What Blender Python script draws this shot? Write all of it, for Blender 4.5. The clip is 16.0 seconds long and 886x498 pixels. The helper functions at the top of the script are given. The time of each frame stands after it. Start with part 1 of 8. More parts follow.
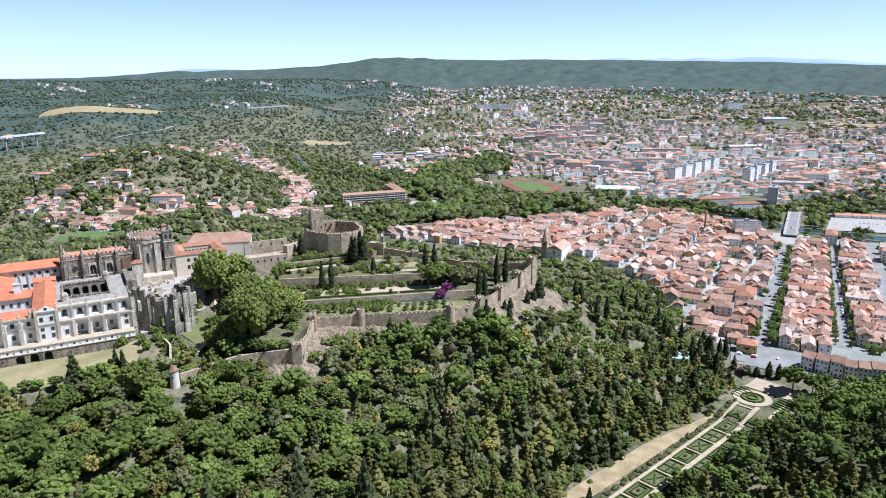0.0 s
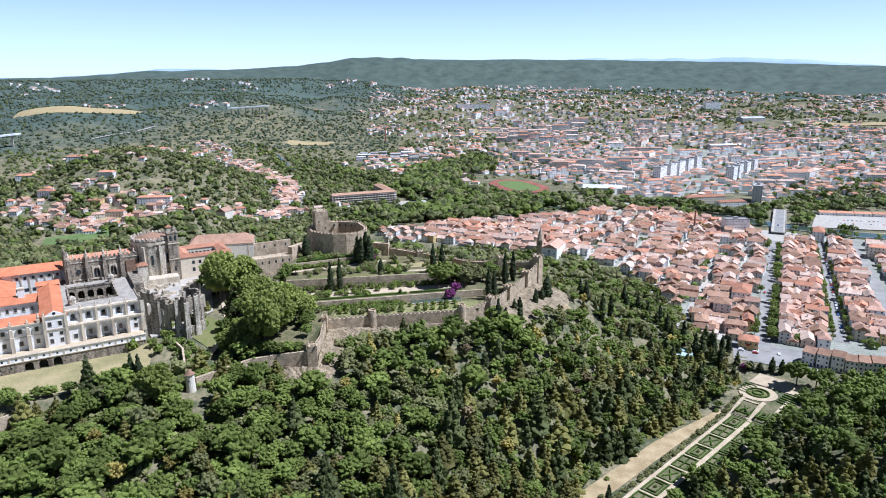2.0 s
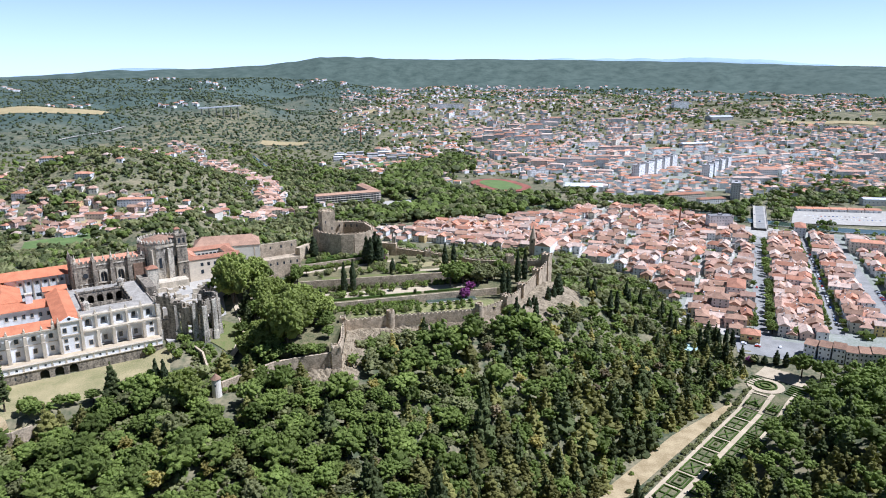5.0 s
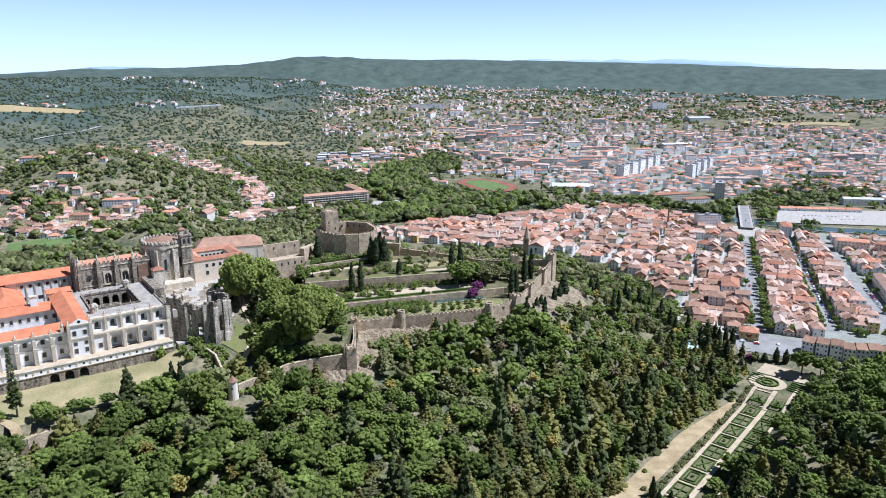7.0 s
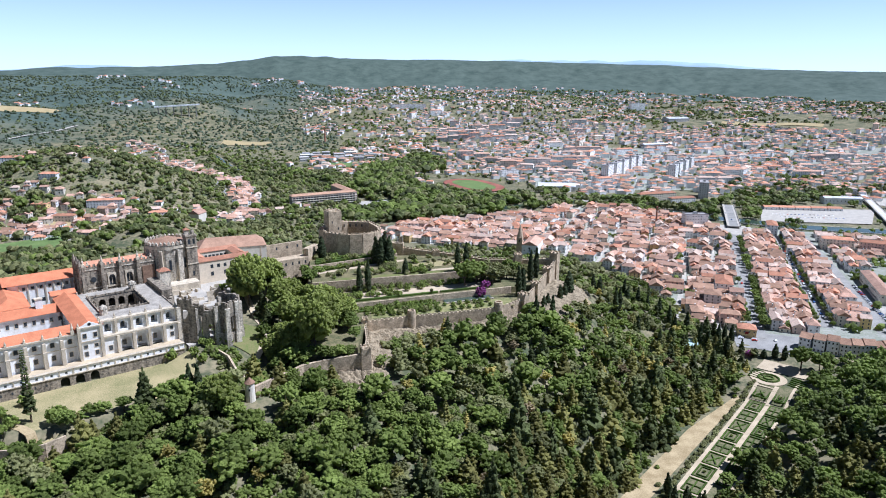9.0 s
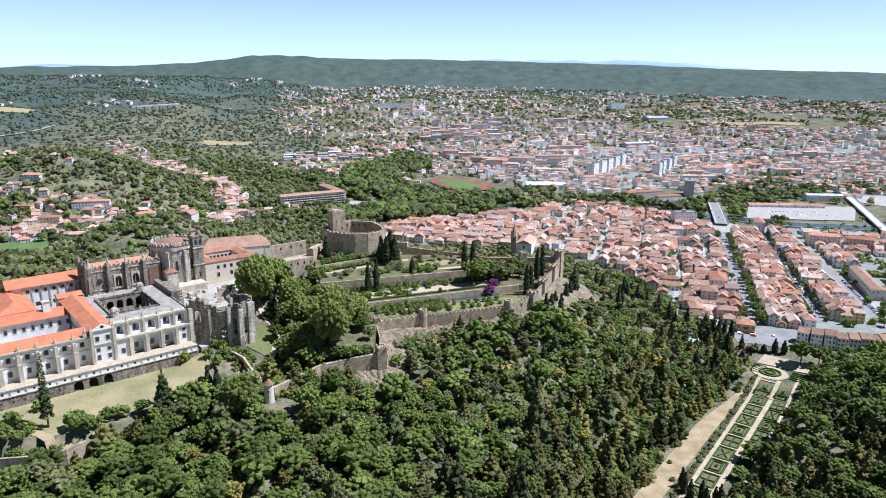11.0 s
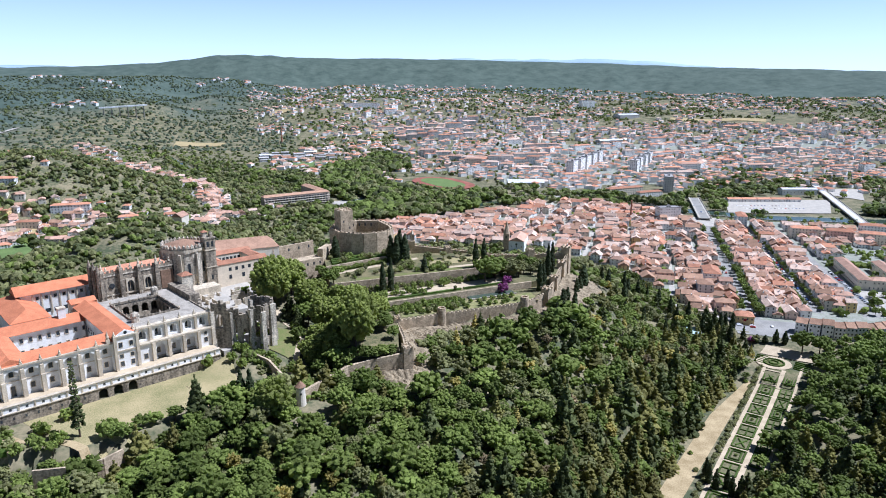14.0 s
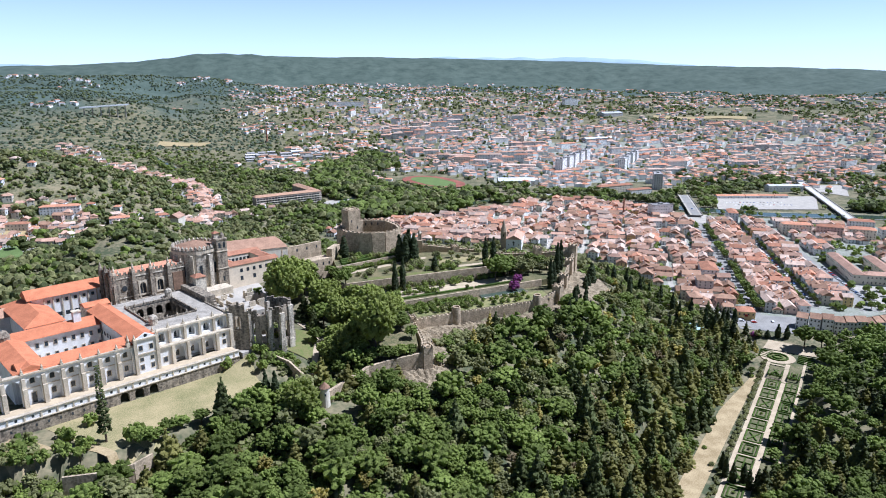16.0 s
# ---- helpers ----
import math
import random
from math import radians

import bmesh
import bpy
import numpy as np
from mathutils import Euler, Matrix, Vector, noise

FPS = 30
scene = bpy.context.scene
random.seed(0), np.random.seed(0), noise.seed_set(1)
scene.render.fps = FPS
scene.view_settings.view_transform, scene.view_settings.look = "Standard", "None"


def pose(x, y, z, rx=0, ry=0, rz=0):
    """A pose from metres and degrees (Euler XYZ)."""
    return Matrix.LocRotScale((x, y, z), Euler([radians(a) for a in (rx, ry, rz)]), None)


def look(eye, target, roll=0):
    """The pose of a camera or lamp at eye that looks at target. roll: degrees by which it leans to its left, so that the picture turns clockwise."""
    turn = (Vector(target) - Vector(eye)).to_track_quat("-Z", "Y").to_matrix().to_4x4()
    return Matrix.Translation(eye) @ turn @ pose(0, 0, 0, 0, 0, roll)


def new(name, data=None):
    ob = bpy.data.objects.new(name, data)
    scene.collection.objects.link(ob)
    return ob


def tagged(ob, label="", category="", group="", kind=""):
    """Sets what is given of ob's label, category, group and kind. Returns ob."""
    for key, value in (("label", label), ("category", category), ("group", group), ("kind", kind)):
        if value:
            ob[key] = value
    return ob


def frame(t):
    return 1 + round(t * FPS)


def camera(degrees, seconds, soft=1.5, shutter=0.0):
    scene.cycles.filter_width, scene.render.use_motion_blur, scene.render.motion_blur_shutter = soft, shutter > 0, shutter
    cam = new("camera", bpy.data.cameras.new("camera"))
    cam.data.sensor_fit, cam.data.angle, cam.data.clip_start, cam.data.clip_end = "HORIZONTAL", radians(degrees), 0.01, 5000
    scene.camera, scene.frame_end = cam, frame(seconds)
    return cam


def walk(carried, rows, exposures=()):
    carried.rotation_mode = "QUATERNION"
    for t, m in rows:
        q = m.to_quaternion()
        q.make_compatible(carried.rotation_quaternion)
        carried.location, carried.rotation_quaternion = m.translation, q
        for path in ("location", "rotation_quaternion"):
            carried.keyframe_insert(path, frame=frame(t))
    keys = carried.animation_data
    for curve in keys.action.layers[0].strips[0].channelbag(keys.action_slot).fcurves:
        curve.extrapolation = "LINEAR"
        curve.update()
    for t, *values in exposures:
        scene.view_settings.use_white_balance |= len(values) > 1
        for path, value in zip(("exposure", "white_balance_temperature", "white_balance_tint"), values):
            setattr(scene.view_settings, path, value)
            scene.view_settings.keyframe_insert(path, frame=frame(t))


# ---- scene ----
cam = camera(66.0, 16.0, soft=1.0)
# seconds, eye x y z in metres, yaw, pitch, lean in degrees
PATH = [
    (0.0, -0.00, -0.00, 204.96, 0.000, -14.331, 0.301),
    (0.5, -5.20, 0.26, 205.01, -0.500, -14.337, 0.275),
    (1.0, -10.40, 0.50, 205.04, -1.008, -14.342, 0.258),
    (1.5, -15.59, 0.75, 205.03, -1.498, -14.348, 0.262),
    (2.0, -20.77, 1.03, 204.94, -1.968, -14.356, 0.279),
    (2.5, -25.94, 1.38, 204.84, -2.441, -14.358, 0.304),
    (3.0, -31.12, 1.81, 204.71, -2.914, -14.366, 0.328),
    (3.5, -36.31, 2.34, 204.57, -3.395, -14.384, 0.340),
    (4.0, -41.49, 2.93, 204.46, -3.877, -14.392, 0.325),
    (6.5, -67.22, 6.20, 204.06, -6.450, -14.364, 0.018),
    (7.0, -72.38, 6.89, 203.93, -6.963, -14.361, -0.058),
    (7.5, -77.52, 7.66, 203.79, -7.506, -14.354, -0.131),
    (8.0, -82.63, 8.49, 203.64, -8.034, -14.345, -0.199),
    (8.5, -87.67, 9.34, 203.41, -8.548, -14.340, -0.261),
    (9.0, -92.65, 10.24, 203.16, -9.052, -14.336, -0.302),
    (11.5, -117.14, 15.12, 202.13, -11.507, -14.348, -0.328),
    (12.0, -122.01, 16.26, 201.94, -11.987, -14.348, -0.301),
    (12.5, -126.88, 17.52, 201.72, -12.443, -14.357, -0.247),
    (13.0, -131.75, 18.81, 201.51, -12.903, -14.369, -0.182),
    (13.5, -136.60, 20.10, 201.34, -13.376, -14.382, -0.126),
    (14.0, -141.49, 21.36, 201.25, -13.875, -14.402, -0.072),
    (14.5, -146.38, 22.62, 201.21, -14.361, -14.431, -0.026),
    (15.0, -151.22, 23.89, 201.27, -14.846, -14.455, 0.001),
    (15.5, -156.00, 25.17, 201.38, -15.327, -14.482, 0.013),
    (16.0, -160.75, 26.48, 201.49, -15.573, -14.515, 0.018),
]


def drone(x, y, z, yaw, pitch, lean):
    a, b = radians(yaw), radians(pitch)
    way = Vector((-math.sin(a) * math.cos(b), math.cos(a) * math.cos(b), math.sin(b)))
    eye = Vector((x, y, z))
    return look(eye, eye + way * 100, -lean)


walk(cam, [(t, drone(*row)) for t, *row in PATH], exposures=[(0.0, 0.48, 5200, 15), (16.0, 0.48, 5200, 15)])

# ---- sky, sun and exposure ----
SUN_AZ, SUN_EL = 98.0, 58.0  # degrees clockwise from +y, and up
world = bpy.data.worlds.new("sky")
scene.world = world
world.use_nodes = True
wn, wl = world.node_tree.nodes, world.node_tree.links
sky = wn.new("ShaderNodeTexSky")
sky.sky_type, sky.sun_disc = "NISHITA", False
sky.sun_elevation, sky.sun_rotation = radians(SUN_EL), radians(SUN_AZ)
sky.altitude, sky.air_density, sky.dust_density, sky.ozone_density = 200, 1.0, 0.2, 3.5
wn["Background"].inputs["Strength"].default_value = 0.030
# summer haze whitens the sky towards the horizon, all round
wco = wn.new("ShaderNodeTexCoord")
wsep = wn.new("ShaderNodeSeparateXYZ")
wl.new(wco.outputs["Generated"], wsep.inputs[0])
wfall = wn.new("ShaderNodeMapRange")
wfall.inputs["From Min"].default_value, wfall.inputs["From Max"].default_value = 0.26, 0.0
wl.new(wsep.outputs["Z"], wfall.inputs["Value"])
wpow = wn.new("ShaderNodeMath")
wpow.operation, wpow.inputs[1].default_value = "POWER", 1.2
wl.new(wfall.outputs[0], wpow.inputs[0])
wadd = wn.new("ShaderNodeMix")
wadd.data_type, wadd.blend_type = "RGBA", "ADD"
wadd.clamp_factor, wadd.clamp_result = False, False
wl.new(wpow.outputs[0], wadd.inputs[0])
wl.new(sky.outputs[0], wadd.inputs[6])
wadd.inputs[7].default_value = (16.8, 20.7, 25.0, 1)
wl.new(wadd.outputs[2], wn["Background"].inputs["Color"])
sun = new("sun", bpy.data.lights.new("sun", "SUN"))
sun.data.energy, sun.data.angle, sun.data.color = 5.0, radians(0.53), (1.0, 0.955, 0.90)
_a, _e = radians(SUN_AZ), radians(SUN_EL)
sun.matrix_world = look((0, 0, 0), (-math.sin(_a) * math.cos(_e), -math.cos(_a) * math.cos(_e), -math.sin(_e)))


# ---- materials ----
def material(name, col, dark=None, rough=0.9, grain=1.0, stain=8.0, bump=0.3, spread=0.25, mottled=0.5, metal=0.0, streaks=0.0, spec=0.2):
    """A weathered surface: two colours blended by stains and grain, each object a little different."""
    m = bpy.data.materials.new(name)
    m.use_nodes = True
    nt = m.node_tree
    n, l = nt.nodes, nt.links
    b = n["Principled BSDF"]
    b.inputs["Roughness"].default_value = rough
    b.inputs["Metallic"].default_value = metal
    b.inputs["Specular IOR Level"].default_value = spec
    dark = dark or tuple(v * 0.6 for v in col)
    geo = n.new("ShaderNodeNewGeometry")
    big = n.new("ShaderNodeTexNoise")
    big.inputs["Scale"].default_value, big.inputs["Detail"].default_value = 1 / stain, 5
    fine = n.new("ShaderNodeTexNoise")
    fine.inputs["Scale"].default_value, fine.inputs["Detail"].default_value = 1 / grain, 4
    if streaks:
        mp = n.new("ShaderNodeMapping")
        mp.inputs["Scale"].default_value = (1, 1, streaks)
        l.new(geo.outputs["Position"], mp.inputs["Vector"])
        l.new(mp.outputs[0], big.inputs["Vector"])
    else:
        l.new(geo.outputs["Position"], big.inputs["Vector"])
    l.new(geo.outputs["Position"], fine.inputs["Vector"])
    add = n.new("ShaderNodeMath")
    add.operation = "ADD"
    l.new(big.outputs["Fac"], add.inputs[0])
    l.new(fine.outputs["Fac"], add.inputs[1])
    rmp = n.new("ShaderNodeMapRange")
    rmp.inputs["From Min"].default_value, rmp.inputs["From Max"].default_value = 1 - mottled * 0.4, 1 + mottled * 0.4
    l.new(add.outputs[0], rmp.inputs["Value"])
    mix = n.new("ShaderNodeMix")
    mix.data_type = "RGBA"
    mix.inputs[6].default_value, mix.inputs[7].default_value = (*dark, 1), (*col, 1)
    l.new(rmp.outputs[0], mix.inputs[0])
    info = n.new("ShaderNodeObjectInfo")
    both = n.new("ShaderNodeMath")
    both.operation = "ADD"
    l.new(info.outputs["Random"], both.inputs[0])
    l.new(geo.outputs["Random Per Island"], both.inputs[1])
    frac = n.new("ShaderNodeMath")
    frac.operation = "FRACT"
    l.new(both.outputs[0], frac.inputs[0])
    val = n.new("ShaderNodeMapRange")
    val.inputs["To Min"].default_value, val.inputs["To Max"].default_value = 1 - spread, 1 + spread
    l.new(frac.outputs[0], val.inputs["Value"])
    hsv = n.new("ShaderNodeHueSaturation")
    l.new(mix.outputs[2], hsv.inputs["Color"])
    l.new(val.outputs[0], hsv.inputs["Value"])
    l.new(hsv.outputs[0], b.inputs["Base Color"])
    if bump:
        bp = n.new("ShaderNodeBump")
        bp.inputs["Strength"].default_value, bp.inputs["Distance"].default_value = bump, grain * 0.3
        l.new(fine.outputs["Fac"], bp.inputs["Height"])
        l.new(bp.outputs[0], b.inputs["Normal"])
    return m


def sheet(name, bm, mat, parent=None, label="", category="", group="", kind="", smooth=False):
    """Links a bmesh as one mesh object, at top level or under a parent."""
    me = bpy.data.meshes.new(name)
    bm.to_mesh(me)
    bm.free()
    for m in mat if isinstance(mat, (list, tuple)) else [mat]:
        me.materials.append(m)
    if smooth:
        me.polygons.foreach_set("use_smooth", [True] * len(me.polygons))
    ob = new(name, me)
    ob.parent = parent
    return tagged(ob, label, category, group, kind)


def part(name, bm, mat, parent, label="", smooth=False):
    return sheet(name, bm, mat, parent, label, smooth=smooth)


def mesh_ob(name, me, parent=None, m=None, label="", category="", group="", kind=""):
    ob = new(name, me)
    ob.parent = parent
    if m is not None:
        ob.matrix_basis = m
    return tagged(ob, label, category, group, kind)


def holder(name, m, label, category, group="", kind=""):
    ob = new(name)
    ob.matrix_basis = m
    return tagged(ob, label, category, group, kind)


def box(bm, x0, x1, y0, y1, z0, z1, mi=0):
    v = [bm.verts.new((x, y, z)) for z in (z0, z1) for x, y in ((x0, y0), (x1, y0), (x1, y1), (x0, y1))]
    for q in ((3, 2, 1, 0), (4, 5, 6, 7), (0, 1, 5, 4), (1, 2, 6, 5), (2, 3, 7, 6), (3, 0, 4, 7)):
        bm.faces.new([v[i] for i in q]).material_index = mi


def prism(bm, pts, z0, z1, mi=0, top=True):
    """A wall of n corners, pts counter-clockwise, between two heights."""
    lo, hi = [bm.verts.new((*p[:2], z0)) for p in pts], [bm.verts.new((*p[:2], z1)) for p in pts]
    n = len(pts)
    for i in range(n):
        bm.faces.new([lo[i], lo[(i + 1) % n], hi[(i + 1) % n], hi[i]]).material_index = mi
    if top:
        bm.faces.new(hi).material_index = mi
        bm.faces.new(lo[::-1]).material_index = mi


def ring(bm, cx, cy, r, z0, r1, z1, n=16, mi=0, cap=True):
    """A round or many-sided frustum."""
    a = [bm.verts.new((cx + r * math.cos(2 * math.pi * i / n), cy + r * math.sin(2 * math.pi * i / n), z0)) for i in range(n)]
    if r1 <= 0:
        tip = bm.verts.new((cx, cy, z1))
        for i in range(n):
            bm.faces.new([a[i], a[(i + 1) % n], tip]).material_index = mi
        return
    b = [bm.verts.new((cx + r1 * math.cos(2 * math.pi * i / n), cy + r1 * math.sin(2 * math.pi * i / n), z1)) for i in range(n)]
    for i in range(n):
        bm.faces.new([a[i], a[(i + 1) % n], b[(i + 1) % n], b[i]]).material_index = mi
    if cap:
        bm.faces.new(b).material_index = mi


# ---- lie of the land ----
def step(a, b, x):
    t = min(1.0, max(0.0, (x - a) / (b - a)))
    return t * t * (3 - 2 * t)


SPOTS = (  # x, y, height: spot heights of the castle hill and its foot
    (-260, 330, 57), (-220, 325, 57), (-170, 330, 59), (-330, 340, 52), (-120, 320, 53), (-90, 300, 42), (-140, 280, 47), (-200, 280, 48), (-250, 260, 44), (-60, 340, 48),
    (-20, 330, 43), (-60, 270, 32), (0, 260, 17), (-130, 230, 34), (30, 300, 18), (40, 350, 40), (70, 380, 36), (90, 330, 14), (110, 400, 24), (60, 430, 50), (110, 450, 14),
    (-66, 376, 55), (-20, 386, 54), (14, 392, 55), (50, 424, 56), (64, 452, 59), (76, 468, 57), (88, 480, 46), (95, 300, 2), (180, 400, -7), (150, 470, -2), (75, 480, 44), (90, 520, 16), (0, 530, 30), (-60, 560, 36),
)


def land(x, y):
    """Height of the natural ground."""
    sw = sh = 0.0
    for px, py, pz in SPOTS:
        w = 1.0 / (((x - px) ** 2 + (y - py) ** 2) / 400 + 1.0) ** 2
        sw, sh = sw + w, sh + w * pz
    z = sh / sw
    # away from the hill the land falls to the town plain
    d = max(0.0, (x - 130) * 0.75 + (y - 470) * 0.35) if x > 60 else 0.0
    far = step(520, 640, y)
    z = z * (1 - far)
    z *= 1 - step(10, 90, d)
    if x < -120:
        z = max(z, 0) + (1 - step(0, 420, y - 520)) * 30 * step(-120, -300, x) * far
    # wooded hill across the valley and rising country beyond
    z += 86 * math.exp(-(((x + 500) / 190) ** 2 + ((y - 1150) / 170) ** 2))
    z += 46 * math.exp(-(((x + 265) / 90) ** 2 + ((y - 730) / 130) ** 2))
    r = math.hypot(x + 80, y)
    a = math.atan2(x + 80, y)
    z += 82 * step(1750, 2950, r) + 40 * step(-0.05, -0.35, a) * step(1200, 2400, r)
    z += (noise.noise(Vector((x / 420, y / 420, 3))) * 34 + noise.noise(Vector((x / 150, y / 150, 7))) * 9) * step(1500, 2600, r)
    # slope this side of the wood, under the viewer
    if y < 300:
        z += (1 - step(40, 250, y)) * 25 * (1 - step(-100, 200, x)) * 0.6
    if y < 420 and x > 120:
        z += 16 * step(150, 230, x - (y - 300) * 0.6) * (1 - step(330, 430, y))
    # the flat-bottomed valley of the formal garden
    s, w = (x - 208) * -0.7388 + (y - 410) * -0.6739, (x - 208) * 0.6739 + (y - 410) * -0.7388
    if -40 < s < 300 and -112 < w < 34:
        k = (0.55 * step(-110, -32, w) + 0.45 * step(-56, -31, w)) * (1 - step(16, 32, w)) * step(-40, -10, s) * (1 - step(240, 300, s))
        z += (-8.3 + 5 * (1 - step(15, 40, s)) - z) * k
    return z


RIDGE = (  # bearing from the valley, height of the skyline
    (-60, 190), (-36, 190), (-27, 196), (-24.7, 205), (-22.7, 212), (-21.2, 229), (-19.8, 236), (-17.9, 232), (-16.4, 238), (-13.7, 243), (-9.6, 260), (-6.6, 286), (-4.4, 313), (-2.6, 318), (-1.3, 309), (-0.8, 315), (0.9, 302), (5.5, 297), (8.2, 300),
    (10.5, 295), (12.8, 294), (15, 290), (20, 280), (25, 271), (30, 254), (33, 244), (35, 241), (38, 234), (40, 232), (43.4, 223), (47.5, 210), (70, 190))
FAR_RIDGE = (  # the same for the ranges behind
    (-60, 170), (-27, 190), (-24, 214), (-22, 240), (-18.5, 288), (-16, 285), (-12, 250), (-4, 300), (5, 330), (11, 350), (13, 372), (15, 394), (17, 372), (18.2, 384), (19.5, 372), (20.8, 384), (22.5, 366), (24.5, 384), (26, 376), (29, 356), (33, 300), (36, 250), (50, 200), (70, 180))


def ridge(deg, line=RIDGE):
    for (a0, h0), (a1, h1) in zip(line, line[1:]):
        if deg <= a1:
            t = max(0.0, (deg - a0) / (a1 - a0))
            return h0 + (h1 - h0) * (t * t * (3 - 2 * t))
    return line[-1][1]


def ground_height(x, y):
    r = math.hypot(x + 80, y)
    deg = math.degrees(math.atan2(x + 80, y))
    z = land(x, y)
    if r > 1900:
        # folded wooded hills to the west, low foothills beyond the town
        west = step(2, -9, deg)
        n1, n2 = noise.noise(Vector((x / 620, y / 300, 21))), noise.noise(Vector((x / 260, y / 130, 23)))
        z += west * step(1900, 2600, r) * (34 * abs(n1) * 2 + 14 * n2 - 14)
        crest = 186 + 10 * noise.noise(Vector((deg / 4, 0, 31))) + 4 * noise.noise(Vector((deg / 1.1, 0, 33)))
        z += west * max(0.0, crest - z) * math.exp(-((r - 3650 - 160 * noise.noise(Vector((deg / 5, 1, 3)))) / 330) ** 2)
        z += (1 - west) * step(2700, 3600, r) * (16 + 22 * step(26, 16, deg) + 12 * n2)
    up = step(3750, 4650, r)
    if up > 0:
        rough = noise.noise(Vector((deg / 2.2, 0, 5))) * 3 + noise.noise(Vector((deg / 0.7, 0, 9))) * 2.5 + noise.noise(Vector((deg / 0.25, 0, 2))) * 1.2
        gully = (abs(noise.noise(Vector((deg / 1.3, r / 1500, 14)))) - 0.25) * 46 * up * (1 - up) * 2
        z = z * (1 - up) + (ridge(deg) + rough) * up + gully
    return z


# ---- ground ----
def inside(x, y, poly):
    hit = False
    for (x0, y0), (x1, y1) in zip(poly, poly[1:] + poly[:1]):
        if (y0 > y) != (y1 > y) and x < (x1 - x0) * (y - y0) / (y1 - y0) + x0:
            hit = not hit
    return hit


CU, CV = Vector((-0.8746, -0.4848)), Vector((-0.4848, 0.8746))  # along the convent's front, and into it
C0 = Vector((-178.6, 364.0))


def cv(u, v):
    p = C0 + CU * u + CV * v
    return p.x, p.y


def cuv(x, y):
    d = Vector((x, y)) - C0
    return d.dot(CU), d.dot(CV)


WARD = [(-84, 350), (-78, 388), (-50, 393), (4, 400), (23, 411), (37, 433), (53, 457), (66, 474), (20, 492), (-30, 500), (-62, 508), (-110, 520), (-150, 520), (-185, 470), (-160, 425), (-140, 380), (-120, 350)]


def ward_height(x, y):
    """The castle gardens climb in four terraces."""
    k = x + 50
    if x < -112 and y < 455:
        return 62 + (ward_height(-111.9, y) - 62) * step(-150, -112, x)
    if y - 0.42 * (x + 107) > 466 and x < -50:
        return 76.5
    if y - 0.135 * k > 444 and x < 2:
        return 72.8
    if y - 0.2 * k > 416:
        return 67.0
    return 63.0


def ground(x, y):
    z = ground_height(x, y)
    if -340 < x < 80 and 290 < y < 540:
        u, v = cuv(x, y)
        if inside(x, y, WARD):
            z = ward_height(x, y) if x > -112 else z
        if x <= -112 or not inside(x, y, WARD):
            if -80 < u <= -4 and -34 < v < 140 and x < -108:
                w = step(-32, -6, v) * (1 - step(-112, -108, x))
                z = z * (1 - w) + (62 + 12 * step(402, 445, y)) * w
            elif -4 < u < 190 and v > 0:
                z = 62
            elif -4 < u < 200 and (-64 if u > 58 else -47) < v <= 0:
                z = 57.5
    return z


def bare(x, y):
    """The ground sheet itself: below the built terraces of the castle it stays low."""
    if x > -112 and inside(x, y, WARD):
        return 60.0
    return ground(x, y)


M_GROUND = material("dry_grass_and_scrub", (0.255, 0.215, 0.125), (0.076, 0.09, 0.045), stain=22, grain=3, mottled=0.5, spread=0.0)
# the outer hills are covered in dark pine wood, tinted with distance haze
gn, gl = M_GROUND.node_tree.nodes, M_GROUND.node_tree.links
gpos = gn.new("ShaderNodeNewGeometry")
glen = gn.new("ShaderNodeVectorMath")
glen.operation = "LENGTH"
gl.new(gpos.outputs["Position"], glen.inputs[0])
gnoise = gn.new("ShaderNodeTexNoise")
gnoise.inputs["Scale"].default_value, gnoise.inputs["Detail"].default_value = 1 / 260, 6
gl.new(gpos.outputs["Position"], gnoise.inputs["Vector"])
gsum = gn.new("ShaderNodeMath")
gsum.operation, gsum.inputs[1].default_value = "MULTIPLY_ADD", 2200
gl.new(gnoise.outputs["Fac"], gsum.inputs[0])
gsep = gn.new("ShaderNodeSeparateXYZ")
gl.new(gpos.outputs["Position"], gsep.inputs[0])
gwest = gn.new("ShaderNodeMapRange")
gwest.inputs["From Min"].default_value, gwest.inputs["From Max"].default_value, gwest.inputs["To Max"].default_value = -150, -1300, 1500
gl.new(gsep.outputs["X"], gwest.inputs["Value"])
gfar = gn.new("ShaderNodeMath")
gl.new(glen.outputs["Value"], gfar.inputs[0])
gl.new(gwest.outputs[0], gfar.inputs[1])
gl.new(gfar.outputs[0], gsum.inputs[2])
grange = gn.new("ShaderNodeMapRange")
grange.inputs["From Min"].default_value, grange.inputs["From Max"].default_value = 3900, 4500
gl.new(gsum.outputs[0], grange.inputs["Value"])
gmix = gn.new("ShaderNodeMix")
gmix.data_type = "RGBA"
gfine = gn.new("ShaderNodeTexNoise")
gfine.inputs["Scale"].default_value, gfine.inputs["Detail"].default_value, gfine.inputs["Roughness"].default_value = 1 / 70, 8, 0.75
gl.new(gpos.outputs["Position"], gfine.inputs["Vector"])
# grey-blue haze of distance is painted into the wood's two tones
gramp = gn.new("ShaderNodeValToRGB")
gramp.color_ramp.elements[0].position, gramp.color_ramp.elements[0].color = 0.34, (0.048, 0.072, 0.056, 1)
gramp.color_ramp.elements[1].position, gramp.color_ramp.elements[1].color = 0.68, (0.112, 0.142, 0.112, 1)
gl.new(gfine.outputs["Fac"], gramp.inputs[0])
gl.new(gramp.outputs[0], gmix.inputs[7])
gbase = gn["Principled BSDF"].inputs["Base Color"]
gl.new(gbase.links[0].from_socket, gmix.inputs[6])
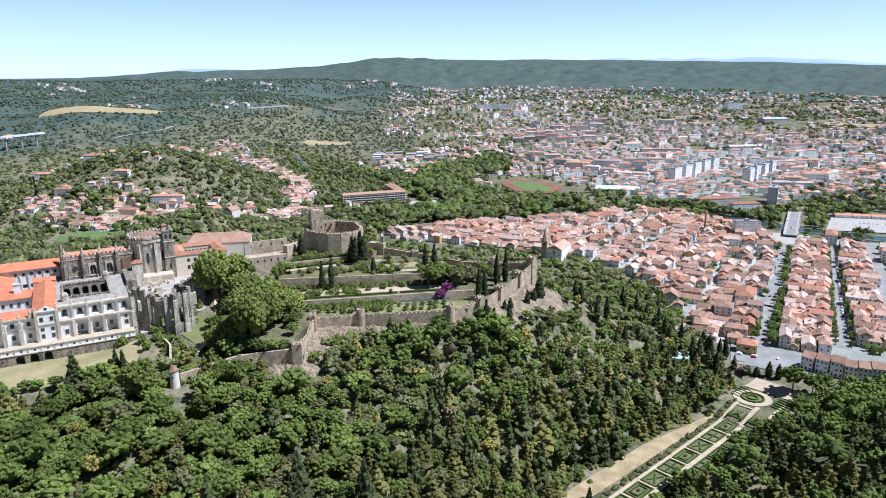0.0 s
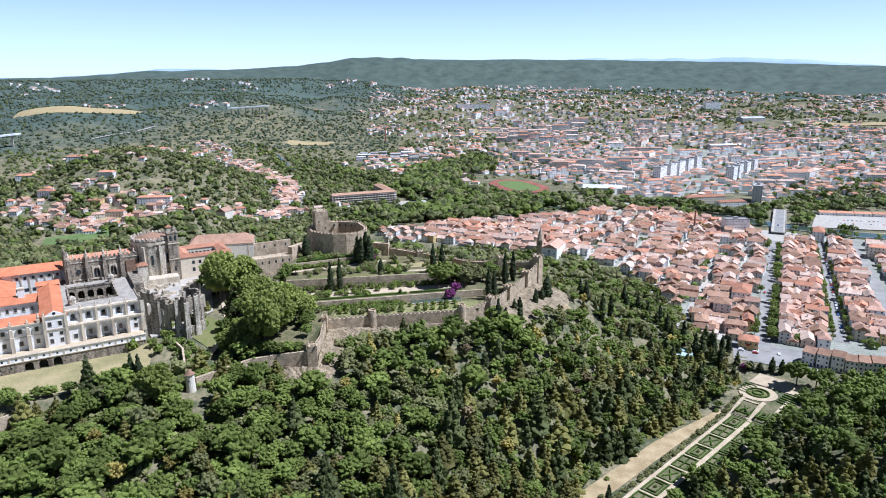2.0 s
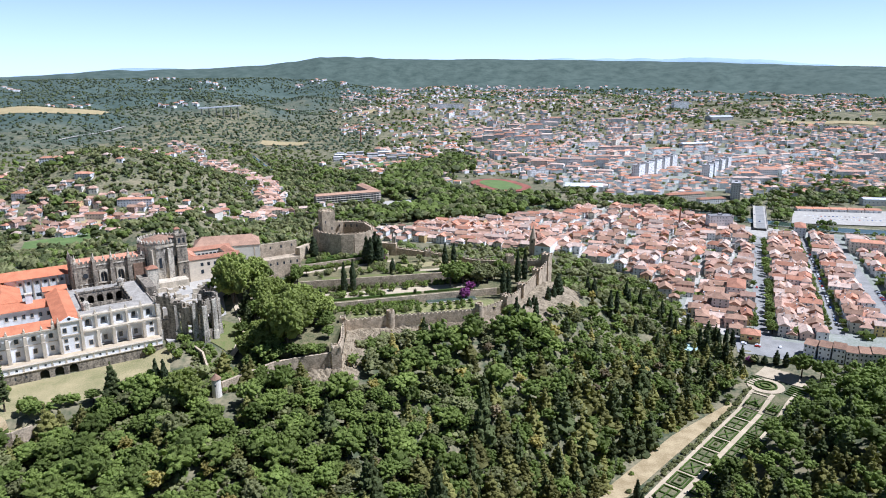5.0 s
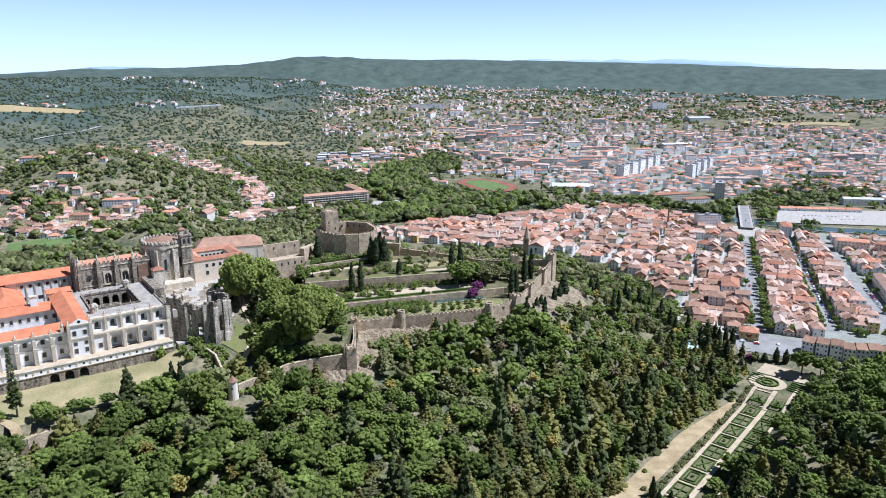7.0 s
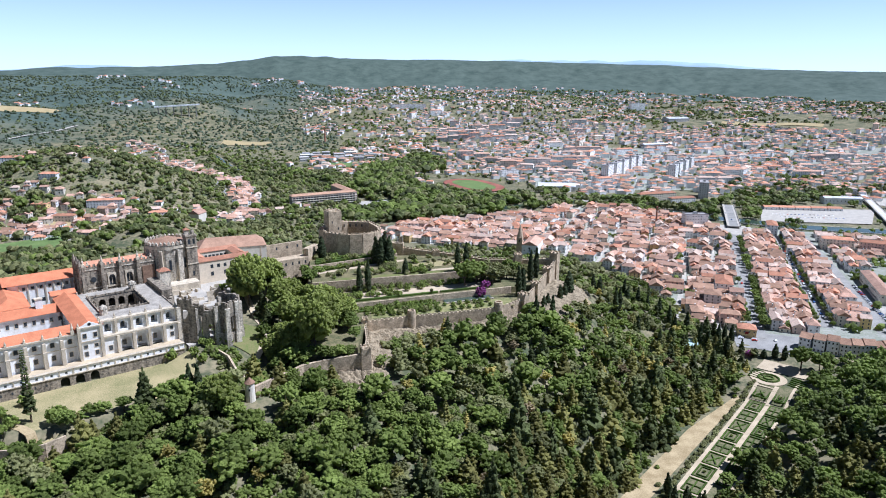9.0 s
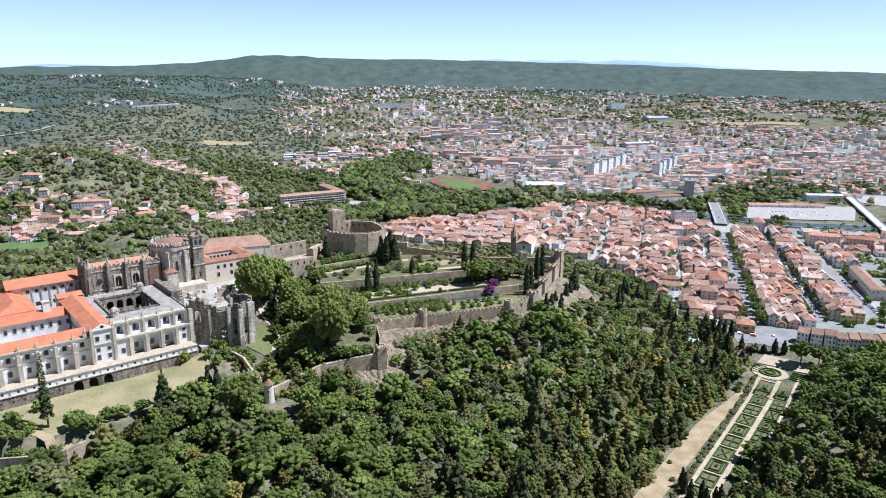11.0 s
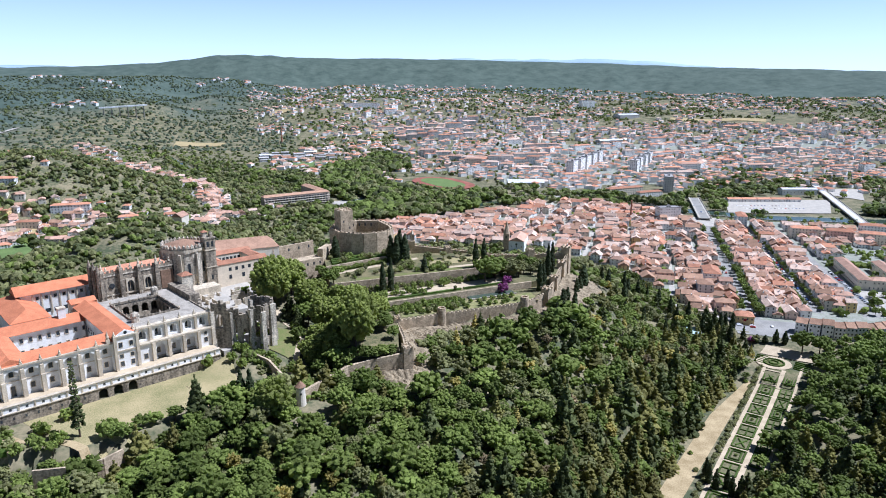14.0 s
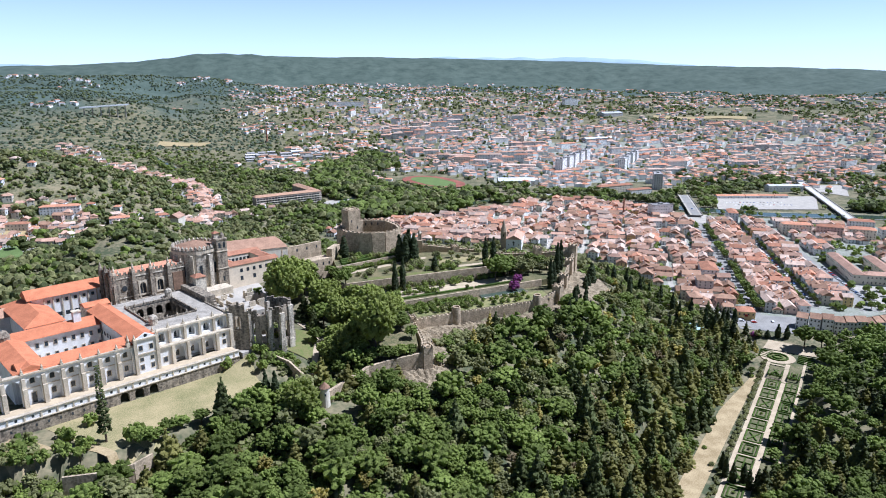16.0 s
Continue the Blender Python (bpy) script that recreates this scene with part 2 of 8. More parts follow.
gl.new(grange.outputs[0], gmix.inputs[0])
gl.new(gmix.outputs[2], gbase)
bm = bmesh.new()
angles = [math.radians(a) for a in ([-180 + 12 * i for i in range(10)] + [-60 + 0.5 * i for i in range(241)] + [72 + 12 * i for i in range(9)])]
radii = [20.0]
while radii[-1] < 4660:
    r = radii[-1]
    radii.append(r + (25 if r < 180 else 4.0 if r < 620 else 12 + (r - 620) * 0.035))
rows = [[bm.verts.new((-80 + r * math.sin(a), r * math.cos(a), bare(-80 + r * math.sin(a), r * math.cos(a)))) for a in angles] for r in radii]
for r0, r1 in zip(rows, rows[1:]):
    for i in range(len(angles)):
        j = (i + 1) % len(angles)
        bm.faces.new((r0[i], r0[j], r1[j], r1[i]))
bm.faces.new(rows[0][::-1])
sheet("ground", bm, M_GROUND, label="dry grass and scrub, with haze-tinted woods on far hills", category="ground", kind="structure", smooth=True)


# pale blue ranges behind everything, haze painted into their colour
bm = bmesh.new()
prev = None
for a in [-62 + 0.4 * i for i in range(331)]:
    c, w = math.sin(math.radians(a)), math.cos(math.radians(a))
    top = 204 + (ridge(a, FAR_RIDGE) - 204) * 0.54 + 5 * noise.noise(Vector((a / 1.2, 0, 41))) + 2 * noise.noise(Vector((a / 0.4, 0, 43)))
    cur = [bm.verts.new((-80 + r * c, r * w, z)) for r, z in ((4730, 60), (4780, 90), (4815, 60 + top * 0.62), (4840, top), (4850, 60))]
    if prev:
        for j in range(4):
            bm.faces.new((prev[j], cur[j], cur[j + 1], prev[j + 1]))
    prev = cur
sheet("backdrop", bm, material("haze_blue_hills", (0.34, 0.44, 0.52), (0.30, 0.40, 0.48), grain=120, stain=500, bump=0, spread=0), label="hills on the horizon painted pale with blue haze", category="hills", kind="structure", smooth=True)


def clip(poly, f):
    """The part of a polygon where f is positive."""
    out = []
    for p, q in zip(poly, poly[1:] + poly[:1]):
        a, b = f(*p), f(*q)
        if a > 0:
            out.append(p)
        if (a > 0) != (b > 0):
            t = a / (a - b)
            out.append((p[0] + (q[0] - p[0]) * t, p[1] + (q[1] - p[1]) * t))
    return out


M_WARD = material("garden_ground", (0.235, 0.195, 0.10), (0.075, 0.085, 0.035), stain=7, grain=0.8, mottled=0.5, spread=0)
EAST = clip(WARD, lambda x, y: x + 112)
for i, (h, f) in enumerate(((63.0, lambda x, y: 1.0), (67.0, lambda x, y: y - 0.2 * (x + 50) - 416), (72.8, lambda x, y: min(y - 0.135 * (x + 50) - 444, 2 - x)), (76.5, lambda x, y: min(y - 0.42 * (x + 107) - 466, -50 - x)))):
    bm = bmesh.new()
    poly = clip(EAST, f)
    if i > 1:
        poly = clip(clip(EAST, (lambda x, y: y - 0.135 * (x + 50) - 444) if i == 2 else (lambda x, y: y - 0.42 * (x + 107) - 466)), (lambda x, y: 2 - x) if i == 2 else (lambda x, y: -50 - x))
    prism(bm, poly, 55, h - 0.05)
    sheet("garden_terrace_%d" % (i + 1), bm, M_WARD, label="garden terrace of the castle ward", category="terrace", kind="structure")


# ---- trees ----
def leaf_mat(name, col, spread=0.35):
    col = (col[0] * 1.05, col[1], col[2] * 0.9)
    m = material(name, col, tuple(v * 0.42 for v in col), rough=0.75, grain=0.9, stain=11, bump=0, spread=spread, mottled=0.65, spec=0.25)
    n, l = m.node_tree.nodes, m.node_tree.links
    # leaf-sized relief
    geo = n.new("ShaderNodeNewGeometry")
    fine = n.new("ShaderNodeTexNoise")
    fine.inputs["Scale"].default_value, fine.inputs["Detail"].default_value, fine.inputs["Roughness"].default_value = 1.5, 3, 0.65
    l.new(geo.outputs["Position"], fine.inputs["Vector"])
    bp = n.new("ShaderNodeBump")
    bp.inputs["Strength"].default_value, bp.inputs["Distance"].default_value = 0.6, 0.7
    l.new(fine.outputs["Fac"], bp.inputs["Height"])
    l.new(bp.outputs[0], n["Principled BSDF"].inputs["Normal"])
    tr = n.new("ShaderNodeBsdfTranslucent")
    tr.inputs["Color"].default_value = (col[0] * 1.5, col[1] * 1.6, col[2] * 1.0, 1)
    mx = n.new("ShaderNodeMixShader")
    mx.inputs[0].default_value = 0.3
    l.new(n["Principled BSDF"].outputs[0], mx.inputs[1])
    l.new(tr.outputs[0], mx.inputs[2])
    l.new(mx.outputs[0], n["Material Output"].inputs["Surface"])
    return m


M_BARK = material("bark", (0.14, 0.10, 0.07), rough=0.95, grain=0.3, stain=1.5, bump=0.6)
M_LEAF = {
    "green": leaf_mat("green_leaves", (0.195, 0.255, 0.060)),
    "bright": leaf_mat("fresh_green_leaves", (0.235, 0.30, 0.072)),
    "olive": leaf_mat("grey_green_leaves", (0.265, 0.28, 0.125)),
    "dark": leaf_mat("dark_green_needles", (0.135, 0.165, 0.062)),
    "cypress": leaf_mat("cypress_foliage", (0.062, 0.085, 0.036), 0.25),
    # pine needles for far hills, with distance haze put into the colour
    "haze_pine": leaf_mat("haze_tinted_pine_needles", (0.15, 0.19, 0.135)),
    "pine": leaf_mat("pine_needles", (0.26, 0.255, 0.08)),
    "yellow": leaf_mat("yellowish_leaves", (0.47, 0.41, 0.13)),
    "dry": leaf_mat("dry_brown_leaves", (0.30, 0.245, 0.15)),
    "plane": leaf_mat("plane_tree_leaves", (0.315, 0.37, 0.10)),
    "purple": leaf_mat("purple_blossom", (0.26, 0.07, 0.24)),
}
GOLD = (1 + 5 ** 0.5) / 2
ICO_V = np.array([(-1, GOLD, 0), (1, GOLD, 0), (-1, -GOLD, 0), (1, -GOLD, 0), (0, -1, GOLD), (0, 1, GOLD), (0, -1, -GOLD), (0, 1, -GOLD), (GOLD, 0, -1), (GOLD, 0, 1), (-GOLD, 0, -1), (-GOLD, 0, 1)]) / (1 + GOLD ** 2) ** 0.5
ICO_F = np.array([(0, 11, 5), (0, 5, 1), (0, 1, 7), (0, 7, 10), (0, 10, 11), (1, 5, 9), (5, 11, 4), (11, 10, 2), (10, 7, 6), (7, 1, 8), (3, 9, 4), (3, 4, 2), (3, 2, 6), (3, 6, 8), (3, 8, 9), (4, 9, 5), (2, 4, 11), (6, 2, 10), (8, 6, 7), (9, 8, 1)])
TOP_F = ICO_F[[i for i, f in enumerate(ICO_F) if ICO_V[f, 2].mean() > -0.45]]


def tri_mesh(name, v, f, mats, mi=None):
    me = bpy.data.meshes.new(name)
    me.vertices.add(len(v))
    me.vertices.foreach_set("co", np.asarray(v, dtype=np.float32).ravel())
    me.loops.add(len(f) * 3)
    me.loops.foreach_set("vertex_index", np.asarray(f, dtype=np.int32).ravel())
    me.polygons.add(len(f))
    me.polygons.foreach_set("loop_start", np.arange(len(f), dtype=np.int32) * 3)
    for m in mats:
        me.materials.append(m)
    if mi is not None:
        me.polygons.foreach_set("material_index", np.asarray(mi, dtype=np.int32))
    me.polygons.foreach_set("use_smooth", [False] * len(f))
    me.update(calc_edges=True)
    return me


def tufts(rng, centres, radii, leaf=6, size=0.3, jag=0.24, squash=(1, 1, 0.85), faces=None, hub=None):
    """Foliage as many small ragged tufts, each with loose leaf sprays standing out of it."""
    c, r = np.asarray(centres, float), np.asarray(radii, float)
    n = len(c)
    faces = ICO_F if faces is None else faces
    v = ICO_V[None] * r[:, None, None] * np.array(squash) * (1 + rng.normal(0, jag, (n, 12, 1))) + rng.normal(0, 0.1, (n, 12, 3)) * r[:, None, None] + c[:, None, :]
    f = faces[None] + (np.arange(n) * 12)[:, None, None]
    if hub is not None:  # the inner end of every tuft grows from one fork
        inner = np.argmin(np.einsum("nij,nj->ni", v - c[:, None, :], c - np.array(hub)), 1)
        f = np.where(f == (np.arange(n) * 12 + inner)[:, None, None], n * 12, f)
        v = np.concatenate([v.reshape(-1, 3), [hub]])
    v = v.reshape(-1, 3)
    vs, fs, base = [v], [f.reshape(-1, 3)], len(v)
    if leaf:
        m = n * leaf
        d = rng.normal(size=(m, 3))
        d /= np.linalg.norm(d, axis=1, keepdims=True)
        d[:, 2] = np.abs(d[:, 2]) * np.where(rng.random(m) < 0.25, -0.5, 1)
        p = np.repeat(c, leaf, 0) + d * np.array(squash) * np.repeat(r, leaf)[:, None] * rng.uniform(0.85, 1.3, (m, 1))
        nn = d + rng.normal(0, 0.5, (m, 3))
        a = np.cross(nn, rng.normal(size=(m, 3)))
        a /= np.linalg.norm(a, axis=1, keepdims=True)
        b = np.cross(nn / np.linalg.norm(nn, axis=1, keepdims=True), a)
        s = size * rng.uniform(0.6, 1.4, (m, 1))
        q = np.stack([p - a * s, p + a * s, p + b * s * 1.5], 1).reshape(-1, 3)
        vs.append(q)
        fs.append(np.arange(m * 3).reshape(-1, 3) + base)
    return np.concatenate(vs), np.concatenate(fs)


def lighter(make, *args, **kw):
    """A crown for the farther trees: fewer, larger tufts."""
    return make(*args, **{**kw, "fine": 0.62})


def spiral(rng, n, lo, hi):
    """Directions spread evenly over a dome."""
    out = []
    for i in range(n):
        up = lo + (hi - lo) * (i + 0.5) / n
        a = 2.39996 * i + rng.uniform(-0.4, 0.4)
        w = math.sqrt(max(0.0, 1 - up * up))
        out.append((w * math.cos(a), w * math.sin(a), up))
    return np.array(out)


def broad_crown(seed, r=4.5, h=10.5, lobes=9, per=8, fine=1.0, sprawl=1.0, tuft=1.0, low=-0.3):
    """A crown of several boughs, each a dome of tufts, with dark gaps between them."""
    rng = np.random.default_rng(seed)
    per, leaf = max(4, int(per * fine)), 7 if fine == 1 else 1
    lobes = lobes if fine == 1 else int(lobes * 0.8)
    mid = np.array((0, 0, h * 0.56))
    cs, rs = [(0, 0, h * 0.52)], [r * 0.55]
    for d in spiral(rng, lobes, low, 0.97):
        c = mid + d * np.array((r * 0.58, r * 0.58, h * 0.27)) * rng.uniform(0.75, 1.25) * sprawl
        lr = r * rng.uniform(0.36, 0.52)
        for e in spiral(rng, per, -0.25, 0.98):
            if np.dot(e, d) < -0.35 and rng.random() < 0.7:
                continue
            cs.append(c + e * lr * np.array((1, 1, 0.9)) * rng.uniform(0.8, 1.12))
            rs.append(lr * rng.uniform(0.24, 0.44) / fine ** 0.5 * tuft)
        cs.append(c)
        rs.append(lr * 0.8)
    return tufts(rng, cs, rs, leaf, 0.2 / fine ** 0.5 * (r / 4.5) ** 0.5, faces=ICO_F if fine == 1 else TOP_F, hub=(0, 0, h * 0.4))


def pine_crown(seed, r=3.7, h=12.5, tiers=9, fine=1.0, droop=0.06):
    """A rough cone of branch tiers, with ragged ends."""
    rng = np.random.default_rng(seed)
    cs, rs = [], []
    for i in range(tiers):
        t = i / (tiers - 1)
        w = r * (1 - t) ** 0.8 * rng.uniform(0.8, 1.12) + 0.15
        n = max(1, int(round((8 * (1 - t) + 1.5) * fine)))
        a0 = rng.uniform(0, 6.28)
        z = h * (0.10 + 0.88 * t)
        if t < 0.9:
            cs.append((0, 0, z))
            rs.append(w * 0.5 + 0.2)
        for j in range(n):
            a = a0 + 6.2832 * (j + rng.uniform(-0.3, 0.3)) / n
            for o, k in ((0.55, 0.34), (0.9, 0.22)) if fine == 1 else ((0.72, 0.36),):
                o *= rng.uniform(0.8, 1.1)
                cs.append((w * o * math.cos(a), w * o * math.sin(a), z - droop * h * o * (1 - t) + rng.uniform(-0.4, 0.4)))
                rs.append(w * k * rng.uniform(0.8, 1.2) + 0.22)
    return tufts(rng, cs, rs, 4 if fine == 1 else 0, 0.2 / fine, squash=(1, 1, 0.72), faces=ICO_F if fine == 1 else TOP_F, hub=(0, 0, h * 0.2))


def cypress_crown(seed, r=1.35, h=15.0, rows=17, n=9):
    """A dense fluted spindle."""
    rng = np.random.default_rng(seed)
    v, f = [], []
    for i in range(rows):
        t = i / (rows - 1)
        w = r * (0.55 + 0.55 * math.sin(math.pi * min(1, t * 0.78 + 0.2))) * (1 - t ** 2.6) ** 0.75 + 0.04
        for j in range(n):
            a = 6.2832 * (j + 0.5 * (i % 2)) / n
            k = w * (1 + rng.normal(0, 0.13))
            v.append((k * math.cos(a), k * math.sin(a), h * (0.03 + 0.95 * t) + rng.uniform(-0.2, 0.2)))
    for i in range(rows - 1):
        for j in range(n):
            a, b, c, d = i * n + j, i * n + (j + 1) % n, (i + 1) * n + j, (i + 1) * n + (j + 1) % n
            f += [(a, b, d), (a, d, c)]
    k = rng.integers(0, len(v) - n, 70)
    c = np.array(v)[k] * np.array((0.92, 0.92, 1))
    w, g = tufts(rng, c, rng.uniform(0.16, 0.34, 70) * r, 1, 0.14, squash=(1, 1, 1.9))
    return np.concatenate([np.array(v), w]), np.concatenate([np.array(f), g + len(v)])


def bush_crown(seed, r=2.0, h=2.6, fine=1.0):
    rng = np.random.default_rng(seed)
    cs, rs = [(0, 0, h * 0.4)], [r * 0.62]
    for d in spiral(rng, int(20 * fine), -0.2, 0.97):
        cs.append(np.array((0, 0, h * 0.42)) + d * np.array((r * 0.78, r * 0.78, h * 0.45)) * rng.uniform(0.8, 1.1))
        rs.append(r * rng.uniform(0.16, 0.3) / fine ** 0.5)
    return tufts(rng, cs, rs, 4 if fine == 1 else 0, 0.16 / fine, faces=TOP_F)


def trunk_mesh(name, h, r, limbs=4, seed=0):
    rng = random.Random(seed)
    bm = bmesh.new()
    ring(bm, 0, 0, r, -1.2, r * 0.62, h * 0.45, 7)
    ring(bm, 0, 0, r * 0.62, h * 0.45, r * 0.2, h * 0.86, 6)
    for i in range(limbs):
        a, t = rng.uniform(0, 6.28), rng.uniform(0.3, 0.55)
        d, up = rng.uniform(0.18, 0.28) * h, rng.uniform(0.12, 0.2) * h
        z = h * t
        e = Vector((math.cos(a) * d, math.sin(a) * d, z + up))
        s = Vector((0, 0, z))
        k = Vector((-math.sin(a), math.cos(a), 0)) * r * 0.3
        w = Vector((0, 0, r * 0.3))
        q = [bm.verts.new(s + o) for o in (k, w, -k, -w)]
        tip = bm.verts.new(e)
        for j in range(4):
            bm.faces.new((q[j], q[(j + 1) % 4], tip))
    me = bpy.data.meshes.new(name)
    bm.to_mesh(me)
    bm.free()
    me.materials.append(M_BARK)
    return me


KINDS = {}  # kind: list of (crown arrays), height, material, words


def add_kind(kind, shapes, mat, trunk, label, category, light=None):
    KINDS[kind] = dict(arr=shapes, light=light or shapes, mesh=[tri_mesh("crown", v, f, [M_LEAF[mat]]) for v, f in shapes], far=[tri_mesh("crown", v, f, [M_LEAF[mat]]) for v, f in light or shapes], trunk=trunk, label=label, category=category, mat=M_LEAF[mat])


TR = trunk_mesh("trunk", 10.5, 0.35, 5, 1)
TP = trunk_mesh("trunk", 15.0, 0.32, 3, 2)
TC = trunk_mesh("trunk", 8.0, 0.2, 0, 3)
TB = trunk_mesh("trunk", 2.4, 0.12, 3, 4)
BROAD = [broad_crown(s) for s in (1, 2, 3, 4)]
PINES = [pine_crown(s) for s in (11, 12, 13)]
add_kind("green", BROAD, "green", TR, "leafy green broadleaf tree in the castle wood", "tree", [lighter(broad_crown, s) for s in (1, 2, 3, 4)])
add_kind("bright", [broad_crown(21, 5.2, 11), broad_crown(22, 4.6, 10)], "bright", TR, "fresh green spreading broadleaf tree on the slope", "tree", [lighter(broad_crown, 21, 5.2, 11), lighter(broad_crown, 22, 4.6, 10)])
add_kind("olive", [broad_crown(s, 3.9, 9.5, 8) for s in (31, 32, 33)], "olive", TR, "grey-green evergreen tree on the dry slope", "tree", [lighter(broad_crown, s, 3.9, 9.5, 8) for s in (31, 32, 33)])
add_kind("dark", PINES, "dark", TP, "dark green tall conifer in the wood", "conifer", [lighter(pine_crown, s) for s in (11, 12, 13)])
add_kind("pine", [pine_crown(s, 4.0, 11.5, 9) for s in (41, 42, 43)], "pine", TP, "olive green conifer with drooping tiers", "conifer", [lighter(pine_crown, s, 4.0, 11.5, 9) for s in (41, 42, 43)])
add_kind("yellow", [broad_crown(51, 3.4, 10, 7), pine_crown(52, 3.2, 12.0, 9)], "yellow", TR, "yellowish green tree among darker trees", "tree", [lighter(broad_crown, 51, 3.4, 10, 7), lighter(pine_crown, 52, 3.2, 12.0, 9)])
add_kind("dry", [broad_crown(61, 3.0, 9.5, 7, 6)], "dry", TR, "half dry brownish tree among green ones", "tree")
add_kind("cypress", [cypress_crown(s) for s in (71, 72, 73)], "cypress", TC, "slender dark green column cypress", "cypress")
add_kind("bush", [bush_crown(81), bush_crown(82)], "bright", TB, "rounded green garden shrub", "shrub", [bush_crown(81, fine=0.6), bush_crown(82, fine=0.6)])
add_kind("grey_bush", [bush_crown(83), bush_crown(84)], "olive", TB, "grey-green olive bush on dry ground", "shrub", [bush_crown(83, fine=0.6), bush_crown(84, fine=0.6)])
add_kind("blossom", [bush_crown(85, 2.4, 3.4)], "purple", TB, "shrub covered in purple blossom", "shrub")
add_kind("plane", [broad_crown(s, 6.2, 14, 22, 22, tuft=0.62, low=-0.95) for s in (91, 92, 93)], "plane", TR, "large light green plane tree in the castle ward", "tree")


def island_crown(seed, r=3.4, h=34.0, tiers=26):
    """A tall narrow pine with flat separate whorls."""
    rng = np.random.default_rng(seed)
    cs, rs = [], []
    for i in range(tiers):
        t = i / (tiers - 1)
        w = r * (1 - 0.72 * t) * rng.uniform(0.75, 1.05)
        n = 5 if t < 0.6 else 4
        for j in range(n):
            a = 2 * math.pi * (j + rng.uniform(0, 1)) / n
            cs.append((w * 0.62 * math.cos(a), w * 0.62 * math.sin(a), h * (0.16 + 0.82 * t)))
            rs.append(w * 0.3 + 0.12)
    return tufts(rng, cs, rs, 3, 0.25, squash=(1, 1, 0.6))


add_kind("island_pine", [island_crown(95)], "dark", trunk_mesh("trunk", 36, 0.42, 0, 5), "very tall narrow island pine on the lawn", "conifer")
for kind, mat in (("low", "green"), ("low_grey", "olive")):
    KINDS[kind] = dict(arr=[bush_crown(s, fine=0.45) for s in (87, 88)], mat=M_LEAF[mat])
    KINDS[kind]["light"] = KINDS[kind]["arr"]
tree_rng = random.Random(5)


def plant(kind, x, y, s=1.0, tall=1.0, z=None, name="", label="", group=""):
    k = KINDS[kind]
    m = pose(x, y, ground(x, y) if z is None else z, 0, 0, tree_rng.uniform(0, 360)) @ Matrix.Diagonal((s, s, s * tall, 1))
    t = holder(name or {"conifer": "conifer", "cypress": "cypress", "shrub": "shrub"}.get(k["category"], "tree"), m, label or k["label"], k["category"], group)
    mesh_ob("trunk", k["trunk"], t)
    mesh_ob("crown", tree_rng.choice(k["far"] if y > 520 else k["mesh"]), t)
    return t


def woods(name, spots, label):
    """Many trees that nobody could count, as one mesh. spots: kind, x, y, z, size, height factor."""
    vs, fs, ms, base = [], [], [], 0
    mats = []
    for kind, x, y, z, s, tall in spots:
        k = KINDS[kind]
        if k["mat"] not in mats:
            mats.append(k["mat"])
        v, f = tree_rng.choice(k["arr"] if math.hypot(x + 60, y) < 330 else k["light"])
        a = tree_rng.uniform(0, 6.28)
        c, sn = math.cos(a), math.sin(a)
        w = np.stack([(v[:, 0] * c - v[:, 1] * sn) * s + x, (v[:, 0] * sn + v[:, 1] * c) * s + y, v[:, 2] * s * tall + z], 1)
        vs.append(w)
        fs.append(f + base)
        ms.append(np.full(len(f), mats.index(k["mat"])))
        base += len(v)
    me = tri_mesh(name, np.concatenate(vs), np.concatenate(fs), mats, np.concatenate(ms))
    return mesh_ob(name, me, label=label, category="woodland", kind="stuff")


def far_woods(name, spots, mats, label, high=0.75):
    """Distant crowns, each a knot of a few ragged domes. spots: x, y, z, radius, material number."""
    rng = np.random.default_rng(9)
    cs, rs, ms = [], [], []
    for x, y, z, r, mi in spots:
        n = 8 if y < 1300 and r > 5.5 else 3 if y < 750 else 2 if y < 1900 else 1
        for j in range(n):
            o = rng.normal(0, 0.42 if n > 1 else 0.1, 3) * r * np.array((1, 1, 0.5))
            cs.append((x + o[0], y + o[1], z + r * high + o[2]))
            rs.append(r * (rng.uniform(0.42, 0.66) if n > 3 else rng.uniform(0.55, 0.85) if n > 1 else 0.95))
            ms.append(mi)
    v, f = tufts(rng, cs, rs, 0, jag=0.2, faces=TOP_F)
    me = tri_mesh(name, v, f, mats, np.repeat(ms, len(TOP_F)))
    return mesh_ob(name, me, label=label, category="woodland", kind="stuff")


# the castle wood: dense trees from the walls down to the garden strip and on this side of it
GARDEN_A, GARDEN_D = Vector((208, 410)), Vector((-0.7388, -0.6739))  # the round bed by the square, and the strip's run up the valley
GARDEN_N = Vector((0.6739, -0.7388))


def strip(x, y):
    d = Vector((x, y)) - GARDEN_A
    return d.dot(GARDEN_D), d.dot(GARDEN_N)


LAWN_EDGE = -49.0


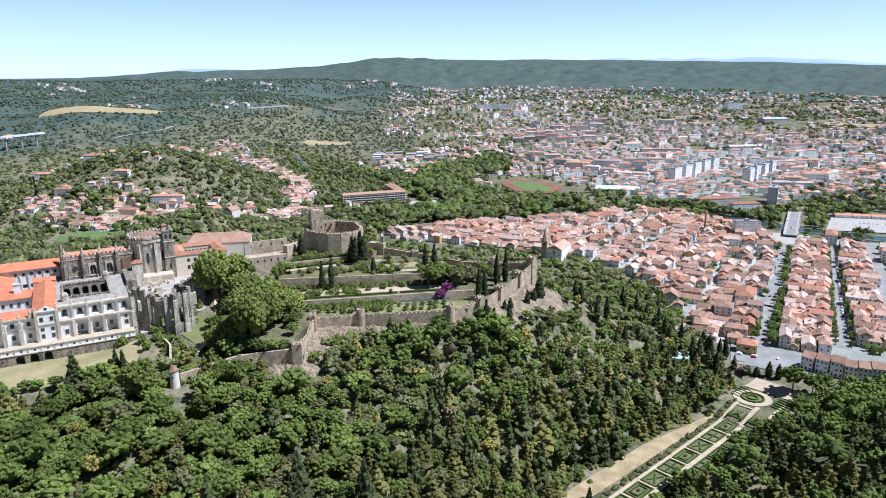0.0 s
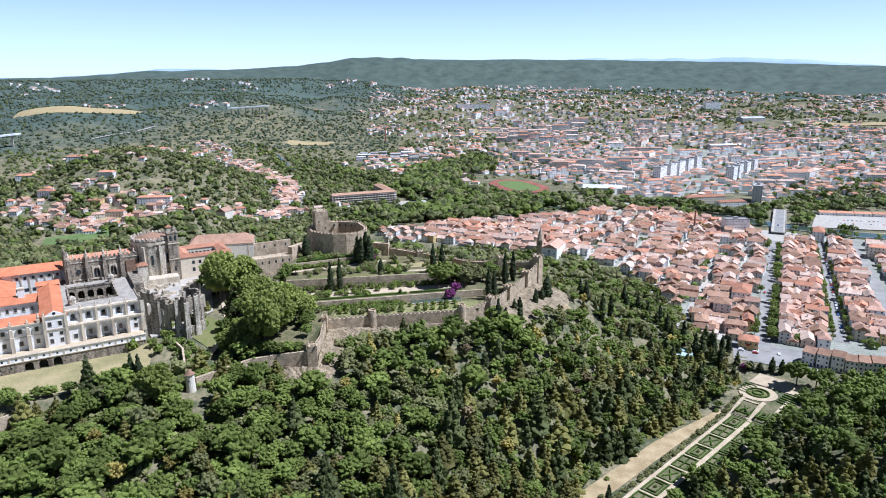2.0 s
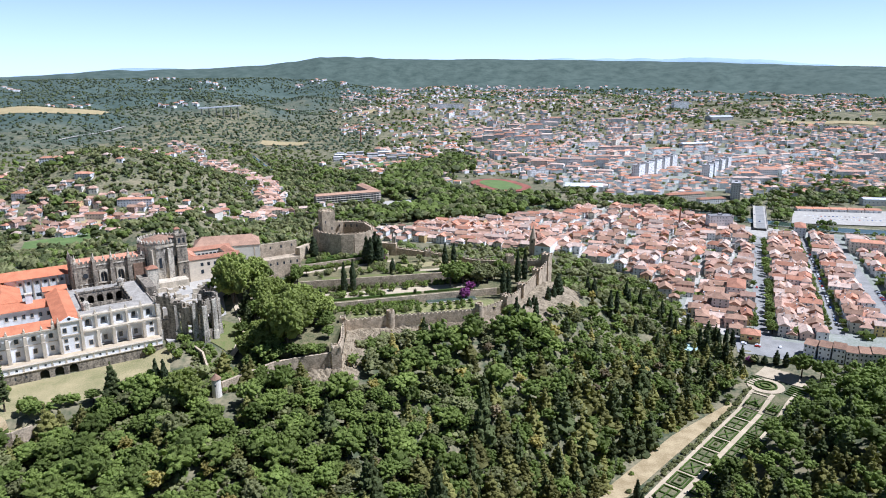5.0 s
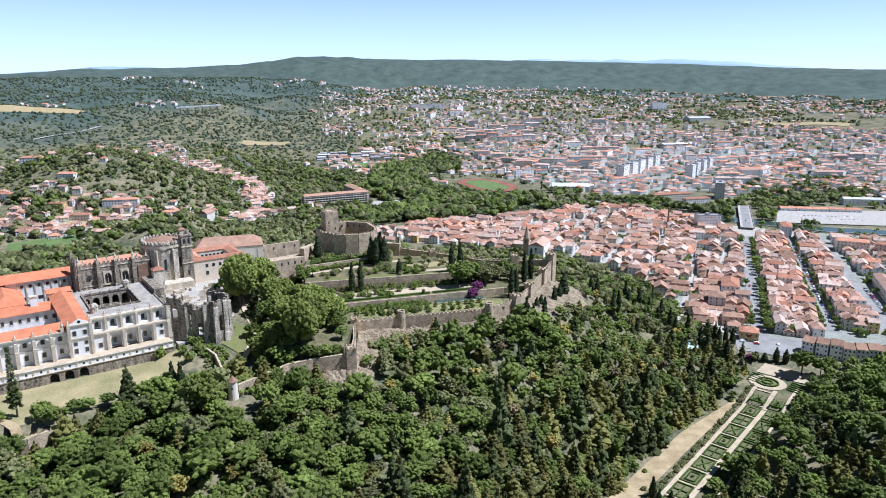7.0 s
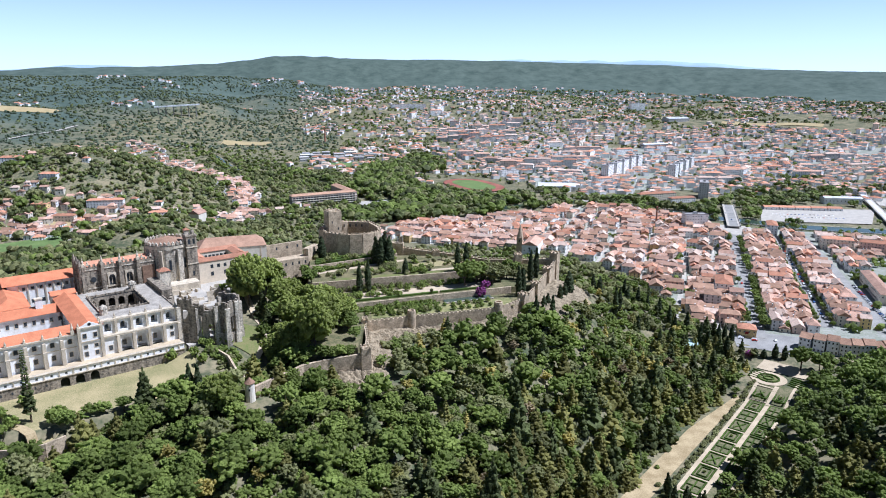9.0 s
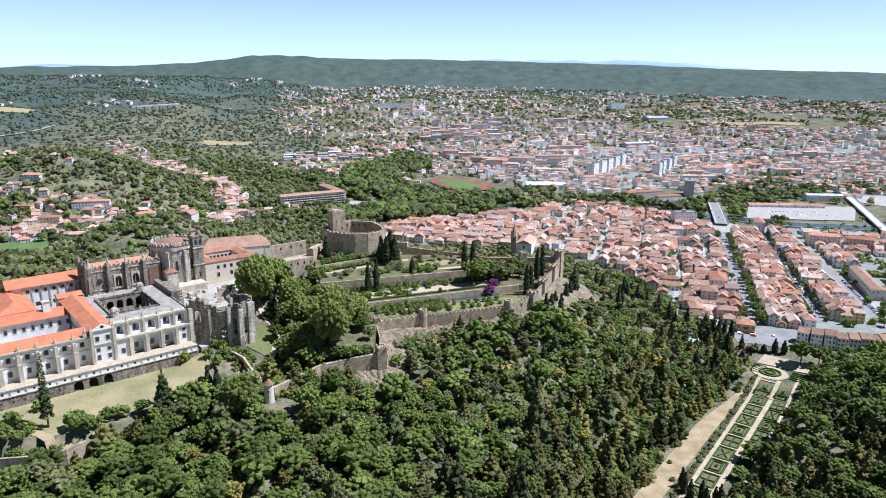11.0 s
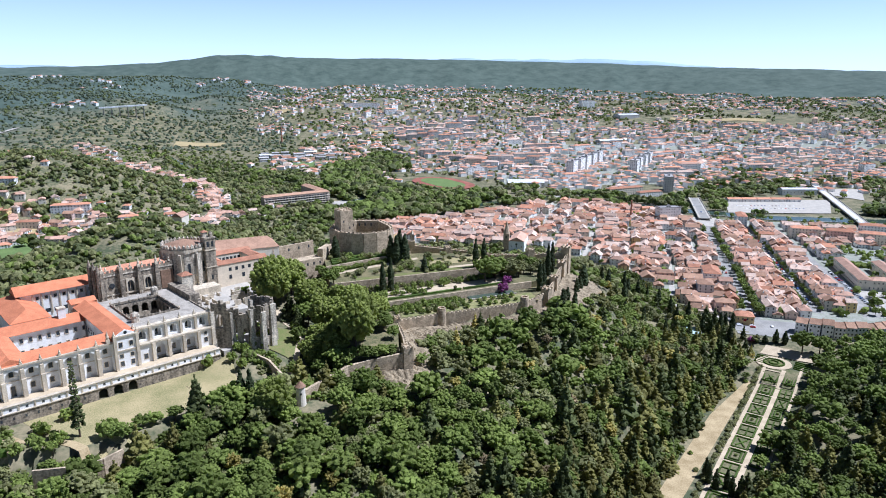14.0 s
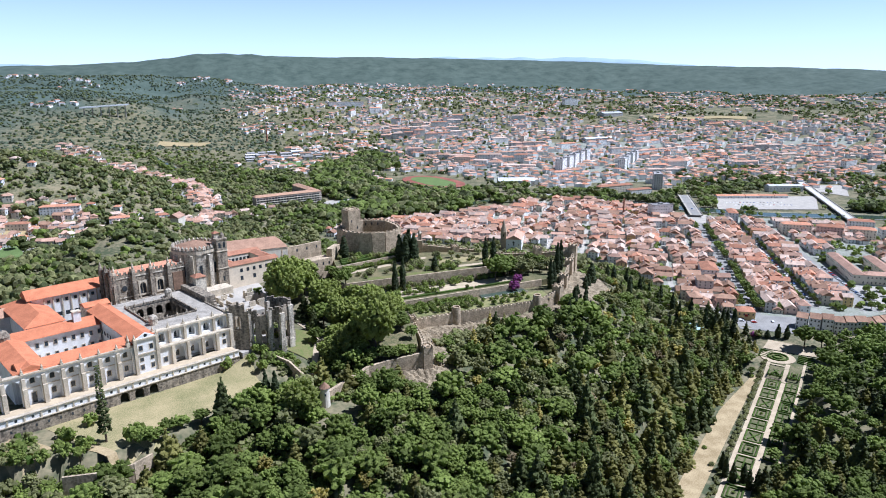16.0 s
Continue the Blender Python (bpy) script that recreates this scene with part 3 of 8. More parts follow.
def wooded(x, y):
    s, w = strip(x, y)
    if -14 < s < 260 and -13 - 9 * step(15, 50, s) - 8 * step(45, 110, s) + 4 * noise.noise(Vector((x / 16, y / 16, 0))) < w < 19 - 8 * step(70, 150, s) + 2 * noise.noise(Vector((x / 9, y / 9, 4))):
        return False
    if s <= -14 and -22 < w < 26 and s > -40 or inside(x, y, [(202, 462), (198, 505), (203, 559), (201, 637), (400, 900), (700, 600), (420, 400), (330, 408), (300, 424), (268, 424), (240, 432)]):
        return False
    if inside(x, y, WARD):
        return False
    u, v = cuv(x, y)
    if u > -42 and v > LAWN_EDGE + 6 * noise.noise(Vector((x / 25, y / 25, 2))) + (0 if u > 0 else -u * 0.2):
        return False
    if u > 66 and v > -60 and noise.noise(Vector((x / 14, y / 14, 6))) < 0.25:
        return False
    if inside(x, y, [(-131, 322), (-140, 320), (-142, 296), (-124, 292), (-118, 316)]):  # open ground before the round turret
        return False
    # bare rock under the walls
    for (x0, y0), (x1, y1), wd in (((-50, 392), (4, 400), 5), ((4, 400), (37, 433), 16), ((37, 433), (66, 474), 24), ((-84, 348), (-76, 388), 9), ((-76, 388), (-50, 392), 13), ((75, 440), (100, 452), 9)):
        a, b = Vector((x0, y0)), Vector((x1, y1))
        t = max(0, min(1, (Vector((x, y)) - a).dot(b - a) / (b - a).length_squared))
        if (a + (b - a) * t - Vector((x, y))).length < wd:
            return False
    return True


forest = []
frng = random.Random(11)
yy = 226.0
while yy < 640:
    xx = -330.0
    while xx < 430:
        x, y = xx + frng.uniform(-2.6, 2.6), yy + frng.uniform(-2.6, 2.6)
        xx += 9.3
        if y > 484 and x < 100 or abs(math.atan2(x + 80, y)) > 0.86:
            continue
        if y > 430 and x < 40 or not wooded(x, y):
            continue
        s, w = strip(x, y)
        g = noise.noise(Vector((x / 38, y / 38, 1.5)))
        k = frng.random()
        if w > 0 and s < 260:
            kind = "dark" if k < 0.28 else "pine" if k < 0.5 else "green"
            if y > 330:
                kind = "green" if k < 0.6 else kind
        elif -75 < w <= 0 and s > 5:
            kind = "dark" if k < 0.17 else "pine" if k < 0.5 else "yellow" if k < 0.6 else "dry" if k < 0.71 else "olive" if k < 0.82 else "green"
        elif x < -70 - (y - 260) * 0.4:
            kind = "green" if k < (0.62 if x < -150 else 0.34) else "bright" if k < 0.76 else "olive" if k < 0.9 else "yellow" if k < 0.93 else "pine"
        elif g > 0.12:
            kind = "bright" if k < 0.5 else "green" if k < 0.82 else "yellow" if k < 0.86 else "olive"
        else:
            kind = "olive" if k < 0.36 else "green" if k < 0.52 else "pine" if k < 0.74 else "yellow" if k < 0.83 else "dry" if k < 0.88 else "bright" if k < 0.93 else "dark"
        if (-52 < w < -24 and s > -20 or s < 30 and -70 < w <= -20) and k < 0.8:
            kind = "dark" if k < 0.36 else "pine"
        size = (0.86 + 0.8 * frng.random() ** 1.7) * (0.72 if y > 400 else 1.0)
        if kind in ("dark", "pine") and -75 < w <= 0:
            size *= 1.15
        forest.append((kind, x, y, ground(x, y) - 0.4, size, frng.uniform(0.78, 1.05) * (1.3 if kind == "dark" and w <= 0 else 1.0)))
    yy += 8.4
# those that stand along the nearer belt are single trees, the rest one wood
single = [f for f in forest if -190 < f[1] < 140 and 255 < f[2] < 312][::2][:260]
chosen = set(id(f) for f in single)
for kind, x, y, z, s, tall in single:
    plant(kind, x, y, s, tall, z, group="trees of the castle wood")
# undergrowth where the trees stand apart
for _ in range(3600):
    x, y = frng.uniform(-150, 210), frng.uniform(228, 480)
    s, w = strip(x, y)
    if not -105 < w < -24 or not -10 < s < 262 or not wooded(x, y):
        continue
    forest.append((frng.choice(("low", "low", "low_grey")), x, y, ground(x, y) - 0.3, frng.uniform(0.9, 1.9), frng.uniform(0.8, 1.2)))
for _ in range(2200):
    x, y = frng.uniform(-262, -84), frng.uniform(256, 400)
    u, v = cuv(x, y)
    if not wooded(x, y) and -146 < x < -116 and y < 324 or inside(x, y, WARD) or v > -47 and u > -12 and u < 92 or (u > -8 and v > -8) or math.hypot(x + 149, y - 379) < 17 or abs(x + 138) < 5 and y > 320 or -236 < x < -204 and y > 272:
        continue
    forest.append((frng.choice(("low", "low", "low_grey")), x, y, ground(x, y) - 0.3, frng.uniform(0.7, 1.5), frng.uniform(0.8, 1.3)))
for _ in range(420):
    t = frng.random()
    x, y = -62 + 90 * t, 386 + 12 * t - abs(frng.gauss(0, 5)) - 3
    forest.append((frng.choice(("low", "low", "low_grey")), x, y, ground(x, y) - 0.3, frng.uniform(0.6, 1.3), frng.uniform(0.8, 1.2)))
for _ in range(2600):
    x, y = frng.uniform(-330, 60), frng.uniform(228, 345)
    if abs(math.atan2(x + 80, y)) > 0.86 or not wooded(x, y) or frng.random() < 0.45:
        continue
    forest.append((frng.choice(("low", "low", "low_grey")), x, y, ground(x, y) - 0.3, frng.uniform(1.1, 2.0), frng.uniform(0.8, 1.1)))
for x, y in ((-202, 303), (-197, 304), (-192, 299), (-199, 294), (-205, 297), (-194, 293), (-188, 302), (-208, 290), (-203, 287)):
    forest.append((frng.choice(("green", "olive")), x, y, ground(x, y) - 1.0, frng.uniform(0.6, 0.85), 0.8))
for k in range(13):
    x, y = cv(2 + k * 6 + frng.uniform(-2, 2), -51 - frng.uniform(0, 5))
    forest.append((frng.choice(("green", "green", "olive")), x, y, ground(x, y) - 0.8, frng.uniform(0.55, 0.85), 0.85))
SPUR = [[(-74, 388), (-40, 392), (-36, 374), (-70, 352)], [(-98, 346), (-74, 346), (-66, 352), (-60, 340), (-66, 322), (-96, 322)]]
forest = [f for f in forest if not any(inside(f[1], f[2], p) for p in SPUR)]
for _ in range(120):
    x, y = (frng.uniform(-98, -64), frng.uniform(318, 332)) if frng.random() < 0.4 else (frng.uniform(-68, -36), frng.uniform(350, 381))
    if y > 377 and x < -56:
        continue
    forest.append((frng.choice(("low", "low_grey", "low_grey")), x, y, ground(x, y) - 0.3, frng.uniform(1.0, 1.9), frng.uniform(0.8, 1.1)))
woods("woodland", [f for f in forest if id(f) not in chosen], "dense mixed wood on the castle hill")


# ---- town ----
M_ROOF = [material("clay_tiles_%s" % n, c, tuple(v * 0.62 for v in c), rough=0.9, grain=0.7, stain=5, bump=0.5, spread=0.28, mottled=0.6) for n, c in
          (("orange", (0.57, 0.275, 0.165)), ("pink", (0.58, 0.36, 0.255)), ("brown", (0.42, 0.255, 0.165)), ("pale", (0.66, 0.49, 0.38)))]
M_WALL = [material("plaster_%s" % n, c, tuple(v * 0.8 for v in c), rough=0.9, grain=0.6, stain=3, bump=0.1, spread=0.1, mottled=0.7, streaks=0.4) for n, c in
          (("white", (0.88, 0.875, 0.85)), ("cream", (0.74, 0.68, 0.56)), ("grey", (0.60, 0.59, 0.57)), ("yellow", (0.70, 0.52, 0.24)), ("pink", (0.68, 0.50, 0.42)))]
M_PANE = material("dark_window_glass", (0.05, 0.06, 0.07), rough=0.15, bump=0, spec=0.6)
M_ASPHALT = material("asphalt", (0.33, 0.315, 0.285), (0.23, 0.22, 0.20), grain=0.5, stain=12, mottled=0.5, spread=0)
M_PAVE = material("pale_stone_paving", (0.48, 0.44, 0.37), (0.36, 0.33, 0.28), grain=0.6, stain=7, spread=0)
M_WATER = material("river_water", (0.06, 0.09, 0.07), (0.045, 0.07, 0.05), rough=0.08, grain=2, stain=20, bump=0.05, spread=0, spec=0.5)
M_FLATROOF = material("grey_flat_roof", (0.42, 0.40, 0.38), grain=1, stain=6)
M_SHED = material("pale_metal_sheet", (0.80, 0.81, 0.82), rough=0.5, grain=2, stain=15, bump=0.05)
M_FIELD = material("mown_dry_field", (0.42, 0.33, 0.17), (0.33, 0.26, 0.13), grain=3, stain=25, spread=0)
M_MEADOW = material("green_meadow", (0.16, 0.22, 0.07), (0.11, 0.16, 0.05), grain=2, stain=20, spread=0)
M_TRACK = material("red_running_track", (0.34, 0.13, 0.09), grain=2, stain=12, spread=0)
TD, TN, T0 = Vector((0.476, 0.879)), Vector((0.879, -0.476)), Vector((240.0, 480.0))
TOWN_TURN = -math.degrees(math.atan2(0.476, 0.879))


def tp(p, q):
    v = T0 + TD * p + TN * q
    return v.x, v.y


def draped(name, pts, width, mat, label, lift=0.25, seg=12.0, category="road", kind="structure"):
    """A road or path along a line, laid on the ground."""
    bm = bmesh.new()
    line = []
    for (x0, y0), (x1, y1) in zip(pts, pts[1:]):
        n = max(1, int(math.hypot(x1 - x0, y1 - y0) / seg))
        line += [(x0 + (x1 - x0) * i / n, y0 + (y1 - y0) * i / n) for i in range(n)]
    line.append(pts[-1])
    prev = None
    for i, (x, y) in enumerate(line):
        a, b = line[max(0, i - 1)], line[min(len(line) - 1, i + 1)]
        d = Vector((b[0] - a[0], b[1] - a[1])).normalized()
        px, py = -d.y * width / 2, d.x * width / 2
        z = max(ground(x, y), ground(x + px, y + py), ground(x - px, y - py)) + lift
        cur = [bm.verts.new((x + px, y + py, z)), bm.verts.new((x - px, y - py, z))]
        if prev:
            bm.faces.new((prev[0], prev[1], cur[1], cur[0]))
        prev = cur
    return sheet(name, bm, mat, label=label, category=category, kind=kind)


def patch(name, poly, mat, label, lift=0.3, n=8, category="field", kind="structure"):
    """A four-cornered field laid on the ground."""
    bm = bmesh.new()
    a, b, c, d = [Vector(p) for p in poly]
    g = [[None] * (n + 1) for _ in range(n + 1)]
    for i in range(n + 1):
        for j in range(n + 1):
            s, t = i / n, j / n
            p = (a * (1 - s) + b * s) * (1 - t) + (d * (1 - s) + c * s) * t
            g[i][j] = bm.verts.new((p.x, p.y, ground(p.x, p.y) + lift))
    for i in range(n):
        for j in range(n):
            bm.faces.new((g[i][j], g[i + 1][j], g[i + 1][j + 1], g[i][j + 1]))
    return sheet(name, bm, mat, label=label, category=category, kind=kind, smooth=True)


def pane(bm, x0, x1, y0, y1, z0, z1, side, mi):
    """A thin window: its face, its top and its two ends."""
    v = [bm.verts.new((x, y, z)) for z in (z0, z1) for x, y in ((x0, y0), (x1, y0), (x1, y1), (x0, y1))]
    walls = ((0, 1, 5, 4), (1, 2, 6, 5), (2, 3, 7, 6), (3, 0, 4, 7))
    for q in ((4, 5, 6, 7), walls[side], walls[(side + 1) % 4], walls[(side + 3) % 4]):
        bm.faces.new([v[i] for i in q]).material_index = mi


def windows(bm, w, d, h, storeys, rng, gap=3.0, mi=1, skip=0.12):
    """Panes with sills standing a little proud on the four sides."""
    for side in range(4):
        length = w if side % 2 == 0 else d
        n = max(1, int(length / gap))
        for k in range(storeys):
            zc = h * (k + 0.52) / storeys
            for i in range(n):
                if rng.random() < skip:
                    continue
                c = -length / 2 + length * (i + 0.5) / n
                ww, hh = 0.55, 0.75 if k or rng.random() < 0.5 else 1.05
                o = 0.05
                if side == 0:
                    pane(bm, c - ww, c + ww, -d / 2 - o, -d / 2 + 0.1, zc - hh, zc + hh, 0, mi)
                elif side == 2:
                    pane(bm, c - ww, c + ww, d / 2 - 0.1, d / 2 + o, zc - hh, zc + hh, 2, mi)
                elif side == 1:
                    pane(bm, w / 2 - 0.1, w / 2 + o, c - ww, c + ww, zc - hh, zc + hh, 1, mi)
                else:
                    pane(bm, -w / 2 - o, -w / 2 + 0.1, c - ww, c + ww, zc - hh, zc + hh, 3, mi)


def gable(bm, w, d, h, rise, over=0.35, hip=0.0, thick=0.18, mi=0):
    """A tiled roof, its ridge along x; hip: how far the ridge ends stand in."""
    x, y = w / 2 + over, d / 2 + over
    e = [bm.verts.new(p) for p in ((-x, -y, h), (x, -y, h), (x, y, h), (-x, y, h))]
    l = [bm.verts.new(p) for p in ((-x, -y, h - thick), (x, -y, h - thick), (x, y, h - thick), (-x, y, h - thick))]
    r = [bm.verts.new((-x + hip, 0, h + rise)), bm.verts.new((x - hip, 0, h + rise))]
    for q in ((e[0], e[1], r[1], r[0]), (e[2], e[3], r[0], r[1]), (e[1], e[2], r[1]), (e[3], e[0], r[0]), l[::-1]):
        bm.faces.new(q).material_index = mi
    for i in range(4):
        bm.faces.new((l[i], l[(i + 1) % 4], e[(i + 1) % 4], e[i])).material_index = mi


def as_mesh(name, bm, mats):
    me = bpy.data.meshes.new(name)
    bm.to_mesh(me)
    bm.free()
    for m in mats:
        me.materials.append(m)
    return me


def gable_end(bm, w, d, h, rise):
    """The wall up to the ridge at both ends."""
    for s in (-1, 1):
        v = [bm.verts.new(p) for p in ((s * w / 2, -d / 2, h), (s * w / 2, d / 2, h), (s * w / 2, 0, h + rise * 0.97))]
        bm.faces.new(v if s > 0 else v[::-1])


HOUSES = []
hrng = random.Random(21)
WORDS = ("white", "cream", "grey", "ochre yellow", "faded pink")
TILES = ("orange clay", "faded pink clay", "weathered brown clay", "pale sun-bleached clay")
for i in range(72):
    w, d, h = hrng.uniform(8.0, 18), hrng.uniform(7.8, 12.2), hrng.choice((3.4, 4.8, 5.8, 6.6, 7.6, 9.2))
    wall, tile = hrng.choice((0, 0, 0, 0, 0, 0, 1, 1, 2, 3, 4)), hrng.choice((0, 0, 1, 1, 1, 2, 2, 3, 3))
    rise = d * hrng.uniform(0.23, 0.32)
    bm = bmesh.new()
    box(bm, -w / 2, w / 2, -d / 2, d / 2, -2, h - 0.25)
    hip = hrng.choice((0, 0, 0, 0, 0, d * 0.42))
    if not hip:
        gable_end(bm, w, d, h - 0.25, rise)
    windows(bm, w, d, h, 1 if h < 4 else 2 if h < 8 else 3, hrng, 3.5)
    wm = as_mesh("wall", bm, [M_WALL[wall], M_PANE])
    bm = bmesh.new()
    gable(bm, w, d, h, rise, hip=hip)
    rm = as_mesh("roof", bm, [M_ROOF[tile]])
    bm = bmesh.new()
    cx = w * hrng.uniform(-0.3, 0.3)
    box(bm, cx - 0.4, cx + 0.4, d * 0.12, d * 0.12 + 0.7, h, h + rise + 0.9)
    box(bm, cx - 0.5, cx + 0.5, d * 0.12 - 0.1, d * 0.12 + 0.8, h + rise + 0.9, h + rise + 1.05)
    cm = as_mesh("chimney", bm, [M_WALL[0]])
    HOUSES.append((w, d, h, wm, rm, cm, "%s plastered town house with %s tiles" % (WORDS[wall], TILES[tile])))


HOMES = []  # all houses, to be set down nearest first


def house(x, y, turn, kind=None, chimney=False, group="houses of the old town"):
    HOMES.append((math.hypot(x + 80, y), x, y, turn, kind or hrng.choice(HOUSES), chimney, group))


def set_down_houses():
    HOMES.sort(key=lambda h: h[0])
    for _, x, y, turn, (w, d, h, wm, rm, cm, label), chimney, group in HOMES[:300]:
        t = holder("house", pose(x, y, ground(x, y), 0, 0, turn), label, "house", group)
        mesh_ob("wall", wm, t)
        r = mesh_ob("roof", rm, t)
        if chimney:
            mesh_ob("chimney", cm, r)
    # the farther ones as one mass
    mats, vs, fs, ms, base = [], [], [], [], 0
    cache = {}
    for _, x, y, turn, kind, chimney, group in HOMES[300:]:
        m = np.array(pose(x, y, ground(x, y), 0, 0, turn))
        for me in kind[3:6] if chimney else kind[3:5]:
            if me.name not in cache:
                me.calc_loop_triangles()
                v = np.empty(len(me.vertices) * 3, dtype=np.float32)
                me.vertices.foreach_get("co", v)
                f = np.empty(len(me.loop_triangles) * 3, dtype=np.int32)
                me.loop_triangles.foreach_get("vertices", f)
                i = np.empty(len(me.loop_triangles), dtype=np.int32)
                me.loop_triangles.foreach_get("material_index", i)
                for mat in me.materials:
                    if mat not in mats:
                        mats.append(mat)
                cache[me.name] = v.reshape(-1, 3), f.reshape(-1, 3), np.array([mats.index(mat) for mat in me.materials])[i]
            v, f, i = cache[me.name]
            vs.append(v @ m[:3, :3].T + m[:3, 3])
            fs.append(f + base)
            ms.append(i)
            base += len(v)
    me = tri_mesh("town_houses", np.concatenate(vs), np.concatenate(fs), mats, np.concatenate(ms))
    mesh_ob("town_houses", me, label="white town houses with orange tiled roofs", category="houses", kind="stuff")


OLD_TOWN = [(205, 505), (210, 559), (208, 637), (192, 700), (165, 760), (100, 782), (-14, 838), (-29, 934), (98, 945), (188, 972), (270, 1032), (350, 1000), (420, 885), (396, 790), (232, 490)]
GREENS = [((322, 745), 13), ((262, 830), 12), ((355, 860), 10), ((150, 800), 8), ((215, 900), 9), ((285, 700), 8)]


def block_row(q, p0, p1, poly, turn_extra=0.0, bend=0.0, depth_side=1, group="houses of the old town", tall=False):
    """Houses wall to wall along a street."""
    p = p0 + hrng.uniform(0, 6)
    while p < p1:
        kind = hrng.choice([k for k in HOUSES if (k[2] > 6.2) == tall] if tall else HOUSES)
        w, d = kind[0], kind[1]
        qq = q + bend * (p - p0) + hrng.uniform(-1.3, 1.3) + (7 * noise.noise(Vector((p / 70, q / 50, 3))) if poly else 0)
        x, y = tp(p + w / 2, qq + hrng.uniform(-0.8, 0.8))
        p += w * hrng.choice((0.94, 0.97, 1.0, 1.0, 1.25))
        if poly and not inside(x, y, poly) or any(math.hypot(x - gx, y - gy) < gr for (gx, gy), gr in GREENS):
            continue
        house(x, y, 90 + TOWN_TURN + turn_extra + hrng.uniform(-4, 4) + (90 if hrng.random() < 0.42 else 0), kind, chimney=hrng.random() < 0.5, group=group)


LANES = [((10, -63), (355, -53)), ((150, -151), (420, -144)), ((215, -240), (520, -217)), ((290, -215), (540, -207)),
         ((0, -30), (380, -27)), ((60, -102), (400, -98)), ((160, -190), (470, -182)), ((260, -275), (560, -262)), ((120, 0), (135, -160)), ((235, 0), (250, -200)), ((330, 0), (345, -300))]


def lane_gap(p, q):
    """Distance to the nearest lane of the old town."""
    best = 99.0
    for (p0, q0), (p1, q1) in LANES:
        a, b, c = Vector((p0, q0)), Vector((p1, q1)), Vector((p, q))
        t = max(0, min(1, (c - a).dot(b - a) / (b - a).length_squared))
        best = min(best, (a + (b - a) * t - c).length)
    return best


q = -12.0
while q > -430:
    p = hrng.uniform(-4, 6)
    while p < 700:
        kind = hrng.choice(HOUSES)
        pp, qq = p + hrng.uniform(-2.2, 2.2), q + hrng.uniform(-2.4, 2.4) + 5 * noise.noise(Vector((p / 60, q / 45, 3)))
        p += hrng.uniform(6.5, 12.5)
        x, y = tp(pp, qq)
        gap = lane_gap(pp, qq)
        if gap < 5.4 or not inside(x, y, OLD_TOWN) or any(math.hypot(x - gx, y - gy) < gr for (gx, gy), gr in GREENS):
            continue
        if gap > 11 and hrng.random() < 0.13:
            continue
        if pp < 150 and qq > -110 and hrng.random() < 0.6:
            kind = hrng.choice([k for k in HOUSES if "brown" in k[6]])
        turn = 28 * noise.noise(Vector((x / 110, y / 110, 17))) + hrng.uniform(-6, 6) + (90 if hrng.random() < 0.45 else 0)
        house(x, y, TOWN_TURN + turn, kind, chimney=hrng.random() < 0.5)
    q -= 8.8
# the straight streets by the square
for q in (15.5, 23, 31, 40.0):
    block_row(q, 14, 378, None, group="houses between the tree-lined streets", tall=q in (15.5, 40.0))
for q in (69, 77, 85):
    block_row(q, 45, 395, None, bend=-0.02, group="houses beyond the second street", tall=q != 77)
for q in (112, 124):
    block_row(q, 230, 420, None, bend=-0.03, group="houses by the river road")
for q, p0, p1 in ((140, 290, 410), (152, 300, 410), (170, 300, 400), (182, 300, 400), (175, 60, 240), (184, 60, 250), (199, 60, 300), (208, 60, 300), (226, 60, 330), (236, 80, 330), (252, 90, 330), (262, 90, 330), (280, 120, 330)):
    block_row(q, p0, p1, None, group="houses by the river road")

# streets, square, bridges, river
draped("street_1", [tp(-6, 0), tp(440, 0)], 13, M_ASPHALT, "grey asphalt street lined with trees")
draped("street_2", [tp(40, 56.5), tp(400, 52)], 12, M_ASPHALT, "asphalt street with parked cars and trees")
draped("street_3", [tp(40, 101), tp(420, 84)], 15, M_ASPHALT, "wide pale asphalt street with parking")
for i, (a, b) in enumerate(LANES):
    draped("lane_%d" % (i + 1), [tp(*a), tp(*b)], 5, M_PAVE, "pale paved lane of the old town")
patch("square", [tp(-34, -18), tp(-34, 44), tp(8, 40), tp(8, -22)], M_ASPHALT, "grey asphalt square at the garden's end", 0.35, 4, "square")
patch("plaza", [tp(385, -24), tp(385, 34), tp(446, 26), tp(446, -22)], M_PAVE, "pale paved place before the bridge", 0.4, 4, "square")
RIVER = [(800, 728), (632, 806), (550, 842), (482, 896), (400, 982), (330, 1060), (262, 1078), (190, 1050), (125, 1012), (60, 1035), (0, 1110), (-60, 1250), (-200, 1450), (-304, 1536), (-384, 1769), (-480, 1900)]
draped("river", RIVER[:5], 30, M_WATER, "calm green river through the town", 0.7, 20, "water")
draped("river_bend", RIVER[4:11], 15, M_WATER, "calm green river through the town", 0.7, 20, "water")
draped("river_reach", RIVER[10:], 6, M_WATER, "narrow upper reach of the river", 0.5, 20, "water")
for i, (off, side) in enumerate(((16.5, 1), (-16.5, -1))):
    pts = []
    for k, (x, y) in enumerate(RIVER[:5]):
        a, b = RIVER[max(0, k - 1)], RIVER[k + 1]
        dd = Vector((b[0] - a[0], b[1] - a[1])).normalized()
        pts.append((x - dd.y * off, y + dd.x * off))
    draped("embankment_%d" % (i + 1), pts, 1.2, M_PAVE, "pale stone river embankment wall", 1.4, 20, "embankment")


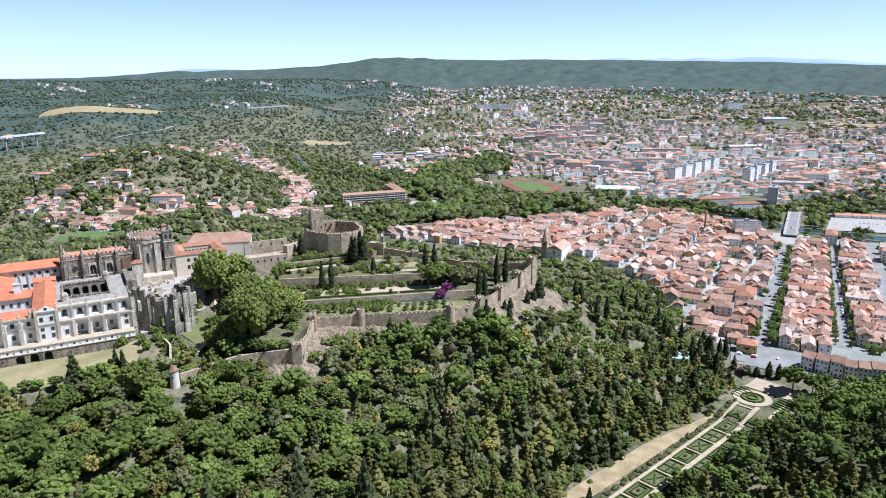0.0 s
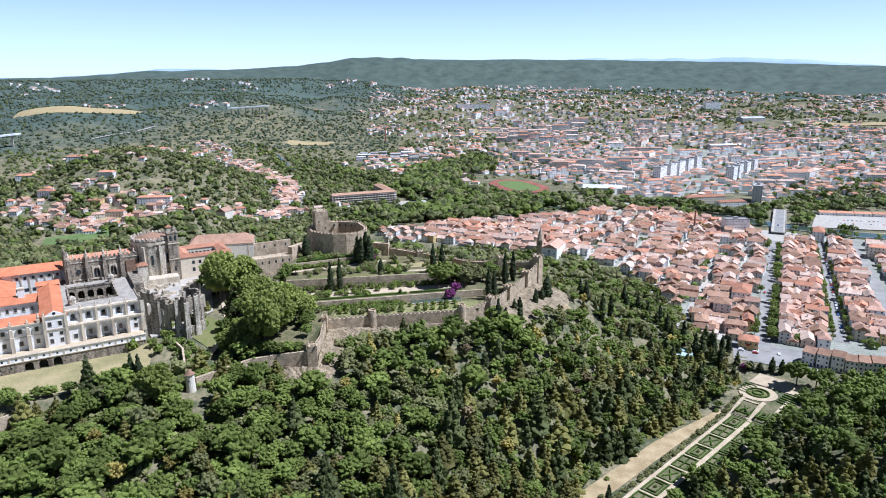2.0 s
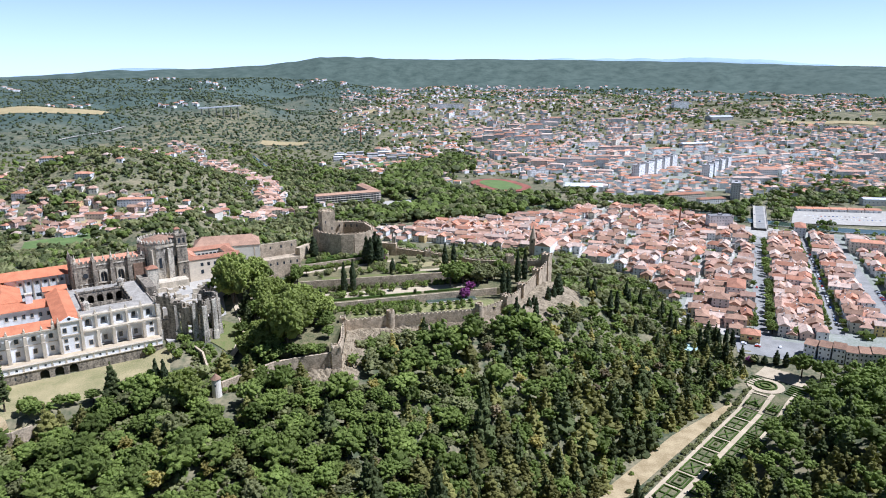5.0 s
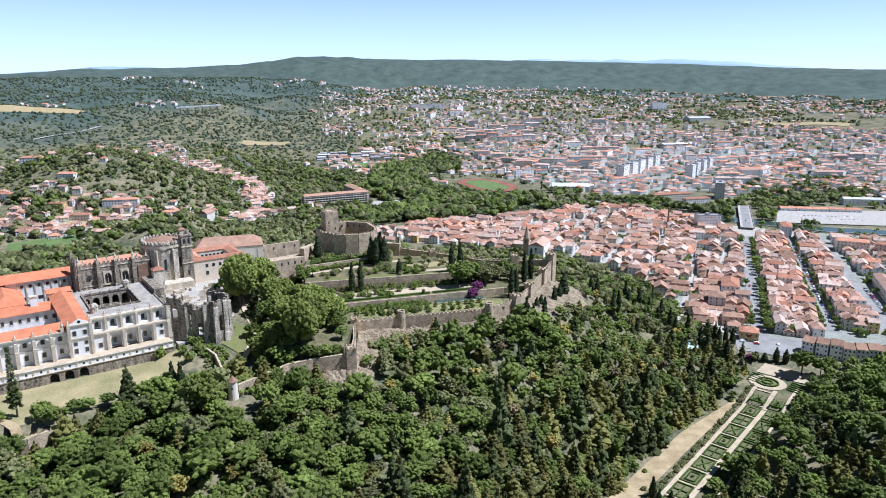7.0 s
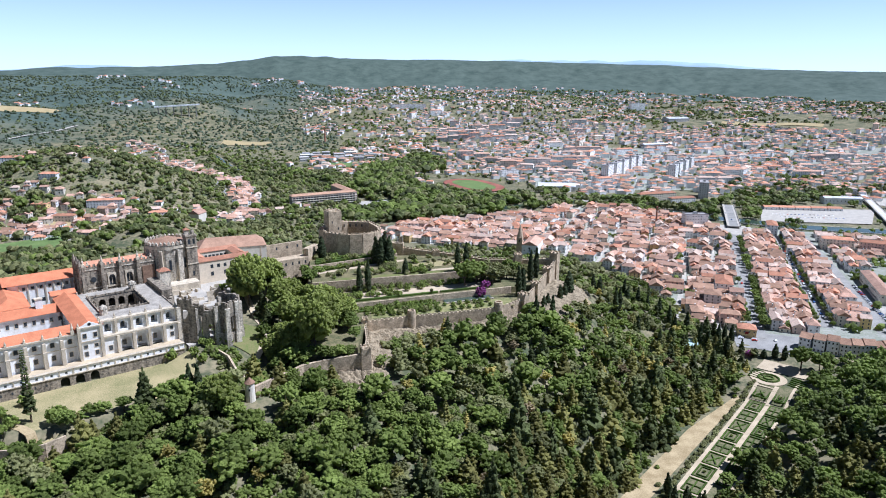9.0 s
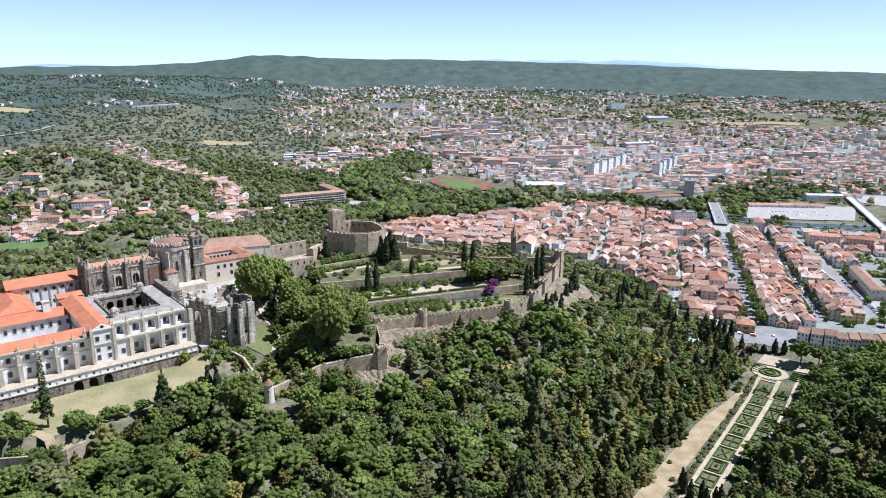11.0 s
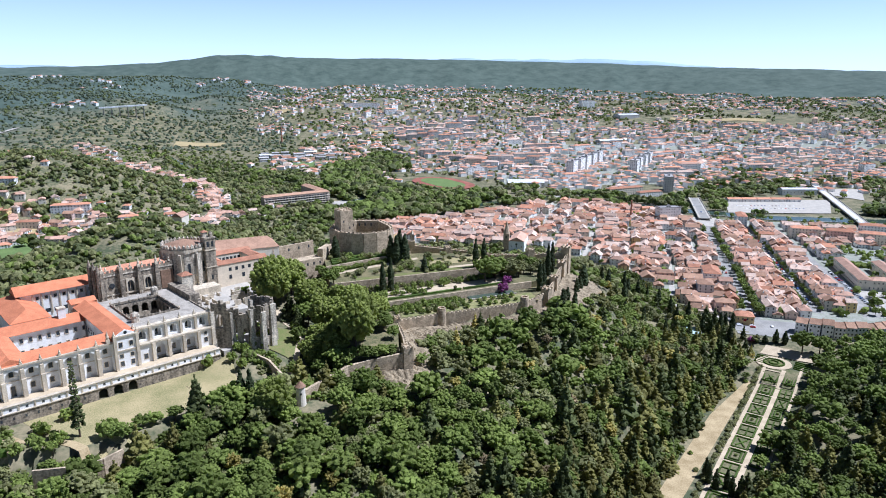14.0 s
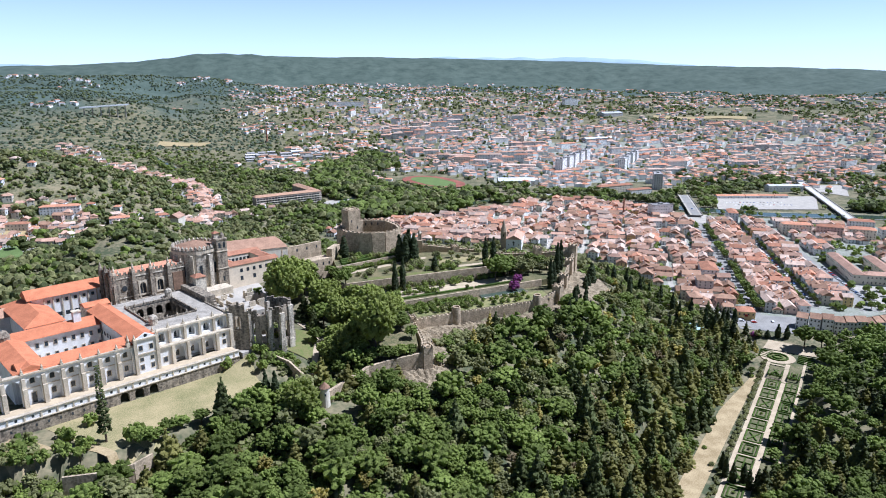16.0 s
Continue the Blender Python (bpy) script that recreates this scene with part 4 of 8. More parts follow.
def bridge(name, a, b, width, label, mat):
    """A deck on piers with two parapets."""
    d = Vector((b[0] - a[0], b[1] - a[1]))
    length = d.length
    t = holder(name, pose((a[0] + b[0]) / 2, (a[1] + b[1]) / 2, 0, 0, 0, math.degrees(math.atan2(d.y, d.x))), label, "bridge")
    bm = bmesh.new()
    box(bm, -length / 2, length / 2, -width / 2, width / 2, 2.6, 3.6)
    part("deck", bm, mat, t)
    for s in (-1, 1):
        bm = bmesh.new()
        box(bm, -length / 2, length / 2, s * (width / 2 + 0.2) - 0.25, s * (width / 2 + 0.2) + 0.25, 2.8, 4.8)
        part("parapet", bm, M_PAVE, t, "pale stone parapet")
        bm = bmesh.new()
        box(bm, -length / 2, length / 2, s * (width / 2 - 1.6) - 1.4, s * (width / 2 - 1.6) + 1.4, 3.6, 3.75)
        part("footway", bm, M_PAVE, t)
    for k in (-0.3, 0.0, 0.3):
        bm = bmesh.new()
        box(bm, k * length - 1.2, k * length + 1.2, -width / 2 + 0.5, width / 2 - 0.5, -2, 2.6)
        part("pier", bm, M_PAVE, t)
    return t


bridge("road_bridge", (446, 852), (527, 1002), 17, "wide road bridge with pale parapets", M_ASPHALT)
bridge("stone_bridge", (292, 1040), (352, 1118), 8, "old narrow stone bridge over the river", M_PAVE)
bridge("river_bridge", (617, 738), (828, 1076), 13, "long modern bridge over the river", M_SHED)
CLEAR = [[(430, 846), (456, 838), (548, 1000), (506, 1010)], [(600, 730), (634, 720), (846, 1070), (812, 1086)], [(508, 886), (660, 843), (750, 944), (690, 968), (566, 985)], [(690, 990), (770, 975), (795, 925), (890, 1027), (808, 1050), (700, 1030)], [(500, 1085), (530, 1050), (570, 1060), (560, 1110)]]


def block(x, y, w, d, h, turn, wall=0, roof=None, storeys=None, label="", name="apartment_building", flat=False, group="apartment buildings"):
    z = ground(x, y)
    t = holder(name, pose(x, y, z, 0, 0, turn), label or "%s apartment building with rows of windows" % WORDS[wall], "building", group)
    bm = bmesh.new()
    box(bm, -w / 2, w / 2, -d / 2, d / 2, -6, h)
    windows(bm, w, d, h, storeys or max(2, int(h / 3)), hrng, 3.6, skip=0.05)
    part("wall", bm, [M_WALL[wall], M_PANE], t)
    bm = bmesh.new()
    if flat:
        for q in ((-w / 2, w / 2, -d / 2, -d / 2 + 0.4), (-w / 2, w / 2, d / 2 - 0.4, d / 2), (-w / 2, -w / 2 + 0.4, -d / 2 + 0.4, d / 2 - 0.4), (w / 2 - 0.4, w / 2, -d / 2 + 0.4, d / 2 - 0.4)):
            box(bm, *q, h, h + 0.9)
        box(bm, -w / 2 + 0.4, w / 2 - 0.4, -d / 2 + 0.4, d / 2 - 0.4, h, h + 0.2)
        box(bm, -2.5, 2.5, -2, 2, h + 0.2, h + 2.8)
        part("roof", bm, M_FLATROOF if roof is None else roof, t)
    else:
        gable(bm, w, d, h + 0.2, d * 0.2, hip=d * 0.4)
        part("roof", bm, M_ROOF[0] if roof is None else roof, t)
    return t


block(392, 861, 31, 15, 20.5, -4, 0, flat=True, label="tall plain white block with square windows", storeys=5, group="")
block(536, 1094, 38, 15, 27, 62, 2, flat=True, label="grey stepped apartment block by the river", group="")
block(440, 1075, 70, 13, 12, 10, 1, label="cream apartment row under orange tiles", group="")
block(470, 1045, 46, 12, 9, 8, 0, label="white apartment row under orange tiles", group="")
for k, (x, y) in enumerate(((445, 1302), (478, 1338), (510, 1376), (542, 1412), (575, 1450))):
    block(x, y, 34, 15, 31, 50, 0, flat=True, label="tall white apartment tower along the avenue", group="white towers on the avenue")
for x, y in ((590, 1310), (618, 1345), (650, 1380), (684, 1420)):
    block(x, y, 28, 15, 28, 50, 0, flat=True, label="tall white apartment tower along the avenue", group="white towers on the avenue")
for x, y, w, a in ((690, 1300, 74, -8), (640, 1235, 66, -8), (760, 1330, 60, 44), (850, 1385, 62, -10), (720, 1440, 90, 6), (820, 1560, 150, 12), (960, 1600, 120, 14), (1110, 1520, 110, -4), (1180, 1580, 90, 30), (900, 1700, 130, 16), (770, 1740, 90, 14), (990, 1420, 60, -20), (1060, 1370, 50, 10),
                   (540, 1700, 110, 4), (560, 1760, 100, 4), (470, 1600, 90, -5), (390, 1500, 120, -20), (300, 1560, 90, -30), (250, 1690, 80, -6), (430, 1830, 70, 60), (600, 1880, 60, 60), (520, 1880, 60, 60), (380, 1960, 110, 2), (270, 2010, 130, -3), (300, 2100, 150, -2), (240, 2200, 120, 0), (420, 2300, 110, 4), (640, 2060, 60, 60), (700, 1960, 80, 20), (860, 1930, 90, 10), (330, 1430, 60, -30), (380, 1370, 70, -25)):
    n = max(1, int(w / 30))
    tall, tint = hrng.uniform(11, 17), hrng.choice((0, 0, 1, 2))
    for k in range(n):
        o = (k + 0.5) / n * w - w / 2
        block(x + o * math.cos(radians(a)) + hrng.uniform(-2, 2), y + o * math.sin(radians(a)) + hrng.uniform(-3, 3), w / n - 0.3, hrng.uniform(12, 15), tall + hrng.choice((-3, 0, 0, 0, 3)), a + hrng.uniform(-3, 3), hrng.choice((tint, tint, 0)), M_ROOF[hrng.choice((0, 1, 1, 3))], label="apartment house in a row under tiled roofs", flat=hrng.random() < 0.15)
block(190, 2640, 130, 30, 16, 5, 0, flat=True, label="broad white public building on the plain", name="public_building", group="")
block(1085, 2590, 60, 24, 26, 5, 0, flat=True, label="white block on the plain's edge", group="")

# hall roofs, factory, brick chimneys


def hall(x, y, w, d, h, turn, label, roof=None, wall=2, name="hall"):
    t = holder(name, pose(x, y, ground(x, y), 0, 0, turn), label, "hall")
    bm = bmesh.new()
    box(bm, -w / 2, w / 2, -d / 2, d / 2, -5, h)
    windows(bm, w, d, h, 1, hrng, 6.0)
    part("wall", bm, [M_WALL[wall], M_PANE], t)
    bm = bmesh.new()
    gable(bm, w, d, h + 0.2, d * 0.12, over=0.5)
    part("roof", bm, roof or M_SHED, t)


hall(306, 1200, 66, 34, 9, -14, "sports hall with a pale metal roof")
hall(1050, 2200, 80, 38, 12, 8, "large shed with a white metal roof")
hall(800, 1810, 100, 24, 8, 8, "long shed with a pale metal roof")
hall(732, 1006, 60, 16, 10, -14, "white market hall by the river", wall=0)
for k in range(5):
    hall(582 + k * 23, 974 - k * 6, 22, 15, 5, -15, "low workshop under red tiles", M_ROOF[0], 0, "workshop")
for k in range(26):
    hall(-165 + (k % 7) * 27 + hrng.uniform(-5, 5), 1690 + (k // 7) * 36 + hrng.uniform(-6, 6), hrng.uniform(16, 30), hrng.uniform(11, 19), hrng.uniform(4, 8), 6 + hrng.uniform(-8, 8), "old factory shed with a grey roof", hrng.choice((M_FLATROOF, M_FLATROOF, M_SHED, M_ROOF[2])), 2, "factory_hall")
M_BRICK = material("red_brick", (0.36, 0.17, 0.11), (0.24, 0.11, 0.07), grain=0.4, stain=4)
for x, y, h, r in ((-118, 2020, 44, 2.4), (348, 885, 26, 1.5)):
    t = holder("factory_chimney", pose(x, y, ground(x, y)), "tall tapering red brick chimney", "chimney")
    bm = bmesh.new()
    ring(bm, 0, 0, r, -2, r * 0.62, h, 14)
    part("shaft", bm, M_BRICK, t)
    bm = bmesh.new()
    ring(bm, 0, 0, r * 0.8, h, r * 0.8, h + 1.2, 14)
    part("rim", bm, M_BRICK, t)
    bm = bmesh.new()
    box(bm, -r * 1.5, r * 1.5, -r * 1.5, r * 1.5, -2, 3)
    part("base", bm, M_BRICK, t)

# hotel with its pool
t = holder("hotel", pose(-112, 1105, ground(-112, 1105), 0, 0, 20), "long brown hotel with rows of balconies", "hotel")
for w, d, h, x, y, n in ((108, 15, 17, 0, 0, 5), (16, 60, 19, 44, 36, 5)):
    bm = bmesh.new()
    box(bm, x - w / 2, x + w / 2, y - d / 2, y + d / 2, -6, h)
    part("wall", bm, material("brown_render", (0.56, 0.46, 0.38)), t)
    bm = bmesh.new()
    gable(bm, w if w > d else d, d if w > d else w, 0, 2.6, hip=3)
    bmesh.ops.transform(bm, matrix=pose(x, y, h, 0, 0, 0 if w > d else 90), verts=bm.verts)
    part("roof", bm, M_ROOF[2], t)
for k in range(4):
    for i in range(22):
        bm = bmesh.new()
        box(bm, -52 + i * 4.7, -48.6 + i * 4.7, -7.9, -7.45, 2.2 + k * 3.5, 4.4 + k * 3.5)
        part("window", bm, M_PANE, t)
for k in range(4):
    bm = bmesh.new()
    box(bm, -54, 54, -8.6, -7.5, 1.2 + k * 3.5, 1.9 + k * 3.5)
    part("balcony", bm, M_WALL[1], t)
bm = bmesh.new()
prism(bm, [(-28, 1088), (-12, 1094), (-18, 1112), (-34, 1106)], -1, 0.8)
sheet("pool", bm, material("pool_water", (0.10, 0.55, 0.65), rough=0.1, bump=0.02, spread=0), label="bright turquoise swimming pool beside the hotel", category="pool")
patch("pool_terrace", [(-45, 1070), (5, 1085), (-10, 1135), (-60, 1120)], M_PAVE, "pale paved terrace round the pool", 0.5, 4, "paving")

# running track
STADIUM = [(90, 1350), (130, 1375), (195, 1372), (238, 1290), (262, 1175), (225, 1140), (150, 1140)]
for name, grow, mat, lift, label in (("running_track", 0, M_TRACK, 2.0, "red oval running track of the stadium"), ("pitch", -17, M_MEADOW, 2.3, "green sports pitch inside the track")):
    bm = bmesh.new()
    v = []
    for i in range(48):
        a = 2 * math.pi * i / 48
        ex, ey = (62 + grow) * math.cos(a) + (18 if math.cos(a) > 0 else -18), (46 + grow) * math.sin(a)
        c, s = math.cos(-1.3), math.sin(-1.3)
        v.append(bm.verts.new((165 + ex * c - ey * s, 1265 + ex * s + ey * c, lift)))
    bm.faces.new(v)
    sheet(name, bm, mat, label=label, category="sports ground", kind="structure")

# church with its steeple, below the castle
M_STONE = material("weathered_limestone", (0.70, 0.62, 0.48), (0.235, 0.205, 0.16), grain=0.9, stain=2.2, mottled=0.5, streaks=0.16, spread=0.12, bump=0.4)
M_STONE_DARK = material("blackened_limestone", (0.40, 0.335, 0.245), (0.105, 0.09, 0.07), grain=0.9, stain=2.0, mottled=0.5, spread=0.12, bump=0.4, streaks=0.16)
M_WALLTAN = material("warm_brown_stone", (0.50, 0.39, 0.27), (0.26, 0.20, 0.14), grain=0.8, stain=3, mottled=0.6)
t = holder("church", pose(128, 752, 0, 0, 0, -28), "white church with a pointed stone steeple", "church")
bm = bmesh.new()
box(bm, -9, 9, -5, 30, -1, 13)
windows(bm, 18, 10, 13, 1, hrng, 6)
part("wall", bm, [M_WALL[0], M_PANE], t)
bm = bmesh.new()
gable(bm, 35, 18, 0, 4.5)
bmesh.ops.transform(bm, matrix=pose(0, 12.5, 13.2, 0, 0, 90), verts=bm.verts)
part("roof", bm, M_ROOF[1], t)
bm = bmesh.new()
box(bm, -15.5, -9, -4, 2.5, -1, 21)
part("tower", bm, M_WALLTAN, t, "square stone bell tower")
bm = bmesh.new()
ring(bm, -12.2, -0.8, 3.9, 21, 0, 37, 8)
part("spire", bm, M_WALLTAN, t, "pointed stone spire")
for k, (x, y) in enumerate(((-12.2, -4.1), (-9, -0.8))):
    bm = bmesh.new()
    box(bm, x - (0.9 if k == 0 else 0.1), x + (0.9 if k == 0 else 0.1), y - (0.1 if k == 0 else 0.9), y + (0.1 if k == 0 else 0.9), 15.5, 18.8)
    part("belfry_opening", bm, M_PANE, t)
bm = bmesh.new()
ring(bm, 0, -5.1, 1.3, 0, 1.3, 0.2, 12)
bmesh.ops.transform(bm, matrix=pose(0, -5.05, 9.5, 90) @ Matrix.Translation((0, 5.1, 0)), verts=bm.verts)
part("round_window", bm, M_PANE, t)

SMALL = [k for k in HOUSES if k[0] < 13.5 and k[2] < 7 and "ochre" not in k[6]]
# villages on the far slopes, each house a thing; beyond the town one mass of small houses
for (x0, y0), (x1, y1), n, wd in (((-580, 985), (-265, 965), 95, 50), ((-560, 930), (-320, 900), 60, 45), ((-225, 1060), (-290, 1330), 95, 24), ((-290, 1330), (-440, 1600), 75, 30), ((-270, 950), (-190, 1040), 22, 22), ((-440, 1600), (-600, 1900), 30, 40), ((-640, 1150), (-560, 1180), 9, 40), ((-480, 1120), (-470, 1100), 2, 20), ((-520, 930), (-440, 900), 9, 26), ((-250, 1000), (-150, 1060), 10, 24)):
    for i in range(n):
        f = hrng.random()
        x, y = x0 + (x1 - x0) * f + hrng.uniform(-wd, wd), y0 + (y1 - y0) * f + hrng.uniform(-wd, wd)
        house(x, y, hrng.uniform(-25, 25) + (90 if hrng.random() < 0.3 else 0), hrng.choice(SMALL), chimney=hrng.random() < 0.3, group="village houses across the valley")
for x, y, w, d, h, a, wall in ((-402, 985, 46, 11, 10.5, 3, 0), (-330, 962, 24, 11, 9.5, 8, 0), (-478, 968, 20, 12, 9, -6, 3), (-285, 985, 22, 12, 8, 20, 0), (-560, 1000, 26, 11, 9, -10, 0), (-640, 1105, 40, 13, 6, 8, 0), (-572, 1128, 34, 13, 6, 6, 0), (-492, 1046, 24, 12, 6, -8, 0), (-440, 940, 28, 11, 8, -4, 1)):
    block(x, y, w, d, h, a, wall, M_ROOF[0], label="large white village house under orange tiles", name="village_house", group="large houses of the village")
bm = bmesh.new()
box(bm, -8, 8, -6, 6, -3, 9)
gable_end(bm, 16, 12, 9, 4)
t = holder("chapel", pose(-241, 766, ground(-241, 766), 0, 0, 70), "small white hilltop chapel with a tiled roof", "chapel")
part("wall", bm, M_WALL[1], t)
bm = bmesh.new()
gable(bm, 16, 12, 9.2, 4)
part("roof", bm, M_ROOF[1], t)

for i, (x, y) in enumerate(((-62, 862), (-48, 850), (-34, 844), (-70, 880), (-54, 878), (-38, 868), (-60, 898), (-42, 894), (-26, 858), (-48, 914), (-30, 910), (-72, 905))):
    house(x, y, (62, 58, -30, 66)[i % 4], SMALL[i * 5 % len(SMALL)], chimney=i % 3 == 0, group="houses of the old town")
set_down_houses()
M_TOWNFLOOR = material("paved_yards_and_gardens", (0.40, 0.385, 0.345), (0.15, 0.175, 0.105), grain=2, stain=14, mottled=1.2, spread=0)
for nm, poly, zz in (("town_ground_1", OLD_TOWN, 0.12), ("town_ground_2", [tp(0, -20), tp(0, 260), tp(440, 230), tp(440, -40)], 0.16)):
    bm = bmesh.new()
    bm.faces.new([bm.verts.new((*p, zz)) for p in poly])
    bmesh.ops.triangulate(bm, faces=bm.faces)
    sheet(nm, bm, M_TOWNFLOOR, label="pale paved yards between the houses", category="ground", kind="structure")
FAR_TOWN = [(160, 1480), (255, 1280), (330, 1130), (440, 1030), (560, 1000), (700, 1060), (1000, 1080), (1500, 1500), (1480, 1800), (1150, 2000), (1040, 2060), (680, 2420), (290, 2600), (60, 2500), (200, 2120)]


def far_houses(name, spots, label):
    bw, roofs = bmesh.new(), [bmesh.new() for _ in M_ROOF]
    for x, y, w, d, h, a, tile in spots:
        z = ground(x, y)
        m = pose(x, y, z, 0, 0, a)
        c = [m @ Vector(p) for p in ((-w / 2, -d / 2, 0), (w / 2, -d / 2, 0), (w / 2, d / 2, 0), (-w / 2, d / 2, 0))]
        prism(bw, c, z - 3, z + h)
        b = roofs[tile]
        e = [b.verts.new(m @ Vector(p)) for p in ((-w / 2 - .3, -d / 2 - .3, h), (w / 2 + .3, -d / 2 - .3, h), (w / 2 + .3, d / 2 + .3, h), (-w / 2 - .3, d / 2 + .3, h))]
        r = [b.verts.new(m @ Vector((-w / 2 + d * .3, 0, h + d * .22))), b.verts.new(m @ Vector((w / 2 - d * .3, 0, h + d * .22)))]
        for q in ((e[0], e[1], r[1], r[0]), (e[2], e[3], r[0], r[1]), (e[1], e[2], r[1]), (e[3], e[0], r[0])):
            b.faces.new(q)
    t = sheet(name, bw, M_WALL[0], label=label, category="houses", kind="stuff")
    for b, m in zip(roofs, M_ROOF):
        part("roofs", b, m, t)


spots = []
while len(spots) < 2300:
    x, y = hrng.uniform(50, 1700), hrng.uniform(1090, 2600)
    if inside(x, y, FAR_TOWN) and hrng.random() < 1.25 - (y - 1100) / 2200:
        spots.append((x, y, hrng.uniform(9, 18), hrng.uniform(8, 12), hrng.uniform(5, 11), hrng.choice((0, 90)) + hrng.uniform(-20, 30), hrng.choice((0, 0, 1, 1, 2, 3))))
patch("town_ground_3", [(270, 1200), (640, 1150), (1500, 1550), (420, 1900)], M_TOWNFLOOR, "pale paved ground of the new town", 0.5, 24, "ground")
for x, y, *_ in spots[3:1100:26]:
    if y > 1120:
        block(x if not inside(x, y, STADIUM) else x + 110, y, hrng.uniform(26, 60), hrng.uniform(11, 15), hrng.uniform(12, 21), hrng.choice((10, 55, -8)) + hrng.uniform(-8, 8), hrng.choice((0, 0, 0, 1)), M_ROOF[hrng.choice((0, 1, 3))] if hrng.random() < 0.6 else None, label="white apartment building of the new town", flat=hrng.random() < 0.35)
far_houses("far_town_houses", [h for h in spots if not inside(h[0], h[1], STADIUM)], "many small white houses with tiled roofs")
spots = []
while len(spots) < 2900:
    r, a = (hrng.uniform(1300, 3700), hrng.uniform(-0.7, 0.95)) if hrng.random() < 0.95 else (hrng.uniform(3500, 3900), hrng.uniform(-0.15, 0.34))
    x, y = -80 + r * math.sin(a), r * math.cos(a)
    dens = noise.noise(Vector((x / 260, y / 260, 12))) + (0.3 if a > -0.05 else -0.22)
    if dens > 0.12 and not inside(x, y, FAR_TOWN):
        spots.append((x, y, hrng.uniform(9, 20), hrng.uniform(8, 13), hrng.uniform(4, 8), hrng.uniform(0, 180), hrng.choice((0, 0, 1, 3))))
far_houses("scattered_houses", [h for h in spots if not inside(h[0], h[1], STADIUM)], "scattered white houses on the far plain")

# viaducts of the motorway between the western hills
def viaduct(a, b, za, zb, n):
    d = Vector((b[0] - a[0], b[1] - a[1]))
    t = holder("viaduct", Matrix.Identity(4), "pale concrete road viaduct on slender piers", "viaduct", "viaducts in the hills")
    side = Vector((-d.y, d.x)).normalized() * 7
    bm = bmesh.new()
    lo = [bm.verts.new((p[0] + k * side.x, p[1] + k * side.y, z + h)) for h in (-2.2, 1.4) for p, z, k in ((a, za, -1), (b, zb, -1), (b, zb, 1), (a, za, 1))]
    for q in ((3, 2, 1, 0), (4, 5, 6, 7), (0, 1, 5, 4), (1, 2, 6, 5), (2, 3, 7, 6), (3, 0, 4, 7)):
        bm.faces.new([lo[i] for i in q])
    part("deck", bm, M_SHED, t)
    for i in range(n):
        f = (i + 0.5) / n
        x, y, z = a[0] + d.x * f, a[1] + d.y * f, za + (zb - za) * f
        bm = bmesh.new()
        box(bm, x - 1.5, x + 1.5, y - 1.5, y + 1.5, min(z - 3, ground(x, y)) - 2, z - 2)
        part("pier", bm, M_PAVE, t)


viaduct((-643, 2292), (-512, 2322), 101, 108, 6)
viaduct((-1075, 1600), (-1010, 1745), 64, 68, 4)
draped("hill_road", [(-900, 1860), (-850, 1960), (-800, 2075)], 13, M_PAVE, "pale motorway through the wooded hills", 1.5, 20)
# roads and fields of the plain
for i, pts in enumerate(([(352, 1115), (576, 1451), (760, 1690), (964, 1968)], [(268, 1640), (400, 2000), (603, 2646), (700, 3000)], [(440, 1640), (478, 1812), (637, 2244)], [(-200, 1075), (-262, 1120), (-408, 1524), (-552, 1879)], [(-418, 851), (-390, 924), (-330, 985)], [(770, 1040), (900, 1300)])):
    draped("road_%d" % (i + 1), pts, (16, 14, 22, 8, 7, 14)[i], M_ASPHALT if i in (0, 3) else M_PAVE, "road across the plain", 0.4 if i in (3, 4) else 1.0, 25)
FIELDS = ((((-397, 1936), (-285, 1985), (-270, 2060), (-400, 2030)), 0), (((-1230, 2090), (-900, 2185), (-890, 2250), (-1240, 2190)), 0), (((-150, 2560), (-50, 2620), (-60, 2720), (-150, 2640)), 0), (((1150, 2090), (1420, 1960), (1460, 2010), (1190, 2150)), 0), (((-130, 1560), (80, 1560), (60, 1650), (-120, 1640)), 1), (((150, 2150), (230, 2150), (230, 2260), (150, 2260)), 0), (((-470, 800), (-400, 830), (-430, 890), (-490, 850)), 1), (((512, 890), (656, 848), (742, 944), (570, 980)), 2), (((-478, 915), (-412, 925), (-405, 960), (-468, 955)), 0))
for i, (poly, green) in enumerate(FIELDS):
    patch("field_%d" % (i + 1), poly, (M_FIELD, M_MEADOW, M_PAVE)[green], ("dry yellow mown field", "green meadow", "pale paved car park")[green], 1.2, 10)

OPEN_FIELDS = [list(poly) for poly, _ in FIELDS]

# distant trees: on hills, along the river, in the park and between the houses
spots = []
vrng = random.Random(31)


HOME_CELLS = set()
for _, hx, hy, *_ in HOMES:
    for i in (-3, 3):
        for j in (-8, 2):
            HOME_CELLS.add((int((hx + i) // 10), int((hy + j) // 10)))


def off_roads(x, y):
    if (int(x // 10), int(y // 10)) in HOME_CELLS or any(inside(x, y, p) for p in CLEAR) or inside(x, y, STADIUM):
        return False
    for (x0, y0), (x1, y1) in zip(RIVER, RIVER[1:]):
        a, b = Vector((x0, y0)), Vector((x1, y1))
        t = max(0, min(1, (Vector((x, y)) - a).dot(b - a) / (b - a).length_squared))
        if (a + (b - a) * t - Vector((x, y))).length < (18 if x > 400 else 11):
            return False
    return True


def strip_gap(x, y):
    """Sideways distance from the main bridge's line."""
    return (Vector((x, y)) - T0).dot(TN)


